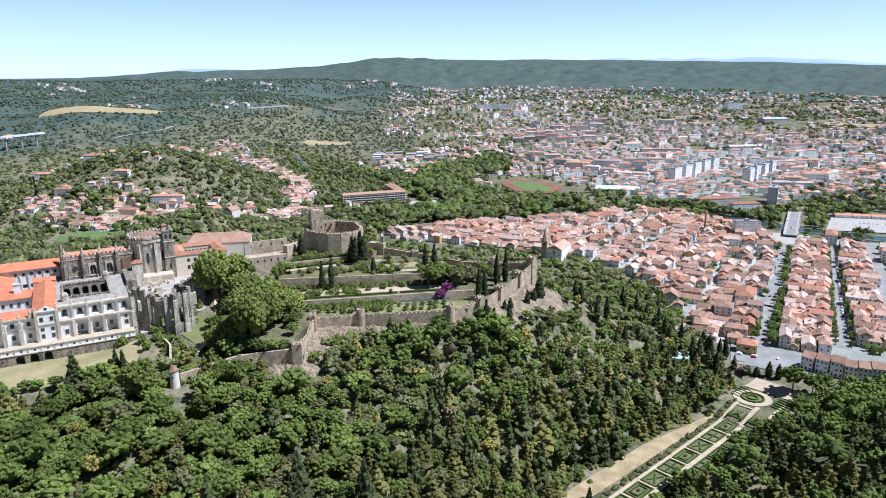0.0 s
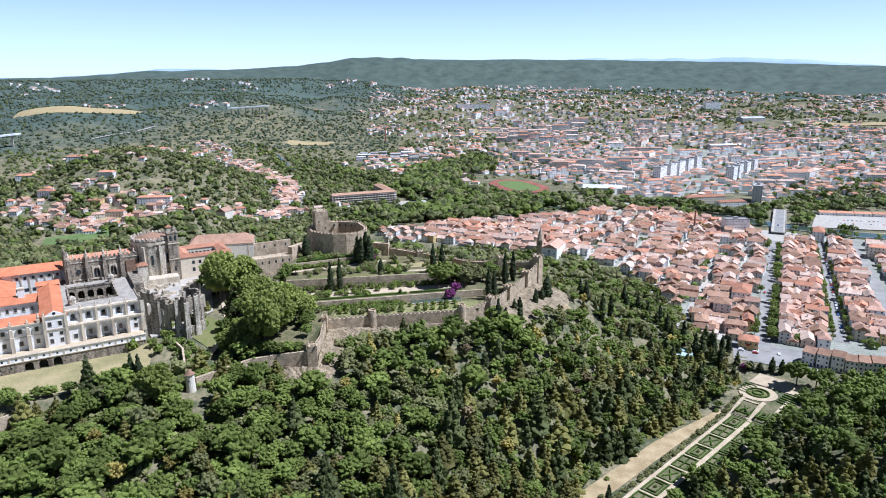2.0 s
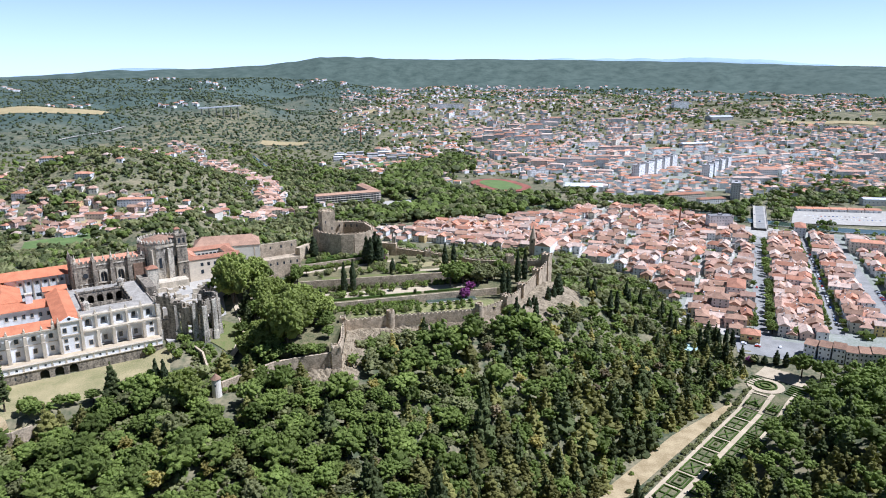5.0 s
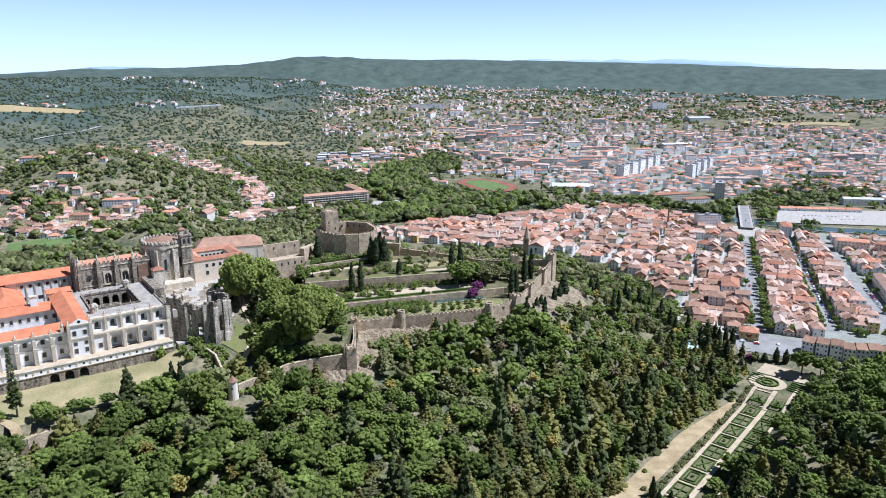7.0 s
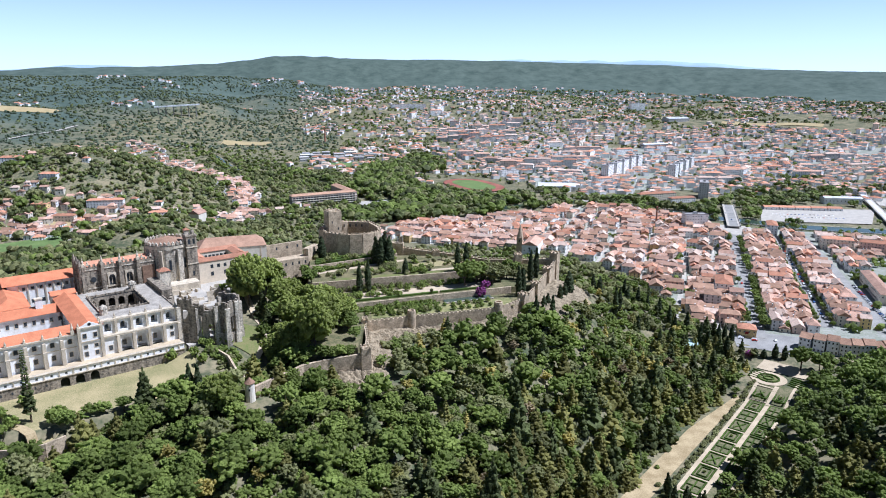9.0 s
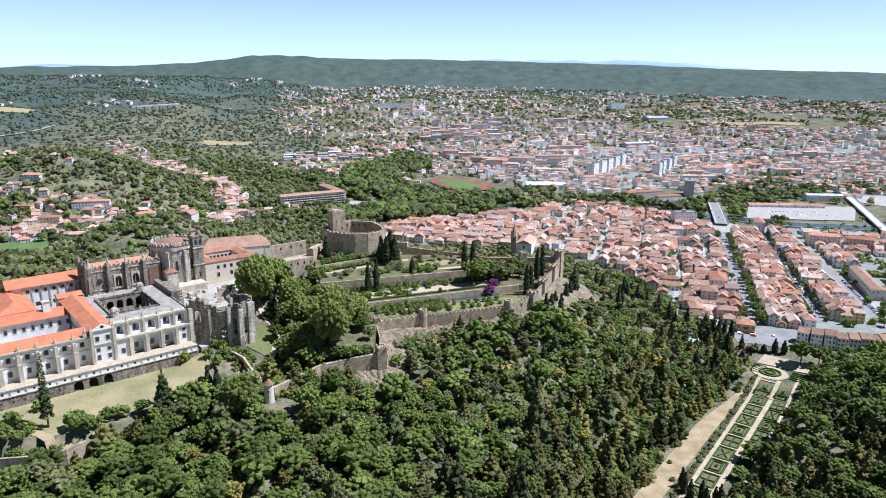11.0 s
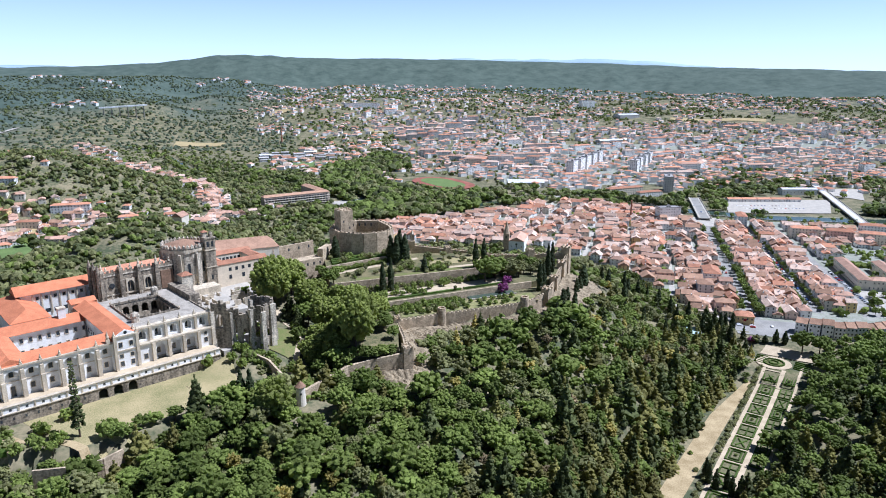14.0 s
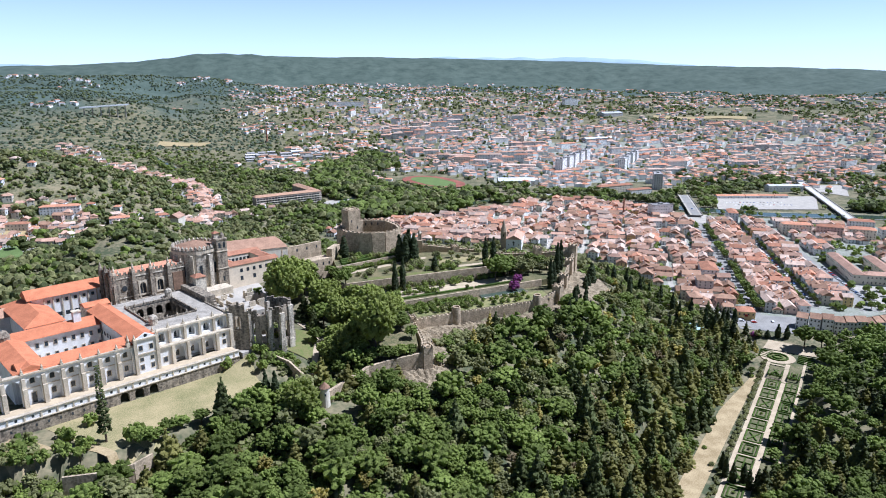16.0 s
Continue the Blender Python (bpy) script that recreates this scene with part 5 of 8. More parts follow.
PARK = [(-190, 1125), (-60, 1170), (-40, 1500), (150, 1760), (140, 1460), (60, 1390), (50, 1260), (110, 1140), (215, 1125), (230, 1100), (160, 1012), (110, 970), (20, 950), (-60, 955), (-90, 1010), (-60, 1060)]
while len(spots) < 1080:
    x, y = vrng.uniform(-200, 270), vrng.uniform(950, 1760)
    if inside(x, y, PARK) and off_roads(x, y) and not (-185 < x < 10 and 1030 < y < 1160):
        spots.append((x, y, ground(x, y), vrng.uniform(5.5, 10.5), vrng.choice((0, 0, 0, 1, 2))))
for (x0, y0), (x1, y1), n, wd in (((400, 960), (330, 1040), 26, 10), ((250, 1120), (430, 1040), 70, 20), ((230, 1200), (330, 1130), 30, 16), ((440, 985), (560, 925), 60, 14), ((600, 905), (760, 830), 40, 14), ((620, 870), (780, 790), 30, 8), ((700, 950), (1000, 1060), 120, 40), ((-230, 1100), (-300, 1330), 60, 30), ((-540, 990), (-265, 975), 110, 24), ((-540, 930), (-260, 900), 160, 34), ((500, 985), (900, 1110), 150, 34), ((455, 955), (560, 1050), 40, 18), ((60, 1058), (200, 1080), 50, 9), ((205, 1030), (330, 1035), 26, 6), ((520, 905), (400, 1015), 50, 8), ((0, 1120), (-380, 1750), 170, 45), ((-30, 945), (-200, 1060), 60, 35), ((545, 930), (620, 905), 6, 6), ((690, 890), (720, 870), 5, 8), ((-90, 800), (-25, 775), 46, 18), ((-60, 730), (50, 700), 46, 22), ((-85, 900), (-60, 930), 14, 10)):
    for i in range(n):
        f = vrng.random()
        x, y = x0 + (x1 - x0) * f + vrng.gauss(0, wd * 0.6), y0 + (y1 - y0) * f + vrng.gauss(0, wd * 0.6)
        if off_roads(x, y):
            spots.append((x, y, ground(x, y), vrng.uniform(4, 7.5), vrng.choice((0, 0, 1, 2))))
for (x0, y0), (x1, y1) in zip(RIVER[2:], RIVER[3:]):
    d = Vector((x1 - x0, y1 - y0))
    for k in range(int(d.length / 7)):
        for side in (-1, 1):
            f, o = vrng.random(), side * (vrng.uniform(12, 22) if x0 < 400 else vrng.uniform(19, 26))
            x, y = x0 + d.x * f - d.normalized().y * o, y0 + d.y * f + d.normalized().x * o
            if vrng.random() < 0.8 and abs(strip_gap(x, y)) > 14 and off_roads(x, y):
                spots.append((x, y, ground(x, y), vrng.uniform(3.5, 6.5), vrng.choice((0, 0, 1, 2))))
belt = [(552, 1053), (784, 1026), (956, 1242), (744, 1300), (600, 1160)]
while len(spots) < 2430:
    x, y = vrng.uniform(550, 960), vrng.uniform(1020, 1300)
    if inside(x, y, belt) and off_roads(x, y):
        spots.append((x, y, ground(x, y), vrng.uniform(4.5, 7.5), vrng.choice((0, 0, 1, 2))))
for _ in range(26):
    a, q = vrng.uniform(0, 6.28), 26 * math.sqrt(vrng.random())
    spots.append((725 + q * math.cos(a), 822 + q * 0.7 * math.sin(a), 0, vrng.uniform(7, 10), vrng.choice((0, 0, 2))))
far_woods("park_trees", spots, [M_LEAF["green"], M_LEAF["olive"], M_LEAF["dark"]], "leafy park and riverside trees", 1.05)
spots = []
while len(spots) < 11000:
    x, y = vrng.uniform(-720, -60), vrng.uniform(430, 1500)
    if y < 600 and x > -185 or y < 560 and (cuv(x, y)[0] > -70 and cuv(x, y)[1] < 112) or x > -150 + (y - 700) * 0.1 and y < 900 and x > -90:
        continue
    if noise.noise(Vector((x / 45, y / 45, 4))) > -0.55 and off_roads(x, y) and not inside(x, y, [(-490, 800), (-400, 820), (-430, 900), (-500, 860)]):
        near = inside(x, y, [(-580, 955), (-250, 1000), (-230, 1100), (-580, 1050)])
        if near and vrng.random() < 0.2:
            continue
        spots.append((x, y, ground(x, y) - 0.4, vrng.uniform(2.0, 4.2) if vrng.random() < 0.85 else vrng.uniform(4.5, 6.5), vrng.choice((0, 1, 1, 1, 2, 2))))
far_woods("hillside_trees", spots, [M_LEAF["green"], M_LEAF["olive"], M_LEAF["dark"]], "olive trees and scrub on the hillside")
spots = []
while len(spots) < 25500:
    r, a = 1250 + 2500 * vrng.random() ** 0.8, vrng.uniform(-0.72, 0.9)
    x, y = -80 + r * math.sin(a), r * math.cos(a)
    town = inside(x, y, FAR_TOWN)
    d = noise.noise(Vector((x / 130, y / 130, 8))) + 0.4 * noise.noise(Vector((x / 420, y / 420, 18)))
    if town and vrng.random() < 0.45:
        continue
    if a > 0.0 and (d < -0.22 or vrng.random() < 0.2) or d < -0.75:
        continue
    if inside(x, y, PARK) or not off_roads(x, y) or any(inside(x, y, p) for p in OPEN_FIELDS):
        continue
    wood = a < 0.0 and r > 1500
    # western woods beyond 1900 m mostly wear the haze-tinted needles
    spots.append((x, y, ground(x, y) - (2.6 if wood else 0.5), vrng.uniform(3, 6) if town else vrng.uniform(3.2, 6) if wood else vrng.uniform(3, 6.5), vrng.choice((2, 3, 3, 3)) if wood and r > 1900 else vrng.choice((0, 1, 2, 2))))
far_woods("far_woods", spots, [M_LEAF["green"], M_LEAF["olive"], M_LEAF["dark"], M_LEAF["haze_pine"]], "distant woods and orchards on the plain")
spots = []
for (gx, gy), gr in GREENS:
    for i in range(int(gr * 0.8)):
        a, r = vrng.uniform(0, 6.28), gr * math.sqrt(vrng.random()) * 0.8
        x, y = gx + r * math.cos(a), gy + r * math.sin(a)
        spots.append((x, y, ground(x, y), vrng.uniform(1.8, 3.2), vrng.choice((0, 1))))
for i in range(1000):
    p, q = vrng.uniform(0, 480), vrng.uniform(-330, 300)
    x, y = tp(p, q)
    if q < -8 and (not inside(x, y, OLD_TOWN) or lane_gap(p, q) < 4 or i % 2) or -8 <= q < 104 and abs(q - 28) > 8 and abs(q - 77) > 7:
        continue
    spots.append((x, y, ground(x, y) + 1, vrng.uniform(2.2, 4.2), vrng.choice((0, 1))))
for (x0, y0), (x1, y1), n, wd in (((430, 612), (490, 590), 34, 3), ((405, 510), (500, 470), 30, 6), ((360, 470), (420, 440), 26, 8), ((500, 600), (560, 560), 30, 10), ((470, 690), (490, 668), 12, 5), ((505, 650), (560, 610), 24, 8)):
    for i in range(n):
        f = vrng.random()
        x, y = x0 + (x1 - x0) * f + vrng.gauss(0, wd * 0.6), y0 + (y1 - y0) * f + vrng.gauss(0, wd * 0.6)
        spots.append((x, y, ground(x, y), vrng.uniform(2.5, 4.5), vrng.choice((0, 1))))
far_woods("town_garden_trees", spots, [M_LEAF["green"], M_LEAF["bright"]], "green garden trees between the houses")


# ---- castle ----
M_WALLSTONE = material("tan_rubble_stone", (0.60, 0.475, 0.32), (0.30, 0.235, 0.155), grain=0.8, stain=3.2, mottled=0.55, spread=0.1, bump=0.6)
M_ROCK = material("bare_rock_and_dry_earth", (0.37, 0.295, 0.19), (0.15, 0.118, 0.074), grain=0.7, stain=3.5, mottled=0.5, spread=0, bump=1.0)
M_SOIL = material("dry_sandy_soil", (0.47, 0.365, 0.205), (0.30, 0.225, 0.115), grain=0.8, stain=7, spread=0, bump=0.5)
M_GRAVEL = material("pale_gravel", (0.56, 0.455, 0.305), (0.42, 0.335, 0.22), grain=0.4, stain=5, spread=0)
M_GRASS = material("watered_grass", (0.13, 0.16, 0.045), (0.20, 0.175, 0.075), grain=0.8, stain=6, spread=0, bump=0.5)
M_DRYGRASS = material("dry_yellow_grass", (0.33, 0.29, 0.13), (0.13, 0.15, 0.05), grain=0.5, stain=6, spread=0, bump=0.5)
M_LAWN = material("sunburnt_lawn", (0.43, 0.345, 0.18), (0.19, 0.185, 0.075), grain=0.35, stain=20, spread=0, mottled=0.5)
M_HEDGE = leaf_mat("clipped_hedge", (0.11, 0.18, 0.032), 0.15)


def curtain(name, pts, label, thick=1.6, foot=8.0, merlons=True, mat=None):
    """A battlemented wall along a line of x, y, top height, with each merlon a part."""
    t = holder(name, Matrix.Identity(4), label, "castle wall")
    mat = mat or M_WALLSTONE
    for (x0, y0, z0), (x1, y1, z1) in zip(pts, pts[1:]):
        d = Vector((x1 - x0, y1 - y0))
        n = max(1, int(d.length / 14))
        for i in range(n):
            a, b = i / n, (i + 1) / n
            p, q = Vector((x0, y0)) + d * a, Vector((x0, y0)) + d * b
            side = Vector((-d.y, d.x)).normalized() * thick / 2
            lo = min(ground(*p), ground(*q), ground(*(p - side * 5)), ground(*(q - side * 5))) - foot
            zt = z0 + (z1 - z0) * a
            ze = z0 + (z1 - z0) * b
            bm = bmesh.new()
            v = [bm.verts.new((w.x, w.y, z)) for z, zz in ((lo, lo), (None, None)) for w, z in (((p - side), lo if z else zt), ((q - side), lo if z else ze), ((q + side), lo if z else ze), ((p + side), lo if z else zt))]
            for f in ((0, 1, 5, 4), (1, 2, 6, 5), (2, 3, 7, 6), (3, 0, 4, 7), (4, 5, 6, 7)):
                bm.faces.new([v[k] for k in f])
            part("wall_section", bm, mat, t)
        if merlons:
            k = int(d.length / 2.6)
            turn = math.degrees(math.atan2(d.y, d.x))
            for i in range(k):
                f = (i + 0.5) / k
                c = Vector((x0, y0)) + d * f
                mesh_ob("merlon", MERLON, t, pose(c.x, c.y, z0 + (z1 - z0) * f, 0, 0, turn))
    return t


bm = bmesh.new()
box(bm, -0.75, 0.75, -0.8, -0.2, -0.15, 1.0)
bmesh.ops.bevel(bm, geom=[e for e in bm.edges if all(v.co.z > 0.9 for v in e.verts)], offset=0.12, segments=1, affect="EDGES")
MERLON = as_mesh("merlon", bm, [M_WALLSTONE])


def wall_tower(x, y, r, top, n=8, turn=0.0, label="battlemented stone wall tower", round_=False):
    lo = min(ground(x + a, y + b) for a in (-6, 0, 6) for b in (-6, 0, 6)) - 3
    t = holder("wall_tower", pose(x, y, 0, 0, 0, turn), label, "tower", "towers of the castle wall")
    bm = bmesh.new()
    if round_:
        ring(bm, 0, 0, r * 1.06, lo, r, top, 18)
    else:
        box(bm, -r, r, -r, r, lo, top)
    part("shaft", bm, M_WALLSTONE, t)
    for i in range(n):
        a = 2 * math.pi * i / n
        k = 1 / max(abs(math.cos(a)), abs(math.sin(a))) if not round_ else 1.0
        mesh_ob("merlon", MERLON, t, pose((r - 0.1) * k * math.cos(a), (r - 0.1) * k * math.sin(a), top, 0, 0, math.degrees(a) - 90 if round_ else round(math.degrees(a) / 90) * 90 - 90))
    return t


TOWERS = ((-78.5, 387, 1.9, 65.5, 0, 0), (-50.5, 393, 2.6, 66.3, 1, 0), (4.3, 400, 2.7, 66.6, 1, 0), (23.3, 411, 2.7, 68.2, 0, 40), (37.4, 432, 2.5, 68.8, 0, 55), (53, 456.5, 2.7, 71.5, 0, 55), (63.4, 472, 2.9, 78.2, 0, 50), (-80, 348, 2.6, 63.6, 0, 8), (38, 479.5, 2.6, 76.0, 0, 0), (-21, 495.5, 2.4, 77.0, 0, 0))
for x, y, r, top, rd, turn in TOWERS:
    wall_tower(x, y, r, top, 10 if rd else 8, turn, "round stone wall tower" if rd else "square battlemented stone wall tower", bool(rd))
curtain("curtain_wall", [(-78, 388, 63.2), (-50.5, 393, 63.2), (4.3, 400, 63.4), (23.3, 411, 65.2), (37.4, 432, 66.0), (53, 456.5, 68.5), (64, 471, 74)], "tan stone castle wall with battlements")
curtain("rear_wall", [(64, 472, 74.0), (38, 479.5, 71.8), (14, 485.5, 71.5), (-9, 492, 74.5), (-37, 499, 77.6), (-58, 504, 80)], "long stone rear wall with battlements")
curtain("stair_wall", [(-80, 350, 60.8), (-78, 368, 61), (-78.5, 387, 63.2)], "stepped stone wall with battlements")
curtain("lower_wall", [(-134, 320, 58.5), (-112, 341, 59.0), (-100, 345, 59.5), (-81, 347, 60.8)], "weathered stone retaining wall", merlons=False)

# the round turret on the lower wall, with its tiled cap
t = holder("round_turret", pose(-136, 318, 0), "small round turret with a tiled cap", "turret")
bm = bmesh.new()
ring(bm, 0, 0, 2.7, 44, 2.1, 61.5, 16)
part("shaft", bm, M_WALL[1], t)
bm = bmesh.new()
ring(bm, 0, 0, 2.6, 61.5, 0, 64.3, 16)
part("cap", bm, M_ROOF[2], t)
bm = bmesh.new()
box(bm, -0.35, 0.35, -2.35, -1.8, 58, 59)
part("window", bm, M_PANE, t)

# the keep in its round ward
ALC = [(-105, 507), (-100, 496), (-92, 489.5), (-84, 486.5), (-75, 486.5), (-67, 490), (-62, 497), (-62, 508), (-68, 519), (-84, 524), (-99, 519)]
t = curtain("keep_ward_wall", [(x, y, 93.0 + (1.6 if y > 512 else 0)) for x, y in ALC + ALC[:1]], "curved high wall of tan stone round the keep", 2.2)
for k in range(7):
    bm = bmesh.new()
    x = -96 + k * 4.4
    box(bm, x - 0.5, x + 0.5, 520.5 - abs(k - 3) * 0.6, 521.4, 91, 93)
    part("loophole", bm, M_PANE, t)
t = holder("keep", pose(-95.5, 506.5, 0, 0, 0, 22), "square stone keep tower with battlements", "keep")
bm = bmesh.new()
box(bm, -4.9, 4.9, -4.9, 4.9, 76, 106.6)
part("shaft", bm, M_WALLSTONE, t)
for i in range(4):
    for sx, sy, a in ((-1, 0, 90), (1, 0, -90), (0, -1, 180), (0, 1, 0)):
        o = -3.7 + i * 2.45
        mesh_ob("merlon", MERLON, t, pose(sx * 4.3 + (o if sy else 0), sy * 4.3 + (o if sx else 0), 106.6, 0, 0, a))
for x, z in ((-2.5, 98), (2.2, 93)):
    bm = bmesh.new()
    box(bm, x - 0.45, x + 0.45, -4.96, -4.8, z, z + 1.8)
    part("window", bm, M_PANE, t)
# gate with a bell-cote
t = holder("gatehouse", pose(-50, 503, 0, 0, 0, -15), "stone gate with a pointed bell gable", "gate")
bm = bmesh.new()
box(bm, -6, -2, -2.5, 2.5, 70, 82)
box(bm, 2, 6, -2.5, 2.5, 70, 82)
box(bm, -2, 2, -2.5, 2.5, 79, 82)
part("wall", bm, M_WALLSTONE, t)
bm = bmesh.new()
box(bm, 2.6, 5.4, -0.6, 0.6, 82, 87)
ring(bm, 4, 0, 1.9, 87, 0, 90, 4)
part("bell_gable", bm, M_STONE, t)

# west range of the ward: a lodging with a terrace, and a long wall with windows
def range_wall(name, a, b, z0, z1, label, depth=7.0, wins=0, mat=None, roof=None):
    d = Vector((b[0] - a[0], b[1] - a[1]))
    t = holder(name, pose(a[0], a[1], 0, 0, 0, math.degrees(math.atan2(d.y, d.x))), label, "building")
    bm = bmesh.new()
    box(bm, 0, d.length, 0, depth, z0, z1)
    part("wall", bm, mat or M_WALLSTONE, t)
    for i in range(wins):
        bm = bmesh.new()
        x = d.length * (i + 0.5) / wins
        box(bm, x - 0.6, x + 0.6, -0.06, 0.2, z1 - 4.2, z1 - 2.2)
        part("window", bm, M_PANE, t)
    if roof:
        bm = bmesh.new()
        gable(bm, d.length, depth, 0, depth * 0.22, hip=6)
        bmesh.ops.transform(bm, matrix=pose(d.length / 2, depth / 2, z1 + 0.2), verts=bm.verts)
        part("roof", bm, roof, t)
    return t


range_wall("ward_lodging", (-143, 464), (-113, 480), 66, 79.5, "long tan stone range with small windows", 9, 7)
range_wall("ward_bastion", (-113, 480), (-106, 493), 66, 85, "curved stone bastion wall", 4, 0)
range_wall("roofless_range", (-146, 486), (-118, 502), 70, 86, "roofless ruined stone range", 1.4, 4)
# cloister lodging next to the round church: tiled wings round a court
t = holder("lodging", pose(-179, 441, 0, 0, 0, 27), "tan lodging with orange roofs round a court", "building")
for x0, x1, y0, y1, alongx in ((0, 33, 0, 8, 1), (0, 33, 24, 32, 1), (0, 7, 8, 24, 0), (26, 33, 8, 24, 0)):
    bm = bmesh.new()
    box(bm, x0, x1, y0, y1, 64, 88)
    part("wall", bm, M_WALL[1] if y0 else material("ochre_grey_render", (0.64, 0.545, 0.41), (0.5, 0.42, 0.31), stain=4, mottled=0.9), t)
    bm = bmesh.new()
    w, d = x1 - x0, y1 - y0
    gable(bm, w if alongx else d, d if alongx else w, 0, 1.7, over=0.4)
    bmesh.ops.transform(bm, matrix=pose((x0 + x1) / 2, (y0 + y1) / 2, 88.3, 0, 0, 0 if alongx else 90), verts=bm.verts)
    part("roof", bm, M_ROOF[0], t)
for i in range(6):
    for z, hh in ((83.5, 2.2), (78.5, 2.6)):
        if z < 80 and i % 2:
            continue
        bm = bmesh.new()
        box(bm, 8 + i * 4.2 - 0.9, 8 + i * 4.2 + 0.9, -0.06, 0.2, z, z + hh)
        part("window", bm, M_PANE, t)
for i in range(7):
    bm = bmesh.new()
    box(bm, 8.2 + i * 2.6, 9.9 + i * 2.6, 23.93, 24.2, 82.5, 86)
    part("arch_opening", bm, M_PANE, t)
range_wall("great_hall", (-186, 478), (-142, 487), 66, 87, "long hall under a brown tiled roof", 24, 0, M_WALL[1], M_ROOF[2])

# ---- castle gardens ----
def ward_strip(name, x0, x1, f, width, mat, label, category="path", lift=0.12, n=24):
    bm = bmesh.new()
    prev = None
    for i in range(n + 1):
        x = x0 + (x1 - x0) * i / n
        y = f(x)
        z = ward_height(x, y) + lift
        cur = [bm.verts.new((x, y, z)), bm.verts.new((x, y + width, z))]
        if prev:
            bm.faces.new((prev[0], cur[0], cur[1], prev[1]))
        prev = cur
    return sheet(name, bm, mat, label=label, category=category, kind="structure")


ward_strip("garden_path_1", -92, 8, lambda x: 424 + 0.17 * (x + 50), 11, M_GRAVEL, "pale gravel garden path in full sun")
ward_strip("garden_path_2", -109, -46, lambda x: 457 + 0.42 * (x + 107), 4.5, M_GRAVEL, "pale gravel path on the upper terrace")
ward_strip("garden_path_3", -30, 10, lambda x: 452 + 0.15 * (x + 50), 4, M_GRAVEL, "pale gravel path above the wall")
ward_strip("garden_grass_1", -74, 16, lambda x: 396 + 0.13 * (x + 50), 15, M_DRYGRASS, "dry yellow-green grass of the walled garden", "grass")
ward_strip("garden_grass_2", -95, 1, lambda x: 446.5 + 0.135 * (x + 50), 5.5, M_GRASS, "green grass strip above the retaining wall", "grass")
ward_strip("garden_grass_3", -42, 0, lambda x: 462 + 0.16 * (x + 50), 12, M_LAWN, "dry grass on the middle terrace", "grass")
ward_strip("garden_grass_4", -108, -52, lambda x: 468 + 0.42 * (x + 107), 12, M_GRASS, "green garden below the keep", "grass")


def terrace_wall(name, x0, x1, f, z0, z1, label):
    bm = bmesh.new()
    n = 12
    for i in range(n):
        a, b = x0 + (x1 - x0) * i / n, x0 + (x1 - x0) * (i + 1) / n
        prism(bm, [(a, f(a) - 0.5), (b, f(b) - 0.5), (b, f(b) + 0.5), (a, f(a) + 0.5)], z0, z1)
    return sheet(name, bm, M_WALLSTONE, label=label, category="wall", kind="structure")


terrace_wall("retaining_wall_1", -112, 2, lambda x: 443.6 + 0.135 * (x + 50), 64, 73.6, "tan stone retaining wall of the upper garden")
terrace_wall("retaining_wall_2", -90, 20, lambda x: 415.6 + 0.2 * (x + 50), 60, 67.5, "low retaining wall by the garden pool")
terrace_wall("retaining_wall_3", -112, -50, lambda x: 466 + 0.42 * (x + 107), 70, 76.9, "low retaining wall of the top terrace")
bm = bmesh.new()
prism(bm, [(-27, 413), (5, 418.5), (5, 426), (-27, 420)], 60, 63.6)
sheet("garden_pool", bm, M_WATER, label="long dark water basin in the castle garden", category="pool")
bm = bmesh.new()
for a, b, c, d in (((-27.5, 412.2), (5.5, 417.9), (5.5, 418.5), (-27.5, 412.8)),):
    prism(bm, [a, b, c, d], 60, 64.2)
sheet("pool_kerb", bm, M_STONE, label="pale stone kerb along the basin", category="kerb")


def hedge(x0, y0, x1, y1, w, h, z=None, name="hedge", group="clipped hedges of the castle garden"):
    d = Vector((x1 - x0, y1 - y0))
    L = d.length
    bm = bmesh.new()
    n = max(1, int(L / 1.6))
    rng = random.Random(int(x0 * 7 + y0 * 13))
    ringv = []
    for i in range(n + 1):
        f = i / n
        c = [(-w / 2, 0), (-w / 2, h * 0.85), (-w * 0.3, h), (w * 0.3, h), (w / 2, h * 0.85), (w / 2, 0)]
        ringv.append([bm.verts.new((L * f, a + rng.uniform(-0.06, 0.06), b + (rng.uniform(-0.08, 0.08) if b else -0.3))) for a, b in c])
    for p, q in zip(ringv, ringv[1:]):
        for j in range(5):
            bm.faces.new((p[j], p[j + 1], q[j + 1], q[j]))
    bm.faces.new(ringv[0][::-1])
    bm.faces.new(ringv[-1])
    me = as_mesh(name, bm, [M_HEDGE])
    return mesh_ob(name, me, None, pose(x0, y0, ground((x0 + x1) / 2, (y0 + y1) / 2) if z is None else z, 0, 0, math.degrees(math.atan2(d.y, d.x))), "clipped green box hedge", "hedge", group)


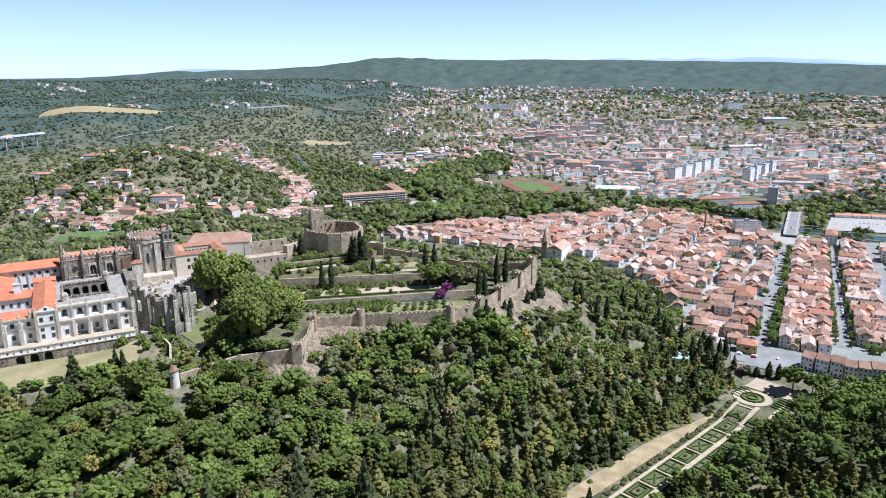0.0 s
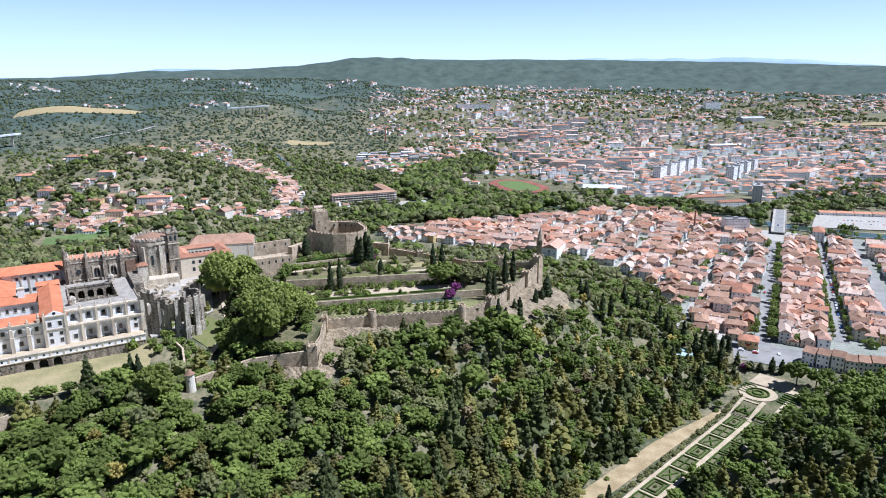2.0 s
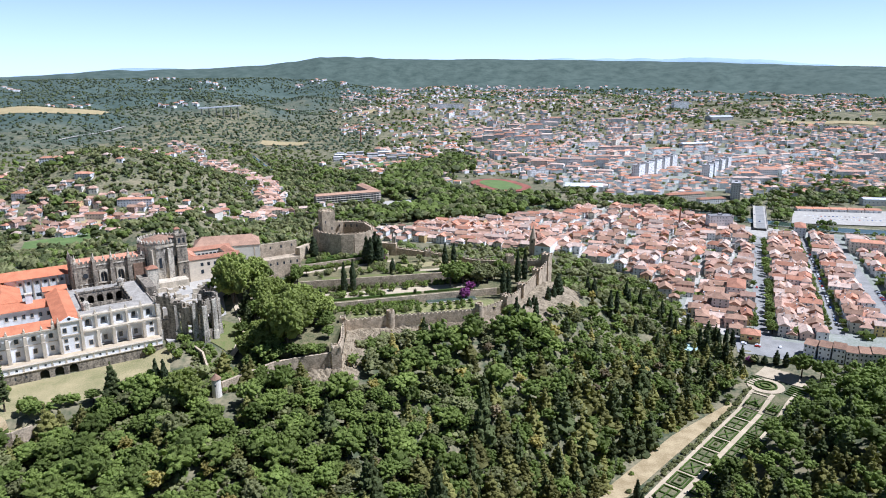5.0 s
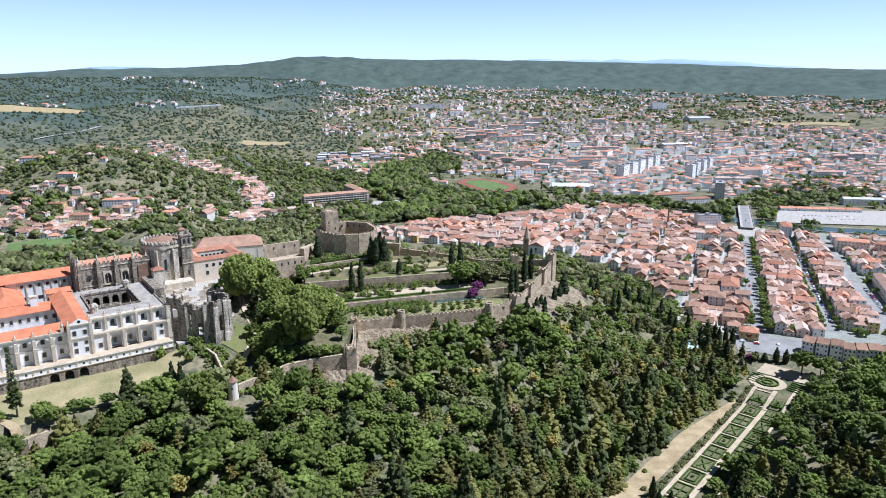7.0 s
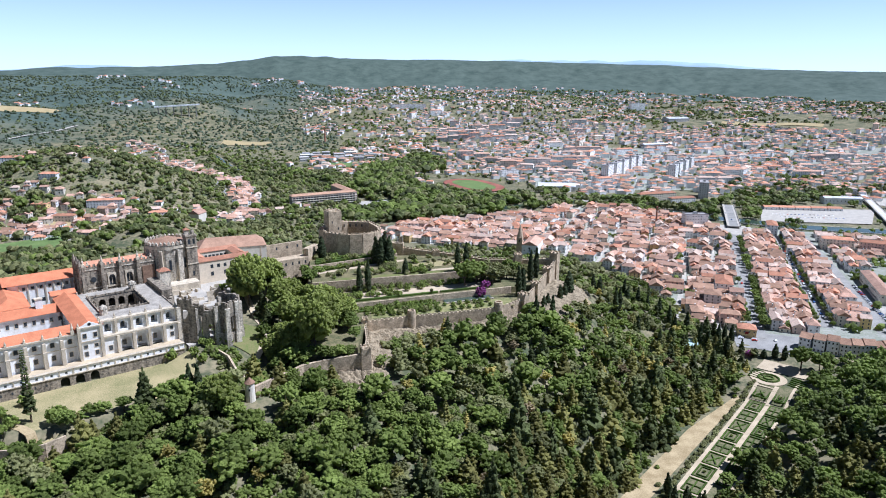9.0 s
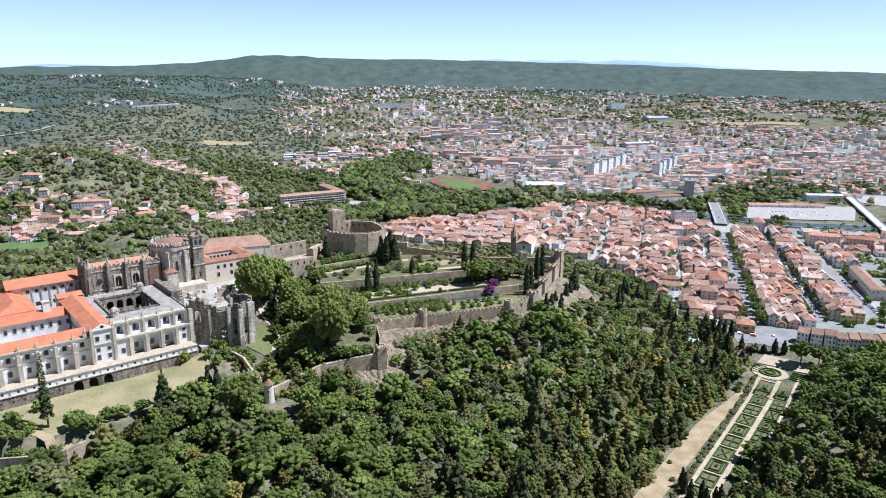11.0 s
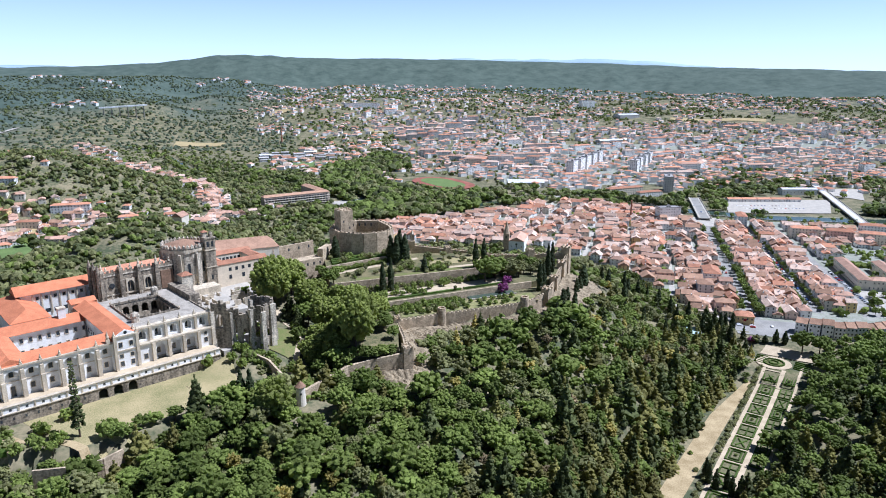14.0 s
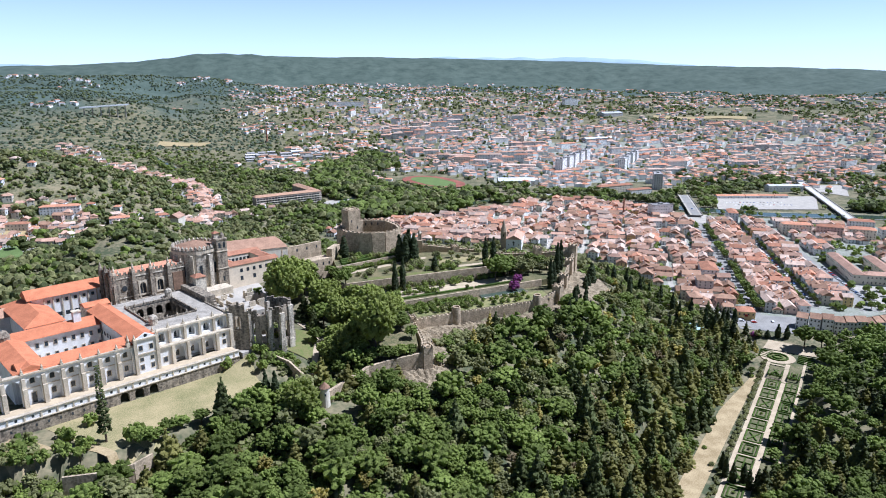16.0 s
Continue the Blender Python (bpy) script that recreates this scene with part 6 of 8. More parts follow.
for a, b in ((-88, -30), (-28, 6)):
    hedge(a, 420.5 + 0.2 * (a + 50), b, 420.5 + 0.2 * (b + 50), 1.4, 1.3, 67.0)
    if a < -40:
        hedge(a, 411.5 + 0.2 * (a + 50), b, 411.5 + 0.2 * (b + 50), 1.2, 1.1, 63.0)
for k in range(4):
    hedge(-108, 464 + k * 4.4, -56, 464 + k * 4.4 + 21.8, 1.6, 1.7, 72.8 if k == 0 else 76.5)
orng = random.Random(77)
for i in range(18):
    for j in range(4):
        x = -76 + i * 4.8 + orng.uniform(-1, 1)
        y = 398 + j * 3.9 + 0.15 * (x + 50) + orng.uniform(-1, 1)
        if y < 394 + 0.13 * (x + 55) + 3 or x > 4 or x > -28 and j % 2:
            continue
        plant("bush", x, y, orng.uniform(0.75, 1.1), 1.2, 63.0, "orange_tree", "small round orange tree in the walled garden", "orange trees of the garden")
for i in range(16):
    x = -90 + i * 6.2 + orng.uniform(-2, 2)
    plant("bush", x, 436.5 + 0.15 * (x + 50), orng.uniform(0.8, 1.15), 1.25, 67.0, "orange_tree", "small round orange tree along the gravel path", "orange trees of the garden")
for x in (-80, -72, -64, -60, -49, -39, -27, -16):
    plant("bush", x, 423 + 0.33 * (x + 72), orng.uniform(1.1, 1.4), 1.3, ward_height(x, 423 + 0.33 * (x + 72)), "orange_tree", "round orange tree on the sandy path", "orange trees of the garden")
for i in range(70):
    x, y = orng.uniform(-98, -36), orng.uniform(397, 424)
    if not inside(x, y, WARD) or 414 < y - 0.2 * (x + 50) < 418 or x > -50 and y > 408:
        continue
    plant(orng.choice(("bush", "bush", "grey_bush")), x, y, orng.uniform(0.8, 1.5), 1.2, ward_height(x, y), group="shrubs of the castle ward")
for i in range(64):
    x, y = orng.uniform(-108, -50), orng.uniform(452, 492)
    if inside(x, y, ALC) or abs(y - 459 - 0.42 * (x + 107)) < 3.5 or not inside(x, y, WARD):
        continue
    plant(orng.choice(("bush", "grey_bush", "grey_bush")), x, y, orng.uniform(0.8, 1.7), 1.1, ward_height(x, y))
for x, y, s in ((-56, 482, 1.5), (-2, 424, 1.7), (2, 428, 1.5)):
    plant("blossom", x, y, s, 1.25, ward_height(x, y))
for x, y, top in ((-79.7, 430, 88.2), (-74, 433, 89.5), (-60, 478, 97), (-63, 474, 94), (-57, 474, 95), (-66, 480, 93), (-12.3, 452, 94), (-6.2, 453, 93.5), (36, 440, 90.4), (42.6, 449, 89.3), (23.1, 422, 84.4), (27, 426, 82), (-48, 452, 84), (-92, 400, 80), (-104, 486, 93)):
    z = ward_height(x, y)
    s = 1.35 if x > -50 or y < 440 else 2.1
    plant("cypress", x, y, s, (top - z) / 15 / s, z, group="cypresses of the castle")
for x, y, top in ((21.1, 389, 66.2), (26.1, 391, 66.4), (56.7, 437, 65), (66.1, 447, 66), (62, 443, 62), (40, 420, 60), (44, 424, 59)):
    z = ground(x, y)
    s = 1.35 if x != 66.1 else 2.3
    plant("cypress", x, y, s, max(0.5, (top - z) / 15 / s), z, group="cypresses below the wall")
for x, y, s, tall, kind in ((-106, 353, 1.7, 1.12, "plane"), (-114, 368, 1.4, 1.05, "plane"), (-100, 374, 1.3, 1.0, "plane"), (-120, 386, 1.35, 1.0, "plane"), (-110, 384, 1.2, 1.0, "plane"), (-124, 372, 1.0, 0.95, "plane"), (-147, 418, 1.8, 1.15, "plane"), (-152, 424, 1.2, 1.0, "plane"), (-88, 374, 0.9, 0.9, "green"), (-132, 404, 1.1, 1.0, "green"), (-118, 352, 1.1, 0.9, "green"), (-100, 390, 1.4, 1.05, "plane"), (-110, 402, 1.3, 1.0, "plane"), (-90, 386, 1.15, 1.0, "plane"), (-118, 360, 1.45, 1.05, "plane"), (-103, 365, 1.55, 1.05, "plane"), (-96, 404, 0.9, 0.9, "plane"), (-120, 432, 1.0, 0.9, "green"), (-116, 446, 0.9, 0.9, "olive"), (-122, 415, 1.2, 1.0, "plane"), (-130, 440, 0.9, 0.9, "green"), (8, 455, 1.1, 0.95, "olive"), (18, 462, 1.0, 0.9, "olive"), (30, 458, 1.0, 0.9, "green"), (12, 470, 1.0, 0.9, "olive"), (-6, 470, 0.7, 0.9, "olive"), (28, 470, 0.9, 0.9, "green"), (44, 466, 0.7, 0.9, "olive"), (-138, 408, 1.3, 1.0, "dark"), (-128, 398, 1.3, 1.0, "green"), (-134, 392, 1.0, 1.0, "dark"), (-149, 306, 1.35, 1.0, "plane"), (-156, 304, 1.2, 1.0, "green"), (-10, 437, 1.6, 0.95, "bright"), (-1, 442, 1.7, 0.9, "bright"), (9, 438, 1.5, 0.9, "olive"), (16, 443, 1.1, 0.9, "olive"), (22, 450, 1.0, 0.9, "olive"), (-4, 448, 0.9, 1.0, "olive"),
                           (-119, 499, 2.0, 1.05, "green"), (-128, 455, 1.0, 0.9, "plane"), (-122, 440, 1.1, 0.9, "plane"), (-118, 425, 1.2, 0.95, "plane"), (-136, 430, 1.4, 1.0, "plane"), (-126, 410, 1.4, 1.0, "plane"), (-112, 412, 1.2, 0.95, "plane"), (-104, 395, 1.3, 1.0, "plane"), (-135, 375, 0.9, 0.9, "green"), (-128, 360, 1.1, 0.95, "plane"), (-85, 362, 0.8, 0.9, "green"), (-87, 380, 1.0, 0.9, "green"), (-138, 346, 0.9, 0.9, "bright"), (-125, 345, 1.0, 0.9, "green"), (-110, 436, 1.0, 0.9, "green"), (-106, 452, 0.9, 0.8, "green"), (-108, 424, 1.0, 0.9, "olive"), (-40, 478, 0.8, 0.9, "olive"), (-28, 480, 0.7, 0.9, "olive"), (-30, 512, 1.0, 0.9, "green"), (-15, 508, 0.9, 0.9, "olive"), (0, 500, 0.9, 0.8, "green"), (-95, 384, 1.1, 1.0, "green"), (-88, 396, 0.8, 1.0, "green"), (-108, 400, 1.0, 0.9, "bright"), (-98, 415, 0.9, 0.8, "green"), (-116, 420, 1.1, 0.9, "green")):
    plant(kind, x, y, s, tall * (1.1 if kind == "plane" else 1.0), ground(x, y), label="")
for x, y, sz in ((4, 447, 1.25), (12, 450, 1.35), (20, 455, 1.3), (29, 461, 1.2), (37, 462, 1.0), (1, 457, 1.1), (26, 447, 1.1), (34, 453, 1.1), (17, 464, 1.1), (10, 440, 1.2)):
    plant("olive", x, y, sz, 0.8, 66.0, group="olive trees inside the east wall")
for x, y, sz in ((-118, 347, 0.9), (-110, 348, 0.8), (-102, 348, 0.9), (-94, 349, 0.8), (-88, 350, 0.75), (-112, 345, 0.6), (-97, 347, 0.7), (-113, 458, 0.9), (-115, 466, 0.8), (-113, 450, 0.9), (-116, 472, 0.7)):
    plant(orng.choice(("green", "bright")), x, y, sz, 0.95, 57.5 if y < 400 else 69)
for i in range(34):
    x = -106 + i * 3.2 + orng.uniform(-1, 1)
    plant(orng.choice(("bush", "grey_bush")), x, 441.6 + 0.135 * (x + 50) - orng.uniform(0, 1), orng.uniform(0.7, 1.25), 1.3, 67.0 if x > -92 else 66.5, group="shrubs at the garden walls")
    x = -88 + i * 2.9
    if x < -30:
        plant("bush", x, 413.6 + 0.2 * (x + 50), orng.uniform(0.6, 1.0), 1.2, 63.0, group="shrubs at the garden walls")
for i in range(20):
    x = -108 + i * 2.9
    plant(orng.choice(("bush", "grey_bush")), x, 464.4 + 0.42 * (x + 107), orng.uniform(0.7, 1.2), 1.2, 72.8, group="shrubs at the garden walls")
for i in range(190):
    x, y = orng.uniform(-96, 62), orng.uniform(398, 486)
    z = ward_height(x, y)
    f = y - 0.17 * (x + 50)
    if not inside(x, y, WARD) or 422 < f < 437 or 412 < y - 0.2 * (x + 50) < 419 or 441 < y - 0.135 * (x + 50) < 447 or abs(y - 459 - 0.42 * (x + 107)) < 4 or f < 414:
        continue
    kind = orng.choice(("bush", "grey_bush", "bush", "grey_bush", "olive"))
    plant(kind, x, y, orng.uniform(0.3, 0.5) if kind == "olive" else orng.uniform(0.6, 1.6), 1.1, z, group="shrubs of the castle ward")
# bare rock below the walls
def skirt(name, pts, label, mat=None, lift=0.35, bank=0.0):
    """Bare ground from a wall's foot outwards. pts: x, y and how far it runs down in x and y."""
    bm = bmesh.new()
    prev = None
    line = []
    rows = [i / 14 for i in range(15)]
    for a, b in zip(pts, pts[1:]):
        line += [tuple(a[k] + (b[k] - a[k]) * i / 18 for k in range(4)) for i in range(18)]
    for x, y, dx, dy in line + [pts[-1]]:
        w = 1 + 0.35 * noise.noise(Vector((x / 7, y / 7, 1)))
        cur = []
        for f in rows:
            px, py = x + dx * f * w, y + dy * f * w
            crag = abs(noise.noise(Vector((px / 3.2, py / 3.2, 4)))) * 2.2 + noise.noise(Vector((px / 1.1, py / 1.1, 8))) * 0.6
            cur.append(bm.verts.new((px, py, ground(px, py) + lift + bank * (1 - f) ** 1.3 + (crag - 0.5) * min(1, 4 * (1 - f)))))
        if prev:
            for j in range(14):
                bm.faces.new((prev[j], prev[j + 1], cur[j + 1], cur[j]))
        prev = cur
    return sheet(name, bm, mat or M_ROCK, label=label, category="rock", kind="structure")


skirt("rock_slope_1", [(-94, 345, -3, -8), (-85, 345, -2, -12), (-78, 345, 9, -11), (-76, 388, 11, -11), (-62, 390, 4, -11), (-48, 391, 3, -8), (-30, 394, 1, -3.5), (4, 398, 2, -4), (24, 409, 10, -8)], "bare rock under the castle wall", bank=3.0)
skirt("rock_slope_2", [(24, 409, 16, -11), (38, 430, 20, -11), (54, 455, 24, -10), (68, 470, 22, -4), (70, 478, 16, 10)], "bare dry rock slope under the east tower", bank=6.0)
skirt("clearing", [(70, 440, 12, 5), (80, 434, 14, 8)], "dry sandy clearing on the slope", M_SOIL, 0.5)

# ---- the formal garden in the valley ----
def gp(s, w):
    v = GARDEN_A + GARDEN_D * s + GARDEN_N * w
    return v.x, v.y


draped("garden_walk_1", [gp(4, -8.4), gp(230, -8.4)], 2.2, M_GRAVEL, "pale straight gravel walk between hedges", 0.3, 6, "path")
draped("garden_walk_2", [gp(12, 4.1), gp(230, 4.1)], 2.8, M_GRAVEL, "pale straight middle walk between hedges", 0.3, 6, "path")
draped("garden_walk_3", [gp(0, 14.6), gp(150, 14.6)], 1.8, M_GRAVEL, "narrow gravel walk along the wood", 0.3, 6, "path")
draped("garden_bed_floor", [gp(8, 2.4), gp(228, 2.4)], 22, material("garden_bed_soil", (0.21, 0.18, 0.10), (0.10, 0.11, 0.045), stain=5, spread=0), "brown soil of the hedge beds", 0.2, 6, "ground")
for i, poly in enumerate(([gp(34, -16.5), gp(34, -12.5), gp(100, -14.5), gp(100, -26)], [gp(100, -26), gp(100, -14.5), gp(235, -16.8), gp(235, -29)])):
    patch("bare_strip_%d" % (i + 1), poly, M_SOIL, "bare sandy strip beside the garden", 0.35, 14, "ground")


def parterre(s, w0, w1, style):
    """A bed: hedges on its four sides and a figure of low hedges inside."""
    zc = ground(*gp(s + 7, (w0 + w1) / 2)) + 0.2
    group = "box hedges of the formal garden"
    mid, e0, e1 = (w0 + w1) / 2, s + 0.8, s + 14.4
    for w in (w0, w1):
        hedge(*gp(e0, w), *gp(e1, w), 0.8, 0.8, zc, group=group)
    for e in (e0, e1):
        hedge(*gp(e, w0), *gp(e, w1), 0.8, 0.8, zc, group=group)
    a, b = w0 + 1.8, w1 - 1.8
    if style == 0:
        hedge(*gp(s + 3, a), *gp(s + 12, b), 0.7, 0.7, zc, group=group)
        hedge(*gp(s + 3, b), *gp(s + 12, a), 0.7, 0.7, zc, group=group)
    elif style == 1:
        for w in (a, b):
            hedge(*gp(s + 3, w), *gp(s + 12, w), 0.7, 0.7, zc, group=group)
        for e in (3, 12):
            hedge(*gp(s + e, a), *gp(s + e, b), 0.7, 0.7, zc, group=group)
        plant("bush", *gp(s + 7.5, mid), 0.55, 1.0, zc, group="clipped bushes of the formal garden")
    else:
        hedge(*gp(s + 7.6, w0 + 0.6), *gp(s + 7.6, w1 - 0.6), 0.7, 0.7, zc, group=group)
        hedge(*gp(s + 2.4, mid), *gp(s + 12.8, mid), 0.7, 0.7, zc, group=group)


for k in range(13):
    s = 18 + k * 16.5
    draped("garden_cross_walk_%d" % (k + 1), [gp(s - 1, -7.3), gp(s - 1, 2.7)], 1.6, M_GRAVEL, "pale gravel cross walk", 0.42, 4, "path")
    parterre(s, -6.6, 2.0, k % 3)
    if k < 8:
        parterre(s, 6.2, 13.2, (k + 1) % 3)
for q, w in ((172, -11.5), (177, -8.8), (181, -4.5), (178, 0.5), (183, 3.8), (180, 7.5)):
    plant("cypress", *gp(q, w), 1.15, 0.72, group="cypresses in the formal garden")
for k in range(30):
    s = 12 + k * 7
    for j in range(3):
        x, y = gp(s + 2.3 * j + orng.uniform(-1, 1), orng.uniform(-12.6, -10.4))
        plant("grey_bush", x, y, orng.uniform(0.55, 1.05), 0.85, group="bushes along the garden")
    for _ in range(orng.choice((0, 0, 1))):
        x, y = gp(s + orng.uniform(-4, 4), orng.choice((-27, -25, -17)) + orng.uniform(-3, 2))
        plant(orng.choice(("grey_bush", "bush")), x, y, orng.uniform(0.7, 1.1), 1.0, group="bushes along the garden")
# the round bed and the gravel before the square
def disc(name, cx, cy, r, z, mat, label, category, hole=0.0, n=32):
    bm = bmesh.new()
    o = [bm.verts.new((cx + r * math.cos(6.2832 * i / n), cy + r * math.sin(6.2832 * i / n), z)) for i in range(n)]
    if hole:
        c = [bm.verts.new((cx + hole * math.cos(6.2832 * i / n), cy + hole * math.sin(6.2832 * i / n), z)) for i in range(n)]
        for i in range(n):
            j = (i + 1) % n
            bm.faces.new((o[i], o[j], c[j], c[i]))
    else:
        bm.faces.new(o)
    return sheet(name, bm, mat, label=label, category=category, kind="structure")


gx, gy = gp(2, -4.0)
zr = ground(gx, gy) + 0.6
disc("round_walk", gx, gy, 12, zr, M_GRAVEL, "round pale gravel walk", "path", 7.5)
disc("round_bed", gx, gy, 7.5, zr - 0.02, M_GRASS, "round green bed of the garden", "grass")
for r, n in ((6.8, 14), (3.2, 8)):
    for i in range(n):
        a, b = 6.2832 * i / n, 6.2832 * (i + 1) / n
        hedge(gx + r * math.cos(a), gy + r * math.sin(a), gx + r * math.cos(b), gy + r * math.sin(b), 1.0, 0.9, zr, group="hedges of the round bed")
patch("forecourt", [gp(-12, -16), gp(-12, 20), gp(-26, 26), gp(-26, -14)], M_GRAVEL, "pale gravel forecourt of the garden", 0.5, 4, "path")
for w0, w1 in ((-17, -8), (9, 20)):
    for k in range(5):
        hedge(*gp(-9 + k * 3.4, w0), *gp(-9 + k * 3.4 + 2.4, w1), 0.9, 0.9, group="hedges of the round bed")
# lawns and gardens below the convent
patch("lawn", [cv(-8, -4.3), cv(86, -4.3), cv(74, -50), cv(4, -45)], M_LAWN, "sunburnt lawn under the convent terrace", 0.12, 6, "lawn")
patch("chapter_lawn", [(-160, 372), (-138, 360), (-134, 386), (-150, 398)], M_GRASS, "green lawn beside the ruined chapter house", 0.5, 6, "lawn")
draped("ward_lane", [(-136, 322), (-141, 345), (-134, 372), (-138, 396), (-150, 428), (-150, 450)], 3.6, M_GRAVEL, "pale gravel lane up to the convent", 0.35, 3, "path")
draped("upper_yard", [(-172, 402), (-158, 432), (-150, 440)], 16, M_PAVE, "pale paved yard by the round church", 0.5, 8, "paving")
for a, b in (((-160, 360), (-146, 346)), ((-152, 338), (-142, 330)), ((-176, 317), (-162, 329))):
    hedge(*a, *b, 2.0, 1.6, group="hedges by the lawn")
curtain("lawn_wall", [(-163, 366, 63.5), (-150, 350, 62.5), (-143, 332, 61)], "low stone wall round the lawn", 1.0, 5, False)
for x, y, s, kind in ((-148, 381, 1.9, "bush"), (-158, 370, 1.6, "grey_bush"), (-155, 374, 1.4, "grey_bush"), (-162, 365, 1.5, "bush"), (-152, 368, 1.3, "bush"), (-136, 392, 1.5, "bush"), (-133, 384, 1.4, "bush"), (-136, 374, 1.3, "bush"), (-166, 368, 1.5, "bush"), (-154, 384, 1.6, "bush"), (-146, 356, 1.2, "bush"), (-143, 340, 1.0, "grey_bush"), (-152, 352, 1.2, "bush"), (-138, 335, 1.1, "bush")):
    plant(kind, x, y, s, 1.2)
hedge(-264, 321, -250, 291, 2.2, 1.8, group="hedges by the lawn")
curtain("garden_wall", [(-236, 277, 57.9), (-223, 276, 58.2), (-212, 279, 58.2), (-206, 285, 58.2)], "low curved stone garden wall", 0.9, 4, False)
draped("garden_track", [(-214, 284), (-219, 287), (-226, 294), (-232, 298)], 4, M_SOIL, "dry sandy path among garden shrubs", 0.25, 3, "path")
patch("dry_plot_1", [(-262, 316), (-244, 300), (-250, 284), (-268, 300)], M_SOIL, "dry brown garden plot beside the convent", 0.2, 4, "plot")
patch("dry_plot_2", [(-268, 330), (-264, 324), (-282, 296), (-296, 306)], M_SOIL, "dry brown garden plot beside the convent", 0.2, 4, "plot")
for x, y, sz in ((-268, 322, 1.3), (-258, 286, 2.0), (-248, 282, 1.6), (-240, 276, 2.2), (-262, 292, 1.0), (-274, 300, 1.2), (-280, 290, 1.6)):
    plant("grey_bush", x, y, sz, 1.4, group="shrubs of the lower garden")
# single trees of the lawn
z = ground(-225, 300)
plant("island_pine", -225, 300, 1.0, 1.0, z - 0.3, "conifer", "very tall narrow island pine on the lawn")
plant("dark", -180, 307, 1.35, 1.15, 57.4, "conifer", "dense dark conical tree at the lawn's edge")
plant("green", -189, 306, 0.75, 0.85, 57.4)
for x, y in ((-162, 313), (-158, 312)):
    plant("cypress", x, y, 1.3, 0.8, 60, group="cypresses of the lawn")
for x, y, s in ((-214, 297, 2.5), (-234, 317, 1.7), (-240, 305, 1.7), (-243, 309, 1.4), (-222, 286, 1.5), (-226, 290, 1.4), (-219, 290, 1.1), (-230, 286, 1.6), (-233, 291, 1.3), (-181, 359, 2.2), (-228, 281, 1.5), (-208, 290, 1.5), (-236, 283, 1.8), (-168, 356, 1.5), (-163, 350, 1.6)):
    plant("bush", x, y, s, 1.3, ground(x, y))
for i in range(26):
    x, y = orng.uniform(-256, -204), orng.uniform(264, 292)
    if y > 290 - (x + 204) * 0.05 - 6 and x > -216:
        continue
    plant(orng.choice(("green", "bright", "olive")), x, y, orng.uniform(0.45, 0.85), 0.9, group="trees below the lawn")
for x, y, sz in ((-231, 296, 1.6), (-234, 300, 1.3), (-238, 293, 1.7), (-242, 298, 1.4), (-236, 288, 1.5), (-229, 288, 1.3), (-246, 291, 1.6), (-244, 284, 1.8), (-250, 280, 2.0), (-255, 287, 1.5)):
    plant("bush", x, y, sz, 1.3, group="shrubs of the lower garden")
for x, y, sz in ((-262, 300, 1.3), (-256, 276, 2.2), (-264, 284, 1.9), (-272, 290, 1.7)):
    plant("grey_bush", x, y, sz, 1.5, group="shrubs of the lower garden")
CYPRESSES = ((97, 479), (101, 476), (148, 535), (148, 528), (158, 529), (166, 527), (173, 501), (173, 491), (181, 487), (195, 464), (204, 470), (206, 464), (194, 450), (26, 392), (31, 394), (42, 408), (174, 521), (184, 471), (185, 461), (124, 490), (112, 470), (136, 480), (150, 470))
for x, y in CYPRESSES:
    plant("cypress", x, y, orng.uniform(1.2, 1.6), orng.uniform(0.7, 0.95), group="cypresses of the wooded slope")
# trees and bushes of the streets and the square
for k in range(30):
    x, y = tp(20 + k * 11 + orng.uniform(-2, 2), 6.5 + orng.uniform(-1, 1))
    if k not in (14, 15, 22, 27):
        plant(orng.choice(("green", "bright")), x, y, orng.uniform(0.8, 1.12), 0.95, group="street trees")
for p in (28, 40, 52, 66, 150, 230, 242, 340, 352, 365):
    plant("green", *tp(p, -6.5), orng.uniform(0.7, 1.0), 0.95, group="street trees")
for k in range(36):
    for q in (50.2, 61.6):
        p = 45 + k * 9.6
        plant(orng.choice(("green", "bright", "olive")), *tp(p, q - 0.012 * p), orng.uniform(0.5, 0.72), 0.95, group="street trees")
plant("green", 233, 418, 1.7, 1.05, label="broad dark green tree by the square")
plant("green", 243, 412, 1.3, 1.0)
for x, y, tall in ((226, 438, 0.5), (231, 434, 0.5), (219, 441, 0.3), (214, 444, 0.3)):
    plant("cypress", x, y, 1.5, tall)
plant("blossom", 210, 446, 1.3, 1.0)


# ---- convent ----
M_LIME = material("lime_washed_wall", (0.89, 0.88, 0.85), (0.68, 0.655, 0.60), grain=0.5, stain=4, mottled=0.7, spread=0.05, bump=0.15, streaks=0.25)
M_TRIM = material("pale_dressed_stone", (0.68, 0.585, 0.43), (0.36, 0.305, 0.225), grain=0.4, stain=2.5, mottled=0.6, spread=0.12, bump=0.3, streaks=0.4)
M_NEWTILE = material("bright_orange_tiles", (0.62, 0.235, 0.115), (0.46, 0.165, 0.08), grain=0.5, stain=5, mottled=0.5, spread=0.06, bump=0.5)
M_SLAB = material("grey_roof_paving", (0.44, 0.395, 0.325), (0.26, 0.235, 0.195), grain=0.6, stain=4, mottled=0.5, spread=0)
CM = pose(C0.x, C0.y, 0, 0, 0, 29)


def site(name, label, category):
    return holder(name, CM, label, category)


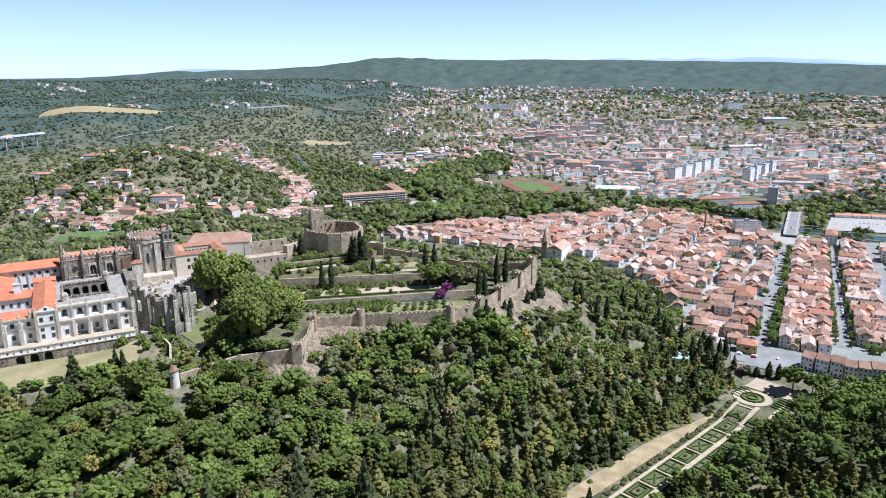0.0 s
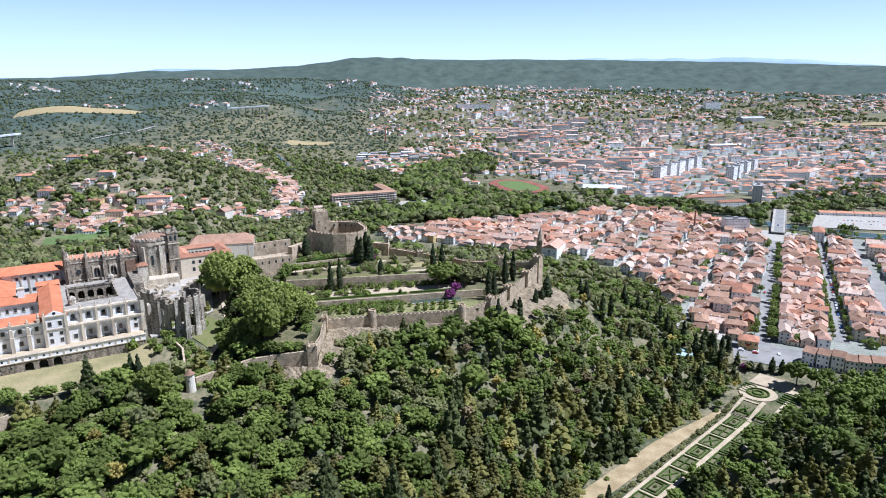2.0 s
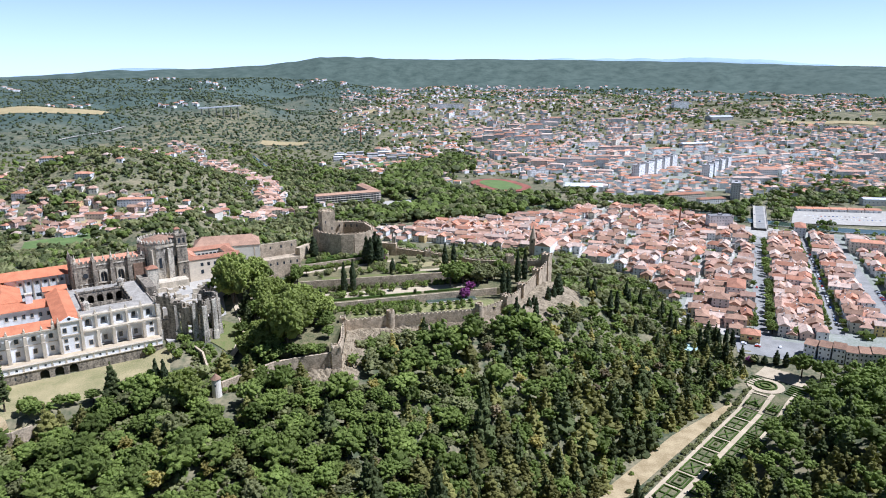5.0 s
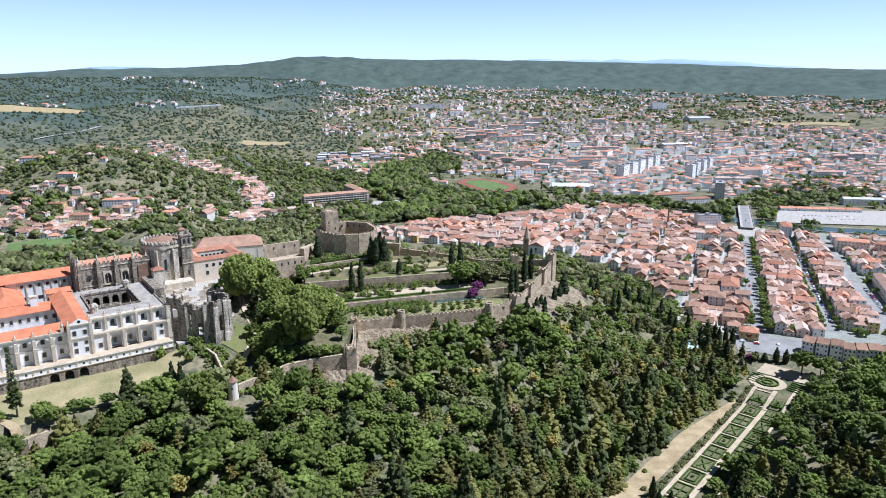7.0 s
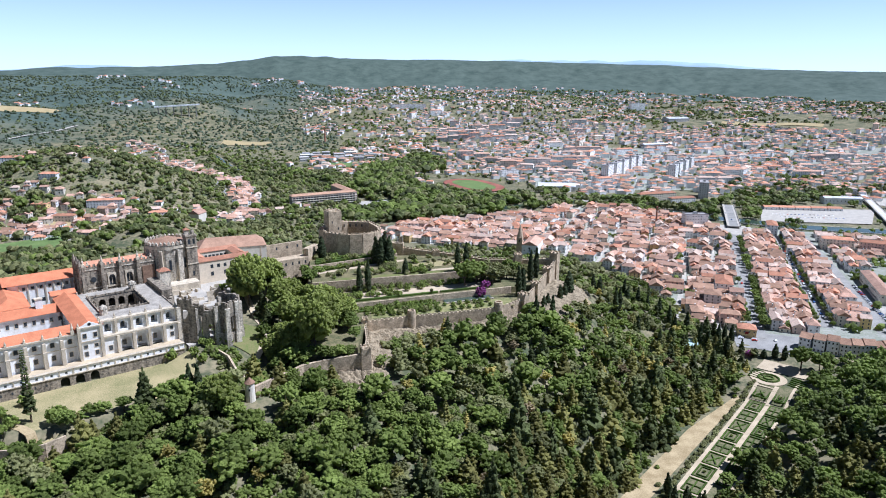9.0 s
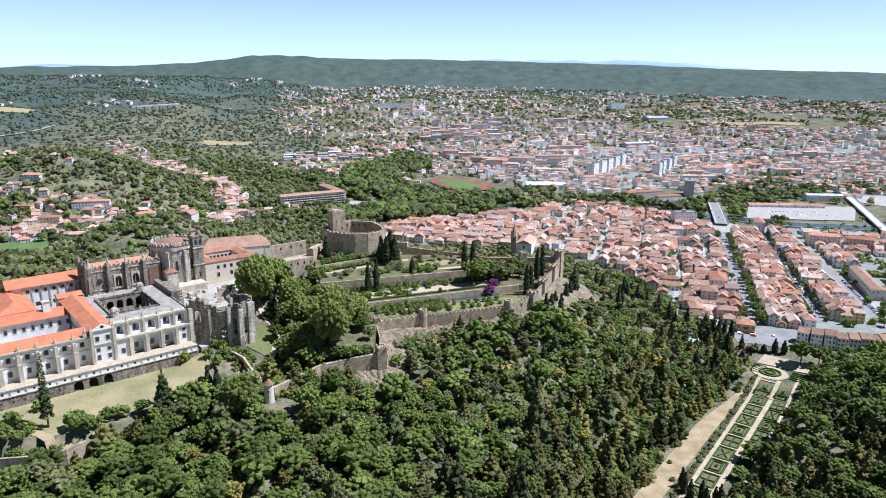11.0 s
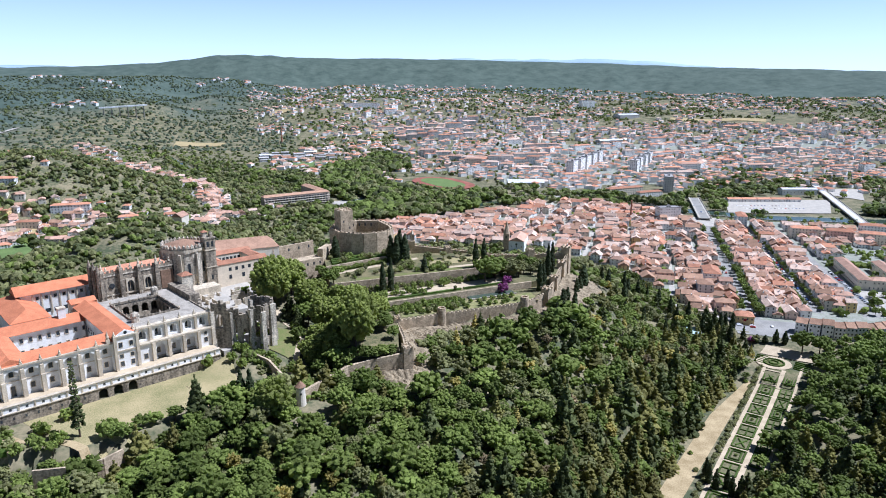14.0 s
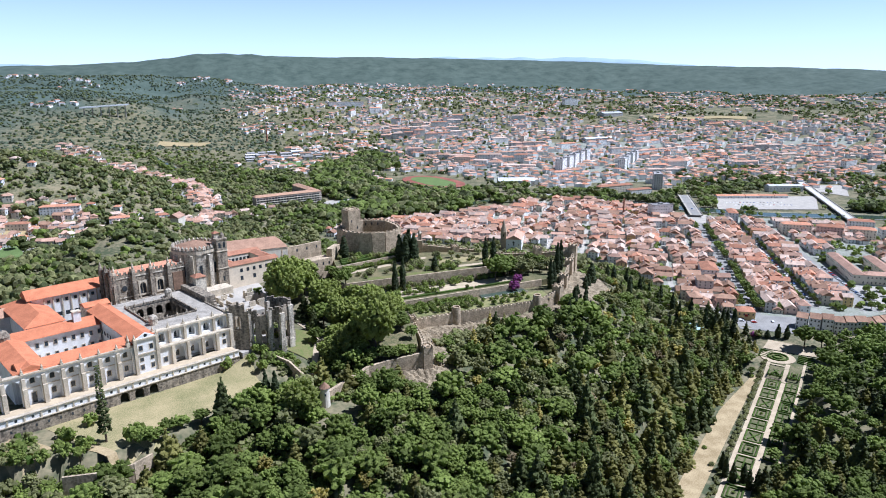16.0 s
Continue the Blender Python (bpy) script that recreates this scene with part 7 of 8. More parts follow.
def hexa(bm, quad, y0, y1, mi=0):
    """A four-cornered piece of wall, corners in x and z, from y0 in front to y1 behind."""
    f, b = [bm.verts.new((x, y0, z)) for x, z in quad], [bm.verts.new((x, y1, z)) for x, z in quad]
    bm.faces.new(f).material_index = mi
    bm.faces.new(b[::-1]).material_index = mi
    for i in range(4):
        j = (i + 1) % 4
        bm.faces.new((f[j], f[i], b[i], b[j])).material_index = mi


def arch_wall(bm, x0, x1, z0, z1, y0, y1, openings, n=8):
    """A wall pierced by round-headed openings: middle, half width, sill, springing."""
    x = x0
    for xc, hw, zb, zs in sorted(openings):
        hexa(bm, [(x, z0), (xc - hw, z0), (xc - hw, z1), (x, z1)], y0, y1)
        if zb > z0:
            hexa(bm, [(xc - hw, z0), (xc + hw, z0), (xc + hw, zb), (xc - hw, zb)], y0, y1)
        for i in range(n):
            a, b = math.pi * (1 - i / n), math.pi * (1 - (i + 1) / n)
            p, q = (xc + hw * math.cos(a), zs + hw * math.sin(a)), (xc + hw * math.cos(b), zs + hw * math.sin(b))
            hexa(bm, [p, q, (q[0], z1), (p[0], z1)], y0, y1)
        x = xc + hw
    hexa(bm, [(x, z0), (x1, z0), (x1, z1), (x, z1)], y0, y1)


def win(t, x, z, y, w=0.7, h=1.1, frame=True):
    """A window: stone surround and dark pane."""
    if frame:
        bm = bmesh.new()
        for q in ((-w - 0.22, -w, -h - 0.22, h + 0.22), (w, w + 0.22, -h - 0.22, h + 0.22), (-w, w, h, h + 0.22), (-w, w, -h - 0.22, -h)):
            box(bm, x + q[0], x + q[1], y - 0.14, y + 0.1, z + q[2], z + q[3])
        f = part("window_frame", bm, M_TRIM, t)
    bm = bmesh.new()
    box(bm, x - w, x + w, y - 0.04, y + 0.1, z - h, z + h)
    part("window", bm, M_PANE, t)


def slab(t, name, x0, x1, y0, y1, z0, z1, mat, label=""):
    bm = bmesh.new()
    box(bm, x0, x1, y0, y1, z0, z1)
    return part(name, bm, mat, t, label)


def roof(t, x0, x1, y0, y1, z, rise, along="x", mat=None, hip=0.0, over=0.4):
    bm = bmesh.new()
    w, d = (x1 - x0, y1 - y0) if along == "x" else (y1 - y0, x1 - x0)
    gable(bm, w, d, 0, rise, over=over, hip=hip)
    bmesh.ops.transform(bm, matrix=pose((x0 + x1) / 2, (y0 + y1) / 2, z, 0, 0, 0 if along == "x" else 90), verts=bm.verts)
    return part("roof", bm, mat or M_NEWTILE, t)


def finial_mesh(h, r):
    bm = bmesh.new()
    box(bm, -r, r, -r, r, 0, h * 0.3)
    ring(bm, 0, 0, r * 0.7, h * 0.3, r * 0.9, h * 0.5, 8)
    ring(bm, 0, 0, r * 0.9, h * 0.5, r * 0.35, h * 0.72, 8)
    ring(bm, 0, 0, r * 0.5, h * 0.72, 0, h, 8)
    return as_mesh("finial", bm, [M_TRIM])


FINIAL, PINNACLE, KNOB = finial_mesh(3.0, 0.55), finial_mesh(6.0, 0.8), finial_mesh(1.4, 0.3)

# terrace under the south front, with three arches and a row of small windows
t = site("terrace", "long pale terrace on a stone basement", "terrace")
bm = bmesh.new()
arch_wall(bm, -104, 3, 54, 63.2, -4.2, -2.6, [(-53.3, 2.0, 57.0, 60.4), (-46.8, 2.0, 57.0, 60.4), (-40.3, 2.0, 57.0, 60.4)])
part("basement_wall", bm, M_STONE_DARK, t, "dark stained stone basement wall")
# flat dark sheet stands for the shade deep inside the three arches
slab(t, "vault", -56, -37.5, 1.0, 1.4, 54, 63, M_PANE)
slab(t, "parapet_band", -104, 3, -4.0, -2.8, 63.2, 66.0, M_LIME, "white parapet band")
slab(t, "coping", -104.3, 3.2, -4.5, -2.4, 66.0, 66.35, M_TRIM)
slab(t, "ledge", -104.2, 3.1, -4.6, -3.9, 62.9, 63.3, M_TRIM)
slab(t, "floor", -104, 3, -2.4, 4.2, 65.4, 65.9, M_GRAVEL)
for i in range(34):
    x = -102 + i * 3.1
    if i % 2 == 0:
        win(t, x, 64.5, -4.0, 0.5, 0.55, False)
    else:
        slab(t, "pier", x - 0.3, x + 0.3, -4.35, -3.9, 63.3, 65.9, M_TRIM)
for i in range(9):
    x = -98 + i * 4.6
    win(t, x, 60.4, -4.2, 0.4, 0.6, False)

# front of the main cloister, five bays and two storeys
t = site("main_cloister", "white cloister with a grey roof terrace", "cloister")
bays = [-34 + 7.5 * i for i in range(6)]
mid = [(a + b) / 2 for a, b in zip(bays, bays[1:])]
bm = bmesh.new()
arch_wall(bm, -34, 3.5, 65.9, 75.0, 4.2, 6.0, [(m, 2.5, 65.9, 70.8) for m in mid[1:4]])
part("lower_wall", bm, M_LIME, t)
slab(t, "recess_wall", -28, -3, 8.4, 8.9, 65.9, 75, M_LIME)
for m in mid[1:4]:
    win(t, m, 69.0, 8.4, 0.8, 1.3)
    slab(t, "niche_floor", m - 2.5, m + 2.5, 6, 8.4, 65.9, 66.2, M_PAVE)
win(t, mid[0], 69, 4.2, 0.9, 1.3)
win(t, mid[4], 69.5, 4.2, 0.9, 1.2)
win(t, mid[4], 73, 4.2, 0.7, 0.8)
slab(t, "string_course", -34.3, 3.8, 3.3, 7.0, 75.0, 75.8, M_TRIM)
bm = bmesh.new()
arch_wall(bm, -34, 3.5, 75.8, 82.4, 6.6, 8.2, [(m, 1.7, 76.6, 79.4) for m in mid])
part("upper_wall", bm, M_LIME, t)
slab(t, "upper_recess", -34, 3.5, 9.8, 10.2, 75.8, 82.4, M_LIME)
for i, m in enumerate(mid):
    win(t, m, 78.4, 9.8, 0.8, 1.4)
slab(t, "cornice", -34.4, 4.0, 5.8, 8.6, 82.4, 83.3, M_TRIM)
for b in bays:
    slab(t, "pilaster", b - 0.75, b + 0.75, 2.9, 4.2, 65.9, 75.0, M_TRIM)
    slab(t, "upper_pilaster", b - 0.6, b + 0.6, 5.6, 6.6, 75.8, 82.4, M_TRIM)
    mesh_ob("finial", FINIAL, t, pose(b, 7.2, 83.3))
for m in mid[1:4]:
    slab(t, "mid_pier", m + 3.2, m + 4.3, 3.6, 4.2, 65.9, 74.6, M_LIME)
# roof terrace round the court
for x0, x1, y0, y1 in ((-34, 3.5, 8.2, 20), (-34, 3.5, 50, 60), (-34, -31, 20, 50), (-6, 3.5, 20, 50)):
    slab(t, "roof_terrace", x0, x1, y0, y1, 82.2, 83.0, M_SLAB)
for x0, x1, y0, y1 in ((-31, -6, 20, 20.5), (-31, -6, 49.5, 50), (-31, -30.5, 20.5, 49.5), (-6.5, -6, 20.5, 49.5)):
    slab(t, "court_balustrade", x0, x1, y0, y1, 83.0, 84.0, M_STONE_DARK)
for side in range(4):
    L = 25 if side % 2 == 0 else 30
    n = 5
    bm = bmesh.new()
    arch_wall(bm, -L / 2, L / 2, 66, 82.2, 0, 1.2, [(-L / 2 + L * (i + 0.5) / n, 1.7, 76.2, 79.4) for i in range(n)])
    m = {0: pose(-18.5, 49.4, 0), 1: pose(-6.6, 35, 0, 0, 0, -90), 2: pose(-18.5, 20.6, 0, 0, 0, 180), 3: pose(-30.4, 35, 0, 0, 0, 90)}[side]
    bmesh.ops.transform(bm, matrix=m, verts=bm.verts)
    part("court_wall", bm, M_STONE_DARK, t, "dark weathered court arcade")
    for i in range(n + 1):
        c = m @ Vector((-L / 2 + L * i / n, 0, 83.0))
        mesh_ob("finial", KNOB, t, pose(c.x, c.y, 84.0))
slab(t, "court_floor", -31, -6, 20, 50, 65.5, 66, M_PAVE)
slab(t, "side_wall", -34, -33.4, 8.2, 60, 60, 82.2, M_LIME)
slab(t, "east_wall", 3.0, 3.6, 8.2, 60, 60, 83.6, M_STONE_DARK)
slab(t, "back_wall", -34, 3.5, 59.6, 60.2, 60, 82.2, M_STONE_DARK)
for x, y in ((-29.5, 16.5), (-6.5, 53)):
    bm = bmesh.new()
    ring(bm, x, y, 1.9, 83.0, 1.9, 86.2, 12)
    part("stair_turret", bm, M_STONE, t)
    bm = bmesh.new()
    ring(bm, x, y, 2.1, 86.2, 1.6, 87.4, 12)
    ring(bm, x, y, 1.6, 87.4, 0, 88.4, 12)
    part("cupola", bm, M_STONE, t)

# gabled guest house
t = site("guest_house", "white gabled house front with stone pilasters", "building")
slab(t, "wall", -44, -34, 3.0, 12, 60, 82.6, M_LIME)
bm = bmesh.new()
hexa(bm, [(-44.4, 82.6), (-33.6, 82.6), (-39, 85.3), (-39, 85.31)], 2.8, 3.6)
part("pediment", bm, M_LIME, t)
for x in (-44, -34):
    slab(t, "pilaster", x - 0.7, x + 0.7, 2.2, 3.2, 65.9, 82.6, M_TRIM)
    mesh_ob("finial", FINIAL, t, pose(x, 3.2, 82.7))
slab(t, "string_course", -44.4, -33.6, 2.5, 3.2, 75.0, 75.6, M_TRIM)
slab(t, "cornice", -44.6, -33.4, 2.3, 3.4, 82.3, 82.9, M_TRIM)
for x in (-41.6, -36.8):
    for z, h in ((68.8, 1.2), (72.6, 0.9), (78.2, 1.2)):
        win(t, x, z, 3.0, 0.8, h)
bm = bmesh.new()
ring(bm, 0, 0, 0.8, 0, 0.8, 0.3, 14)
bmesh.ops.transform(bm, matrix=pose(-39, 3.05, 84.0, 90), verts=bm.verts)
part("round_window", bm, M_PANE, t)
roof(t, -45, -33.5, 4, 62, 82.6, 2.6, "y", over=0.6)
slab(t, "east_range", -44, -34, 12, 62, 60, 82.4, M_LIME)

# arched south wing
t = site("south_wing", "white wing with tall stone arches", "building")
edges = [-44 - 7.6 * i for i in range(8)]
cent = [(a + b) / 2 for a, b in zip(edges, edges[1:])]
bm = bmesh.new()
arch_wall(bm, -98.5, -44.5, 65.9, 79.4, 4.2, 5.8, [(c, 2.75, 65.9, 75.2) for c in cent])
part("arched_wall", bm, M_LIME, t, "white arcade wall")
slab(t, "recess_wall", -90, -44.5, 6.1, 6.7, 60, 79.3, M_LIME)
for i, c in enumerate(cent[:6]):
    win(t, c, 69.3, 6.1, 0.8, 1.2)
    win(t, c, 76.0, 6.1, 0.85, 1.2)
    slab(t, "sill_band", c - 2.75, c + 2.75, 5.82, 6.1, 72.6, 73.0, M_TRIM)
slab(t, "door", cent[5] - 0.9, cent[5] + 0.9, 5.95, 6.2, 65.9, 68.6, M_PANE)
slab(t, "cornice", -98.9, -44.5, 3.6, 6.2, 79.4, 80.1, M_TRIM)
for e in edges[1:]:
    slab(t, "buttress", e - 0.85, e + 0.85, 1.9, 4.2, 65.9, 74.2, M_TRIM)
    bm = bmesh.new()
    hexa(bm, [(e - 0.85, 74.2), (e + 0.85, 74.2), (e + 0.7, 78.4), (e - 0.7, 78.4)], 2.9, 4.2)
    part("buttress_top", bm, M_TRIM, t)
    mesh_ob("finial", FINIAL, t, pose(e, 4.4, 80.1))
mesh_ob("pinnacle", PINNACLE, t, pose(-46.5, 4.4, 80.1))
roof(t, -90, -44, 5, 18, 80.0, 2.9, "x")
roof(t, -92, -79, 6, 48, 80.0, 2.9, "y")
slab(t, "west_range", -91, -80, 18, 46, 60, 79.8, M_LIME)
slab(t, "north_range", -128, -45, 46, 58, 60, 79.8, M_LIME)
roof(t, -128, -45, 45, 59, 80.0, 3.0, "x")
slab(t, "court_floor", -80, -45, 18, 46, 60, 66, M_PAVE)
slab(t, "court_south_wall", -90, -44.5, 17, 18, 60, 79.8, M_LIME)
for i in range(9):
    for z in (70.0, 76.0):
        win(t, -77.5 + i * 4.0, z, 45.9, 0.7, 1.1)
for i in range(7):
    x = -45.1
    bm = bmesh.new()
    box(bm, -45.06, -44.9, 20 + i * 3.8, 21.4 + i * 3.8, 75, 77.2)
    part("window", bm, M_PANE, t)
slab(t, "chimney", -55.4, -52.0, 49.5, 52.2, 79, 87.0, M_LIME, "broad white kitchen chimney")
slab(t, "chimney_cap", -55.7, -51.7, 49.2, 52.5, 87.0, 87.5, M_TRIM)
bm = bmesh.new()
ring(bm, -86, 47, 2.6, 79, 2.6, 84, 14)
ring(bm, -86, 47, 2.8, 84, 1.4, 86.4, 14)
ring(bm, -86, 47, 1.4, 86.4, 0, 87.2, 14)
part("cupola", bm, M_STONE_DARK, t, "dark stone domed turret")

# northern ranges and the long dormitory
t = site("north_wing", "white ranges under bright orange roofs", "building")
slab(t, "wall", -74, -58, 58, 104, 60, 81.6, M_LIME)
roof(t, -75, -57, 58, 105, 81.6, 4.0, "y", hip=8)
slab(t, "far_wall", -150, -74, 92, 104, 60, 79, M_LIME)
roof(t, -150, -74, 91, 105, 79.2, 3.0, "x", M_ROOF[2])
for i in range(12):
    win(t, -145 + i * 5.8, 75.5, 92, 0.6, 0.9)
slab(t, "court_arcade", -120, -76, 72, 74, 60, 74, M_STONE)
for i in range(9):
    win(t, -118 + i * 5, 70.5, 72, 1.2, 1.6, False)
t = site("dormitory", "long white dormitory with an orange roof", "building")
slab(t, "wall", -64, -26, 88, 99, 60, 86.4, M_LIME)
roof(t, -66, -26, 87, 100, 86.5, 4.0, "x")
for i in range(7):
    win(t, -56 + i * 4.4, 83.4, 88, 0.7, 0.9)
    slab(t, "buttress", -58.6 + i * 4.4, -58.0 + i * 4.4, 87.4, 88, 74, 85.4, M_TRIM)
    win(t, -56 + i * 4.4, 75.8, 88, 1.3, 1.1, False)
slab(t, "small_range", -46, -34, 62, 70, 60, 84, M_STONE)
roof(t, -46, -34, 62, 70, 84.2, 1.6, "x")
slab(t, "link", -34, -26, 60, 88, 60, 79, M_STONE_DARK)

# church: the nave with its great windows, the round choir and the bell tower
t = site("church_nave", "dark ornate stone nave with arched windows", "church")
bm = bmesh.new()
arch_wall(bm, -28, 12, 62, 94.4, 72, 73.6, [(-12.4, 1.7, 82.0, 86.8), (-2.8, 1.7, 82.0, 86.8)])
part("south_wall", bm, M_STONE_DARK, t)
slab(t, "glazing", -16, 1, 73.0, 73.4, 81, 90, M_PANE)
slab(t, "west_wall", -28, -26.4, 73.6, 86, 62, 96, M_STONE_DARK)
slab(t, "north_wall", -26.4, 12, 84.8, 86, 62, 94.4, M_STONE_DARK)
slab(t, "brown_panel", 4.6, 11.6, 71.5, 72.1, 80, 90.6, material("rusty_brown_render", (0.36, 0.23, 0.15)), "rusty brown rendered wall panel")
roof(t, -27, 13, 72.5, 85.5, 94.2, 2.4, "x", M_ROOF[0], over=-0.2)
for x in (-27.5, -17.4, -7.6, 2.2):
    slab(t, "buttress", x - 1.1, x + 1.3, 69.6, 72, 62, 90, M_STONE_DARK)
    bm = bmesh.new()
    hexa(bm, [(x - 1.0, 90), (x + 1.0, 90), (x + 0.7, 95.5), (x - 0.7, 95.5)], 70.2, 72)
    part("buttress_top", bm, M_STONE_DARK, t)
    mesh_ob("pinnacle", PINNACLE, t, pose(x, 71, 95.3))
for k in range(16):
    slab(t, "cresting", -27 + k * 2.5, -25.6 + k * 2.5, 72.1, 72.7, 94.4, 95.9, M_STONE_DARK)
for k in range(5):
    slab(t, "west_cresting", -28.1, -27.5, 73.5 + k * 2.5, 75 + k * 2.5, 96, 97.6, M_STONE_DARK)
for y in (71.5, 79, 86.5):
    bm = bmesh.new()
    ring(bm, -29, y, 1.5, 62, 1.2, 96, 8)
    ring(bm, -29, y, 1.3, 96, 0, 101, 8)
    part("west_turret", bm, M_STONE_DARK, t)
bm = bmesh.new()
ring(bm, 0, 0, 1.9, 0, 1.9, 0.5, 18)
bmesh.ops.transform(bm, matrix=pose(-28.0, 79, 88, 0, -90), verts=bm.verts)
part("round_window", bm, M_PANE, t)
for z in (81.5, 92.6):
    slab(t, "string_course", -28.2, 12, 71.7, 72.0, z, z + 0.6, M_STONE)
for xc in (-12.4, -2.8):
    bm = bmesh.new()
    arch_wall(bm, xc - 2.5, xc + 2.5, 81.2, 89.6, 71.6, 71.95, [(xc, 1.7, 82.0, 86.8)])
    part("window_surround", bm, M_TRIM, t, "carved pale stone window surround")
    slab(t, "mullion", xc - 0.12, xc + 0.12, 72.6, 72.9, 82.0, 88.4, M_TRIM)
bm = bmesh.new()
ring(bm, 0, 0, 1.5, 0, 1.5, 0.4, 16)
bmesh.ops.transform(bm, matrix=pose(-22.4, 72.0, 87.0, 90), verts=bm.verts)
part("round_window", bm, M_PANE, t)
for x in (-24.7, -18.2, -11.7, -5.2, 5, 10):
    mesh_ob("pinnacle", FINIAL, t, pose(x, 72.4, 95.6))
for k in range(14):
    slab(t, "parapet_post", -34 + k * 2.6, -33.4 + k * 2.6, 60.3, 60.9, 80, 84.4 if k % 3 == 0 else 83.4, M_STONE)
slab(t, "sacristy", -26, 4, 60.4, 72, 60, 80, M_STONE_DARK)

t = site("rotunda", "tall sixteen-sided battlemented stone rotunda", "church")
RX, RY, RR = 22.6, 80.0, 12.6
bm = bmesh.new()
ring(bm, RX, RY, RR, 60, RR, 101.6, 16)
part("drum", bm, M_STONE, t, "streaked grey stone drum")
bm = bmesh.new()
ring(bm, RX, RY, RR + 0.7, 99.4, RR + 0.7, 101.0, 16, cap=False)
part("string_course", bm, M_TRIM, t)
bm = bmesh.new()
ring(bm, RX, RY, RR - 0.8, 101.8, 0, 105.4, 16)
part("roof", bm, M_ROOF[2], t, "low brown tiled cone roof")
for i in range(8):
    a = 2 * math.pi * (i + 0.25) / 8
    bm = bmesh.new()
    hexa(bm, [(-1.1, 60), (1.1, 60), (0.8, 98.5), (-0.8, 98.5)], -1.6, 0.6)
    bmesh.ops.transform(bm, matrix=pose(RX + RR * math.cos(a), RY + RR * math.sin(a), 0, 0, 0, math.degrees(a) + 90), verts=bm.verts)
    part("buttress", bm, M_TRIM if i % 2 else M_STONE, t)
    a += math.pi / 8
    bm = bmesh.new()
    box(bm, -0.7, 0.7, -0.25, 0.4, 86, 92.5)
    bmesh.ops.transform(bm, matrix=pose(RX + RR * 0.985 * math.cos(a), RY + RR * 0.985 * math.sin(a), 0, 0, 0, math.degrees(a) + 90), verts=bm.verts)
    part("window", bm, M_PANE, t)
bm = bmesh.new()
box(bm, -0.85, 0.85, -0.45, 0.45, 0, 1.5)
ring(bm, 0, 0, 0.75, 1.5, 0, 2.7, 4)
SPIKE = as_mesh("merlon", bm, [M_STONE])
for i in range(32):
    a = 2 * math.pi * i / 32
    k = 1.0 if i % 2 == 0 else math.cos(math.pi / 16)
    mesh_ob("merlon", SPIKE, t, pose(RX + (RR - 0.1) * k * math.cos(a), RY + (RR - 0.1) * k * math.sin(a), 101.6, 0, 0, math.degrees(a) + 90))

t = site("bell_tower", "square grey stone bell tower", "tower")
slab(t, "shaft", 30.4, 36.8, 67.4, 73.8, 60, 105.6, M_STONE_DARK)
for z in (88.0, 98.6):
    slab(t, "string_course", 30.1, 37.1, 67.1, 74.1, z, z + 0.6, M_TRIM)
slab(t, "parapet", 30.1, 37.1, 67.1, 74.1, 105.6, 106.6, M_STONE_DARK)
for x in (32.2, 35.0):
    win(t, x, 102.4, 67.4, 0.7, 1.6, False)
win(t, 33.6, 82, 67.4, 0.6, 1.4, False)
slab(t, "bell_house", 30.8, 33.8, 70.4, 73.4, 106.6, 109.4, M_STONE)
roof(t, 30.8, 33.8, 70.4, 73.4, 109.4, 1.2, "x", M_ROOF[0], hip=1.6)
bm = bmesh.new()
ring(bm, 35, 69.2, 1.5, 106.6, 1.3, 108.4, 10)
ring(bm, 35, 69.2, 1.3, 108.4, 0, 110.2, 10)
part("cupola", bm, M_STONE_DARK, t)

t = site("stair_tower", "small square tower with an orange cap", "tower")
slab(t, "shaft", 9, 15, 52, 58, 60, 90.5, M_STONE)
roof(t, 9, 15, 52, 58, 90.6, 1.7, "x", M_ROOF[0], hip=2.6)
slab(t, "passage", 3.6, 9, 30, 60, 60, 86, M_STONE_DARK)
slab(t, "church_porch", 12, 34, 58, 68, 60, 79, M_TRIM)

# ruined chapter house: roofless walls with broken tops and empty windows
t = site("ruined_chapter_house", "roofless ruined stone chapter house", "ruin")
rr = random.Random(3)


def ruin_wall(p, q, z0, z1, openings, thick=1.6, mat=None):
    d = Vector((q[0] - p[0], q[1] - p[1]))
    bm = bmesh.new()
    arch_wall(bm, 0, d.length, z0, z1, -thick / 2, thick / 2, openings)
    x = 0.0
    while x < d.length - 0.8:
        w = rr.uniform(0.8, 2.4)
        if rr.random() < 0.75:
            top = bmesh.new()
            box(top, x, min(d.length, x + w), -thick / 2 + 0.1, thick / 2 - 0.1, z1 - 0.1, z1 + rr.uniform(0.3, 1.8))
            bmesh.ops.transform(top, matrix=pose(p[0], p[1], 0, 0, 0, math.degrees(math.atan2(d.y, d.x))), verts=top.verts)
            part("broken_top", top, mat or M_STONE_DARK, t)
        x += w
    bmesh.ops.transform(bm, matrix=pose(p[0], p[1], 0, 0, 0, math.degrees(math.atan2(d.y, d.x))), verts=bm.verts)
    bmesh.ops.remove_doubles(bm, verts=bm.verts, dist=0.002)
    part("broken_wall", bm, mat or M_STONE_DARK, t)


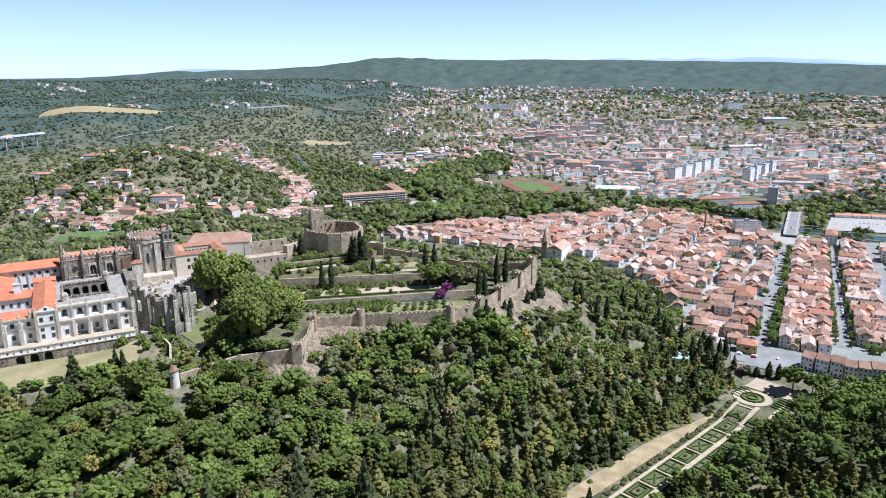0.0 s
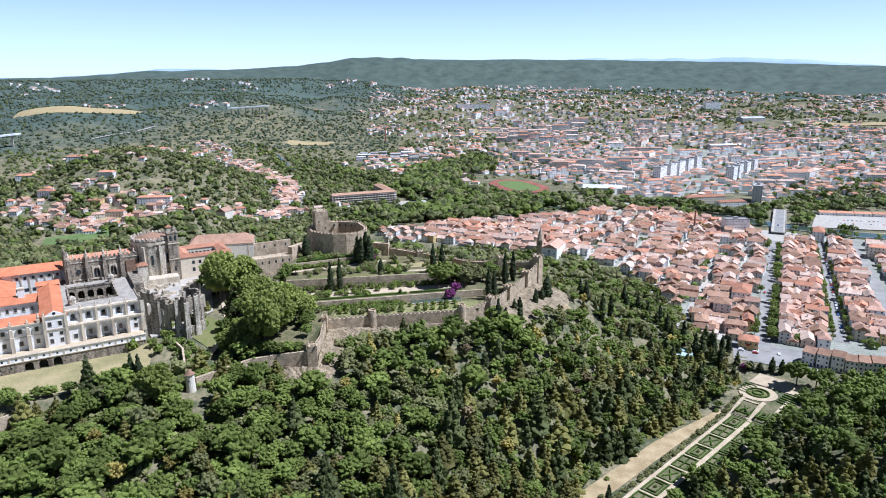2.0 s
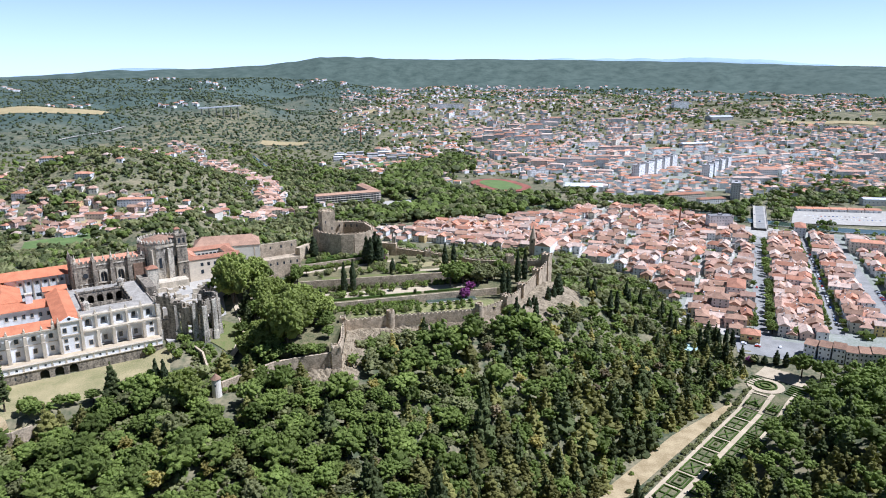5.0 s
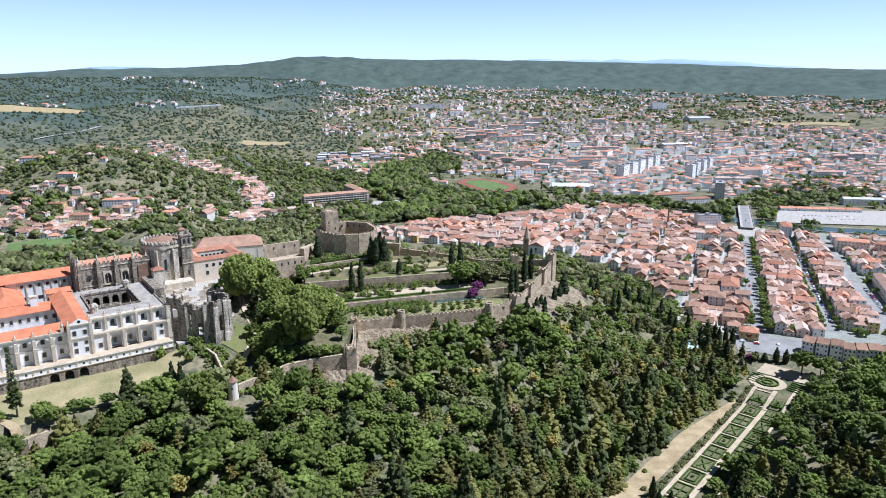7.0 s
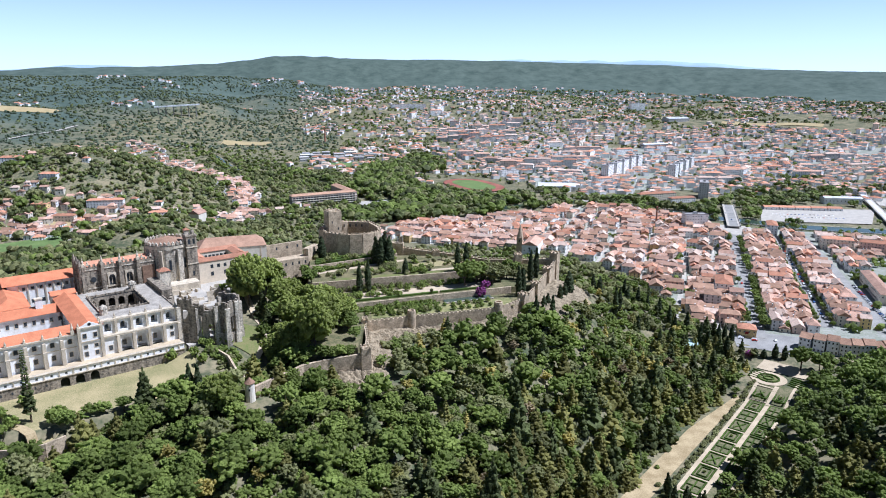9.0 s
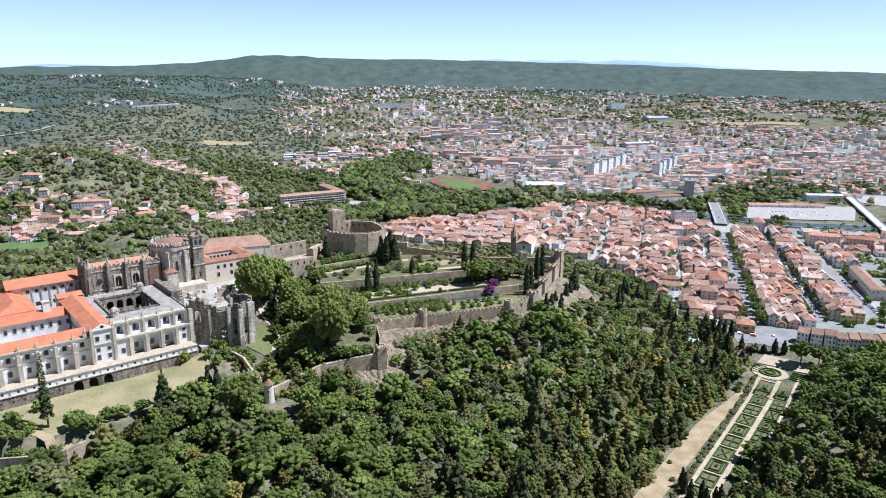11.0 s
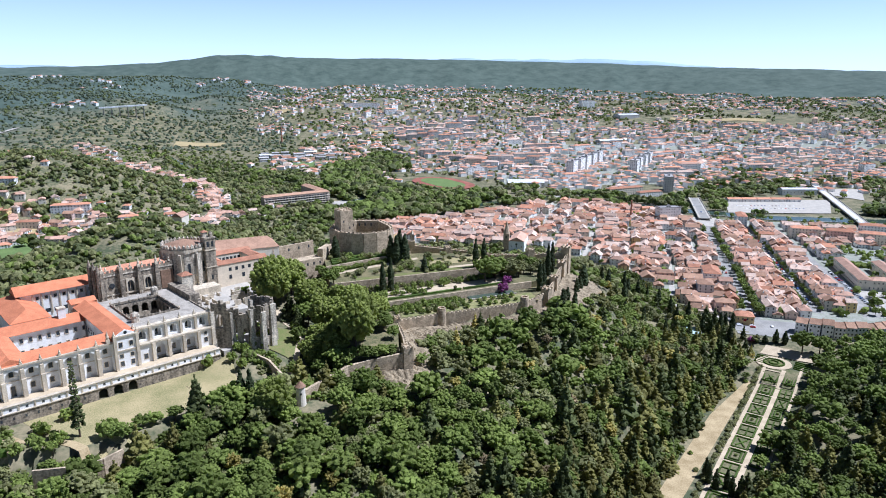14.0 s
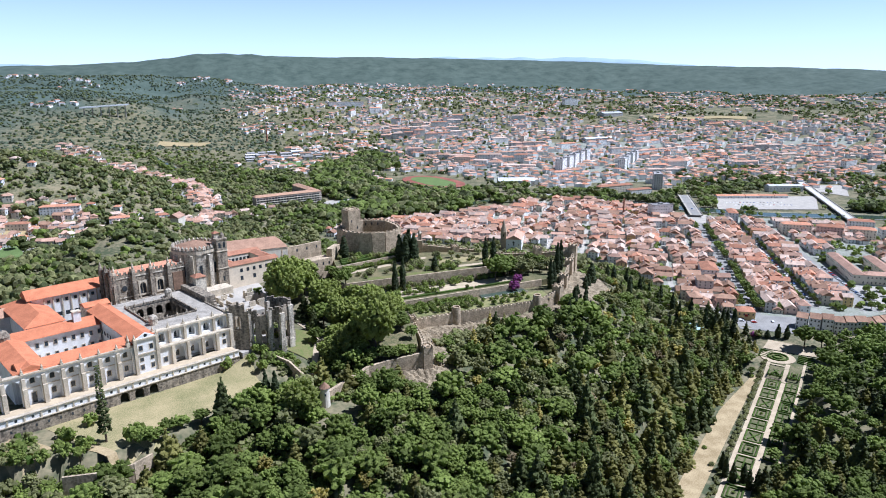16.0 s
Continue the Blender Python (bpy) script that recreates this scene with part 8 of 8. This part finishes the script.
ruin_wall((4.2, 5.5), (10.5, 1.2), 56, 87.0, [(3.8, 1.6, 74, 80)])
ruin_wall((10.5, 1.2), (15.5, -2.1), 56, 83.6, [(3.0, 1.7, 66, 77)])
ruin_wall((15.5, -2.1), (20.5, -5.5), 56, 79.4, [(3.0, 1.3, 66, 72)])
ruin_wall((3.8, 20), (9, 30), 62, 82, [(6, 1.6, 70, 75)])
ruin_wall((9, 30), (22, 20), 62, 76, [(6, 1.6, 66, 70)])
APSE = [(20.5, -5.5), (25.0, -9.5), (30.5, -8.5), (34, -3.5), (33, 3), (27.5, 8)]
for i, (p, q) in enumerate(zip(APSE, APSE[1:])):
    ruin_wall(p, q, 57, 84.5 + rr.uniform(-1, 1.5), [(Vector((q[0] - p[0], q[1] - p[1])).length / 2, 1.3, 68, 76)], 1.4)
for x, y in APSE + [(12.5, 0.5), (4.2, 5.5)]:
    bm = bmesh.new()
    box(bm, x - 1.2, x + 1.2, y - 1.6, y + 1.0, 56, 82 + rr.uniform(0, 4))
    box(bm, x - 1.5, x + 1.5, y - 1.9, y + 1.2, 56, 66 + rr.uniform(0, 3))
    part("pier", bm, M_STONE, t)
ruin_wall((22, 20), (30, 12), 62, 74, [(4, 1.4, 64, 68)])
slab(t, "floor", 6, 28, -2, 20, 60, 63, M_PAVE)
patch("rubble_yard", [cv(-32, 18), cv(-46, 24), cv(-56, 70), cv(-30, 70)], M_PAVE, "pale broken paving of the ruined yard", 0.5, 6, "paving")
for i in range(44):
    bm = bmesh.new()
    x, y, s = rr.uniform(8, 42), rr.uniform(12, 62), rr.uniform(0.5, 0.9)
    k = rr.random() < 0.5
    box(bm, x, x + (s if k else s * 6), y, y + (s * 6 if k else s), 70, 75.6 + rr.uniform(0, 2.6))
    part("wall_stub", bm, M_TRIM, t)
slab(t, "upper_court", 4, 33, 20, 58, 60, 75, M_PAVE)

# ---- cars ----
M_TYRE = material("black_rubber", (0.02, 0.02, 0.02), rough=0.8, bump=0)
M_PAINTS = [material("car_paint_%s" % n, c, c, rough=0.25, bump=0, spread=0.05, spec=0.6) for n, c in (("white", (0.8, 0.8, 0.8)), ("silver", (0.45, 0.46, 0.48)), ("black", (0.03, 0.03, 0.035)), ("blue", (0.06, 0.12, 0.3)), ("red", (0.4, 0.04, 0.03)))]


def car_parts(paint):
    bm = bmesh.new()
    prof = [(-2.1, 0.35), (2.1, 0.35), (2.15, 0.75), (1.2, 0.92), (0.55, 1.42), (-1.2, 1.45), (-1.95, 0.98), (-2.15, 0.8)]
    l, r = [bm.verts.new((x, -0.85, z)) for x, z in prof], [bm.verts.new((x, 0.85, z)) for x, z in prof]
    bm.faces.new(l)
    bm.faces.new(r[::-1])
    for i in range(8):
        j = (i + 1) % 8
        bm.faces.new((l[j], l[i], r[i], r[j]))
    body = as_mesh("body", bm, [paint])
    bm = bmesh.new()
    box(bm, -1.15, 0.55, -0.87, 0.87, 1.0, 1.36)
    glass = as_mesh("windows", bm, [M_PANE])
    bm = bmesh.new()
    ring(bm, 0, 0, 0.32, -0.1, 0.32, 0.1, 10)
    bmesh.ops.transform(bm, matrix=pose(0, 0, 0, 90), verts=bm.verts)
    return body, glass, as_mesh("wheel", bm, [M_TYRE])


CARS = [car_parts(p) for p in M_PAINTS]
CAR_WORDS = ("white", "silver grey", "black", "dark blue", "red")


def park(x, y, turn, z=None):
    i = orng.choice((0, 0, 0, 1, 1, 2, 3, 4))
    t = holder("car", pose(x, y, (ground(x, y) if z is None else z) + 0.35, 0, 0, turn), "%s small car parked on asphalt" % CAR_WORDS[i], "car", "parked cars")
    mesh_ob("body", CARS[i][0], t)
    mesh_ob("windows", CARS[i][1], t)
    for a, b in ((-1.3, -0.8), (1.3, -0.8), (-1.3, 0.8), (1.3, 0.8)):
        mesh_ob("wheel", CARS[i][2], t, pose(a, b, 0.32))


for p, q, n, dp in ((50, 58.8, 34, 8.6), (54, 50.6, 30, 9.4)):
    for i in range(n):
        if orng.random() < 0.8:
            pp_ = p + i * dp
            park(*tp(pp_, q - 0.012 * pp_ + (0.6 if q < 55 else -0.9)), 90 + TOWN_TURN + orng.uniform(-3, 3))
for i in range(26):
    park(*tp(70 + i * 4.4, 108 - 0.05 * i * 4.4), TOWN_TURN + orng.uniform(-4, 4))
for i in range(7):
    park(*tp(-16 + (i % 4) * 3.0, -14 + (i // 4) * 10), TOWN_TURN + 10)
for p, q in ((2, -3), (30, 3), (-8, 12), (90, 3), (150, -3), (230, 3), (300, -3), (470, 3), (520, -3)):
    park(*tp(p, q), 90 + TOWN_TURN, 3.65 - 0.35 if p > 444 else None)
for i in range(34):
    park(560 + (i % 17) * 5.2, 935 - (i % 17) * 1.5 - (i // 17) * 22, 75)

# ---- landmarks by the square ----
t = holder("yellow_house", pose(229, 480, 0, 0, 0, -28), "ochre yellow corner house with an orange roof", "house")
bm = bmesh.new()
box(bm, -7, 7, -6, 6, -1, 8.6)
windows(bm, 14, 12, 8.6, 2, orng)
part("wall", bm, [M_WALL[3], M_PANE], t)
bm = bmesh.new()
gable(bm, 14, 12, 8.8, 3, hip=5)
part("roof", bm, M_ROOF[0], t)
bm = bmesh.new()
box(bm, -1.2, 1.2, -6.1, -5.9, 4.6, 6.6)
part("sign", bm, material("red_sign", (0.35, 0.03, 0.03), bump=0), t, "dark red sign board")
# curved white terrace of houses at the streets' foot
for i in range(9):
    cx, cy = 262 + i * 6.8, 446 - i * 3.2 + 0.4 * (i - 4) ** 2
    t = holder("terrace_house", pose(cx, cy, ground(cx, cy), 0, 0, -26 + (i - 4) * 6), "white curved terrace house with dark windows", "house", "curved terrace of houses")
    bm = bmesh.new()
    h = 9.6 + 0.7 * (i % 3)
    box(bm, -4, 4, -6, 6, -8, h)
    windows(bm, 8, 12, h, 3, orng, 2.6)
    part("wall", bm, [M_WALL[0], M_PANE], t)
    bm = bmesh.new()
    gable(bm, 8, 12, h + 0.2, 3.0, over=0.3)
    part("roof", bm, M_ROOF[2], t)
for p, q, w, d, h, wall, tile, label in ((120, -22, 30, 16, 11, 0, 0, "large white hall house with solar panels"), (60, -34, 16, 14, 15, 2, 2, "plain grey tower-like house")):
    block(*tp(p, q), w, d, h, 90 + TOWN_TURN, wall, M_ROOF[tile], label=label, name="large_house", group="")
# cream courtyard building beyond the parking street
t = holder("courtyard_building", pose(*tp(165, 135), 0, 0, 0, 90 + TOWN_TURN), "cream courtyard building under faded tiled roofs", "building")
for x0, x1, y0, y1 in ((-42, 42, 11, 23), (-42, -30, -11, 11), (-42, 36, -23, -11)):
    bm = bmesh.new()
    w, d = x1 - x0, y1 - y0
    along = w > d
    windows(bm, w, d, 10, 2, orng, 3.4)
    bmesh.ops.transform(bm, matrix=pose((x0 + x1) / 2, (y0 + y1) / 2, 0), verts=bm.verts)
    box(bm, x0, x1, y0, y1, -1, 10)
    part("wall", bm, [M_WALL[1], M_PANE], t)
    bm = bmesh.new()
    gable(bm, max(w, d), min(w, d), 0, 2.6, hip=4)
    bmesh.ops.transform(bm, matrix=pose((x0 + x1) / 2, (y0 + y1) / 2, 10.2, 0, 0, 0 if along else 90), verts=bm.verts)
    part("roof", bm, M_ROOF[1], t)
patch("river_yard", [(780, 985), (795, 928), (885, 1025), (806, 1046)], M_PAVE, "pale paved yard beside the modern bridge", 0.8, 4, "paving")
patch("car_park", [tp(40, 109), tp(118, 109), tp(118, 170), tp(40, 170)], M_PAVE, "pale paved car park between trees", 0.45, 4, "paving")
for x, y, w, a, wall in ((505, 728, 34, -30, 1), (535, 705, 30, -38, 4), (562, 682, 30, -40, 1), (600, 668, 36, -30, 0), (480, 820, 30, 60, 0), (600, 720, 30, -36, 0)):
    block(x, y, w, 13, 13.5, a, wall, M_ROOF[0], label="apartment row by the river road", group="apartment rows by the river")
plant("green", 364, 483, 1.15, 1.0, label="round green tree beside the car park")
for x, y in ((372, 474), (380, 468), (352, 470), (390, 462)):
    plant("bright", x, y, 0.8, 1.0)
# pale basin among the trees
bm = bmesh.new()
prism(bm, [(168, 466), (178, 462), (186, 476), (176, 481)], -8, max(ground(170, 466), ground(178, 470)) + 2.2)
sheet("reservoir", bm, material("pale_green_tank", (0.45, 0.58, 0.55), rough=0.4), label="pale green roofed water tank among trees", category="tank")
# dry bank trees between the rear wall and the town
spots = []
while len(spots) < 1700:
    x, y = orng.uniform(-120, 200), orng.uniform(486, 800)
    if inside(x, y, OLD_TOWN) or inside(x, y, WARD) or y < 512 - (x + 60) * 0.28 and x < 90 or inside(x, y, ALC):
        continue
    spots.append((x, y, ground(x, y) - 0.3, orng.uniform(2.5, 5.2), orng.choice((0, 1, 1))))
far_woods("bank_trees", spots, [M_LEAF["green"], M_LEAF["olive"]], "trees on the bank behind the castle")
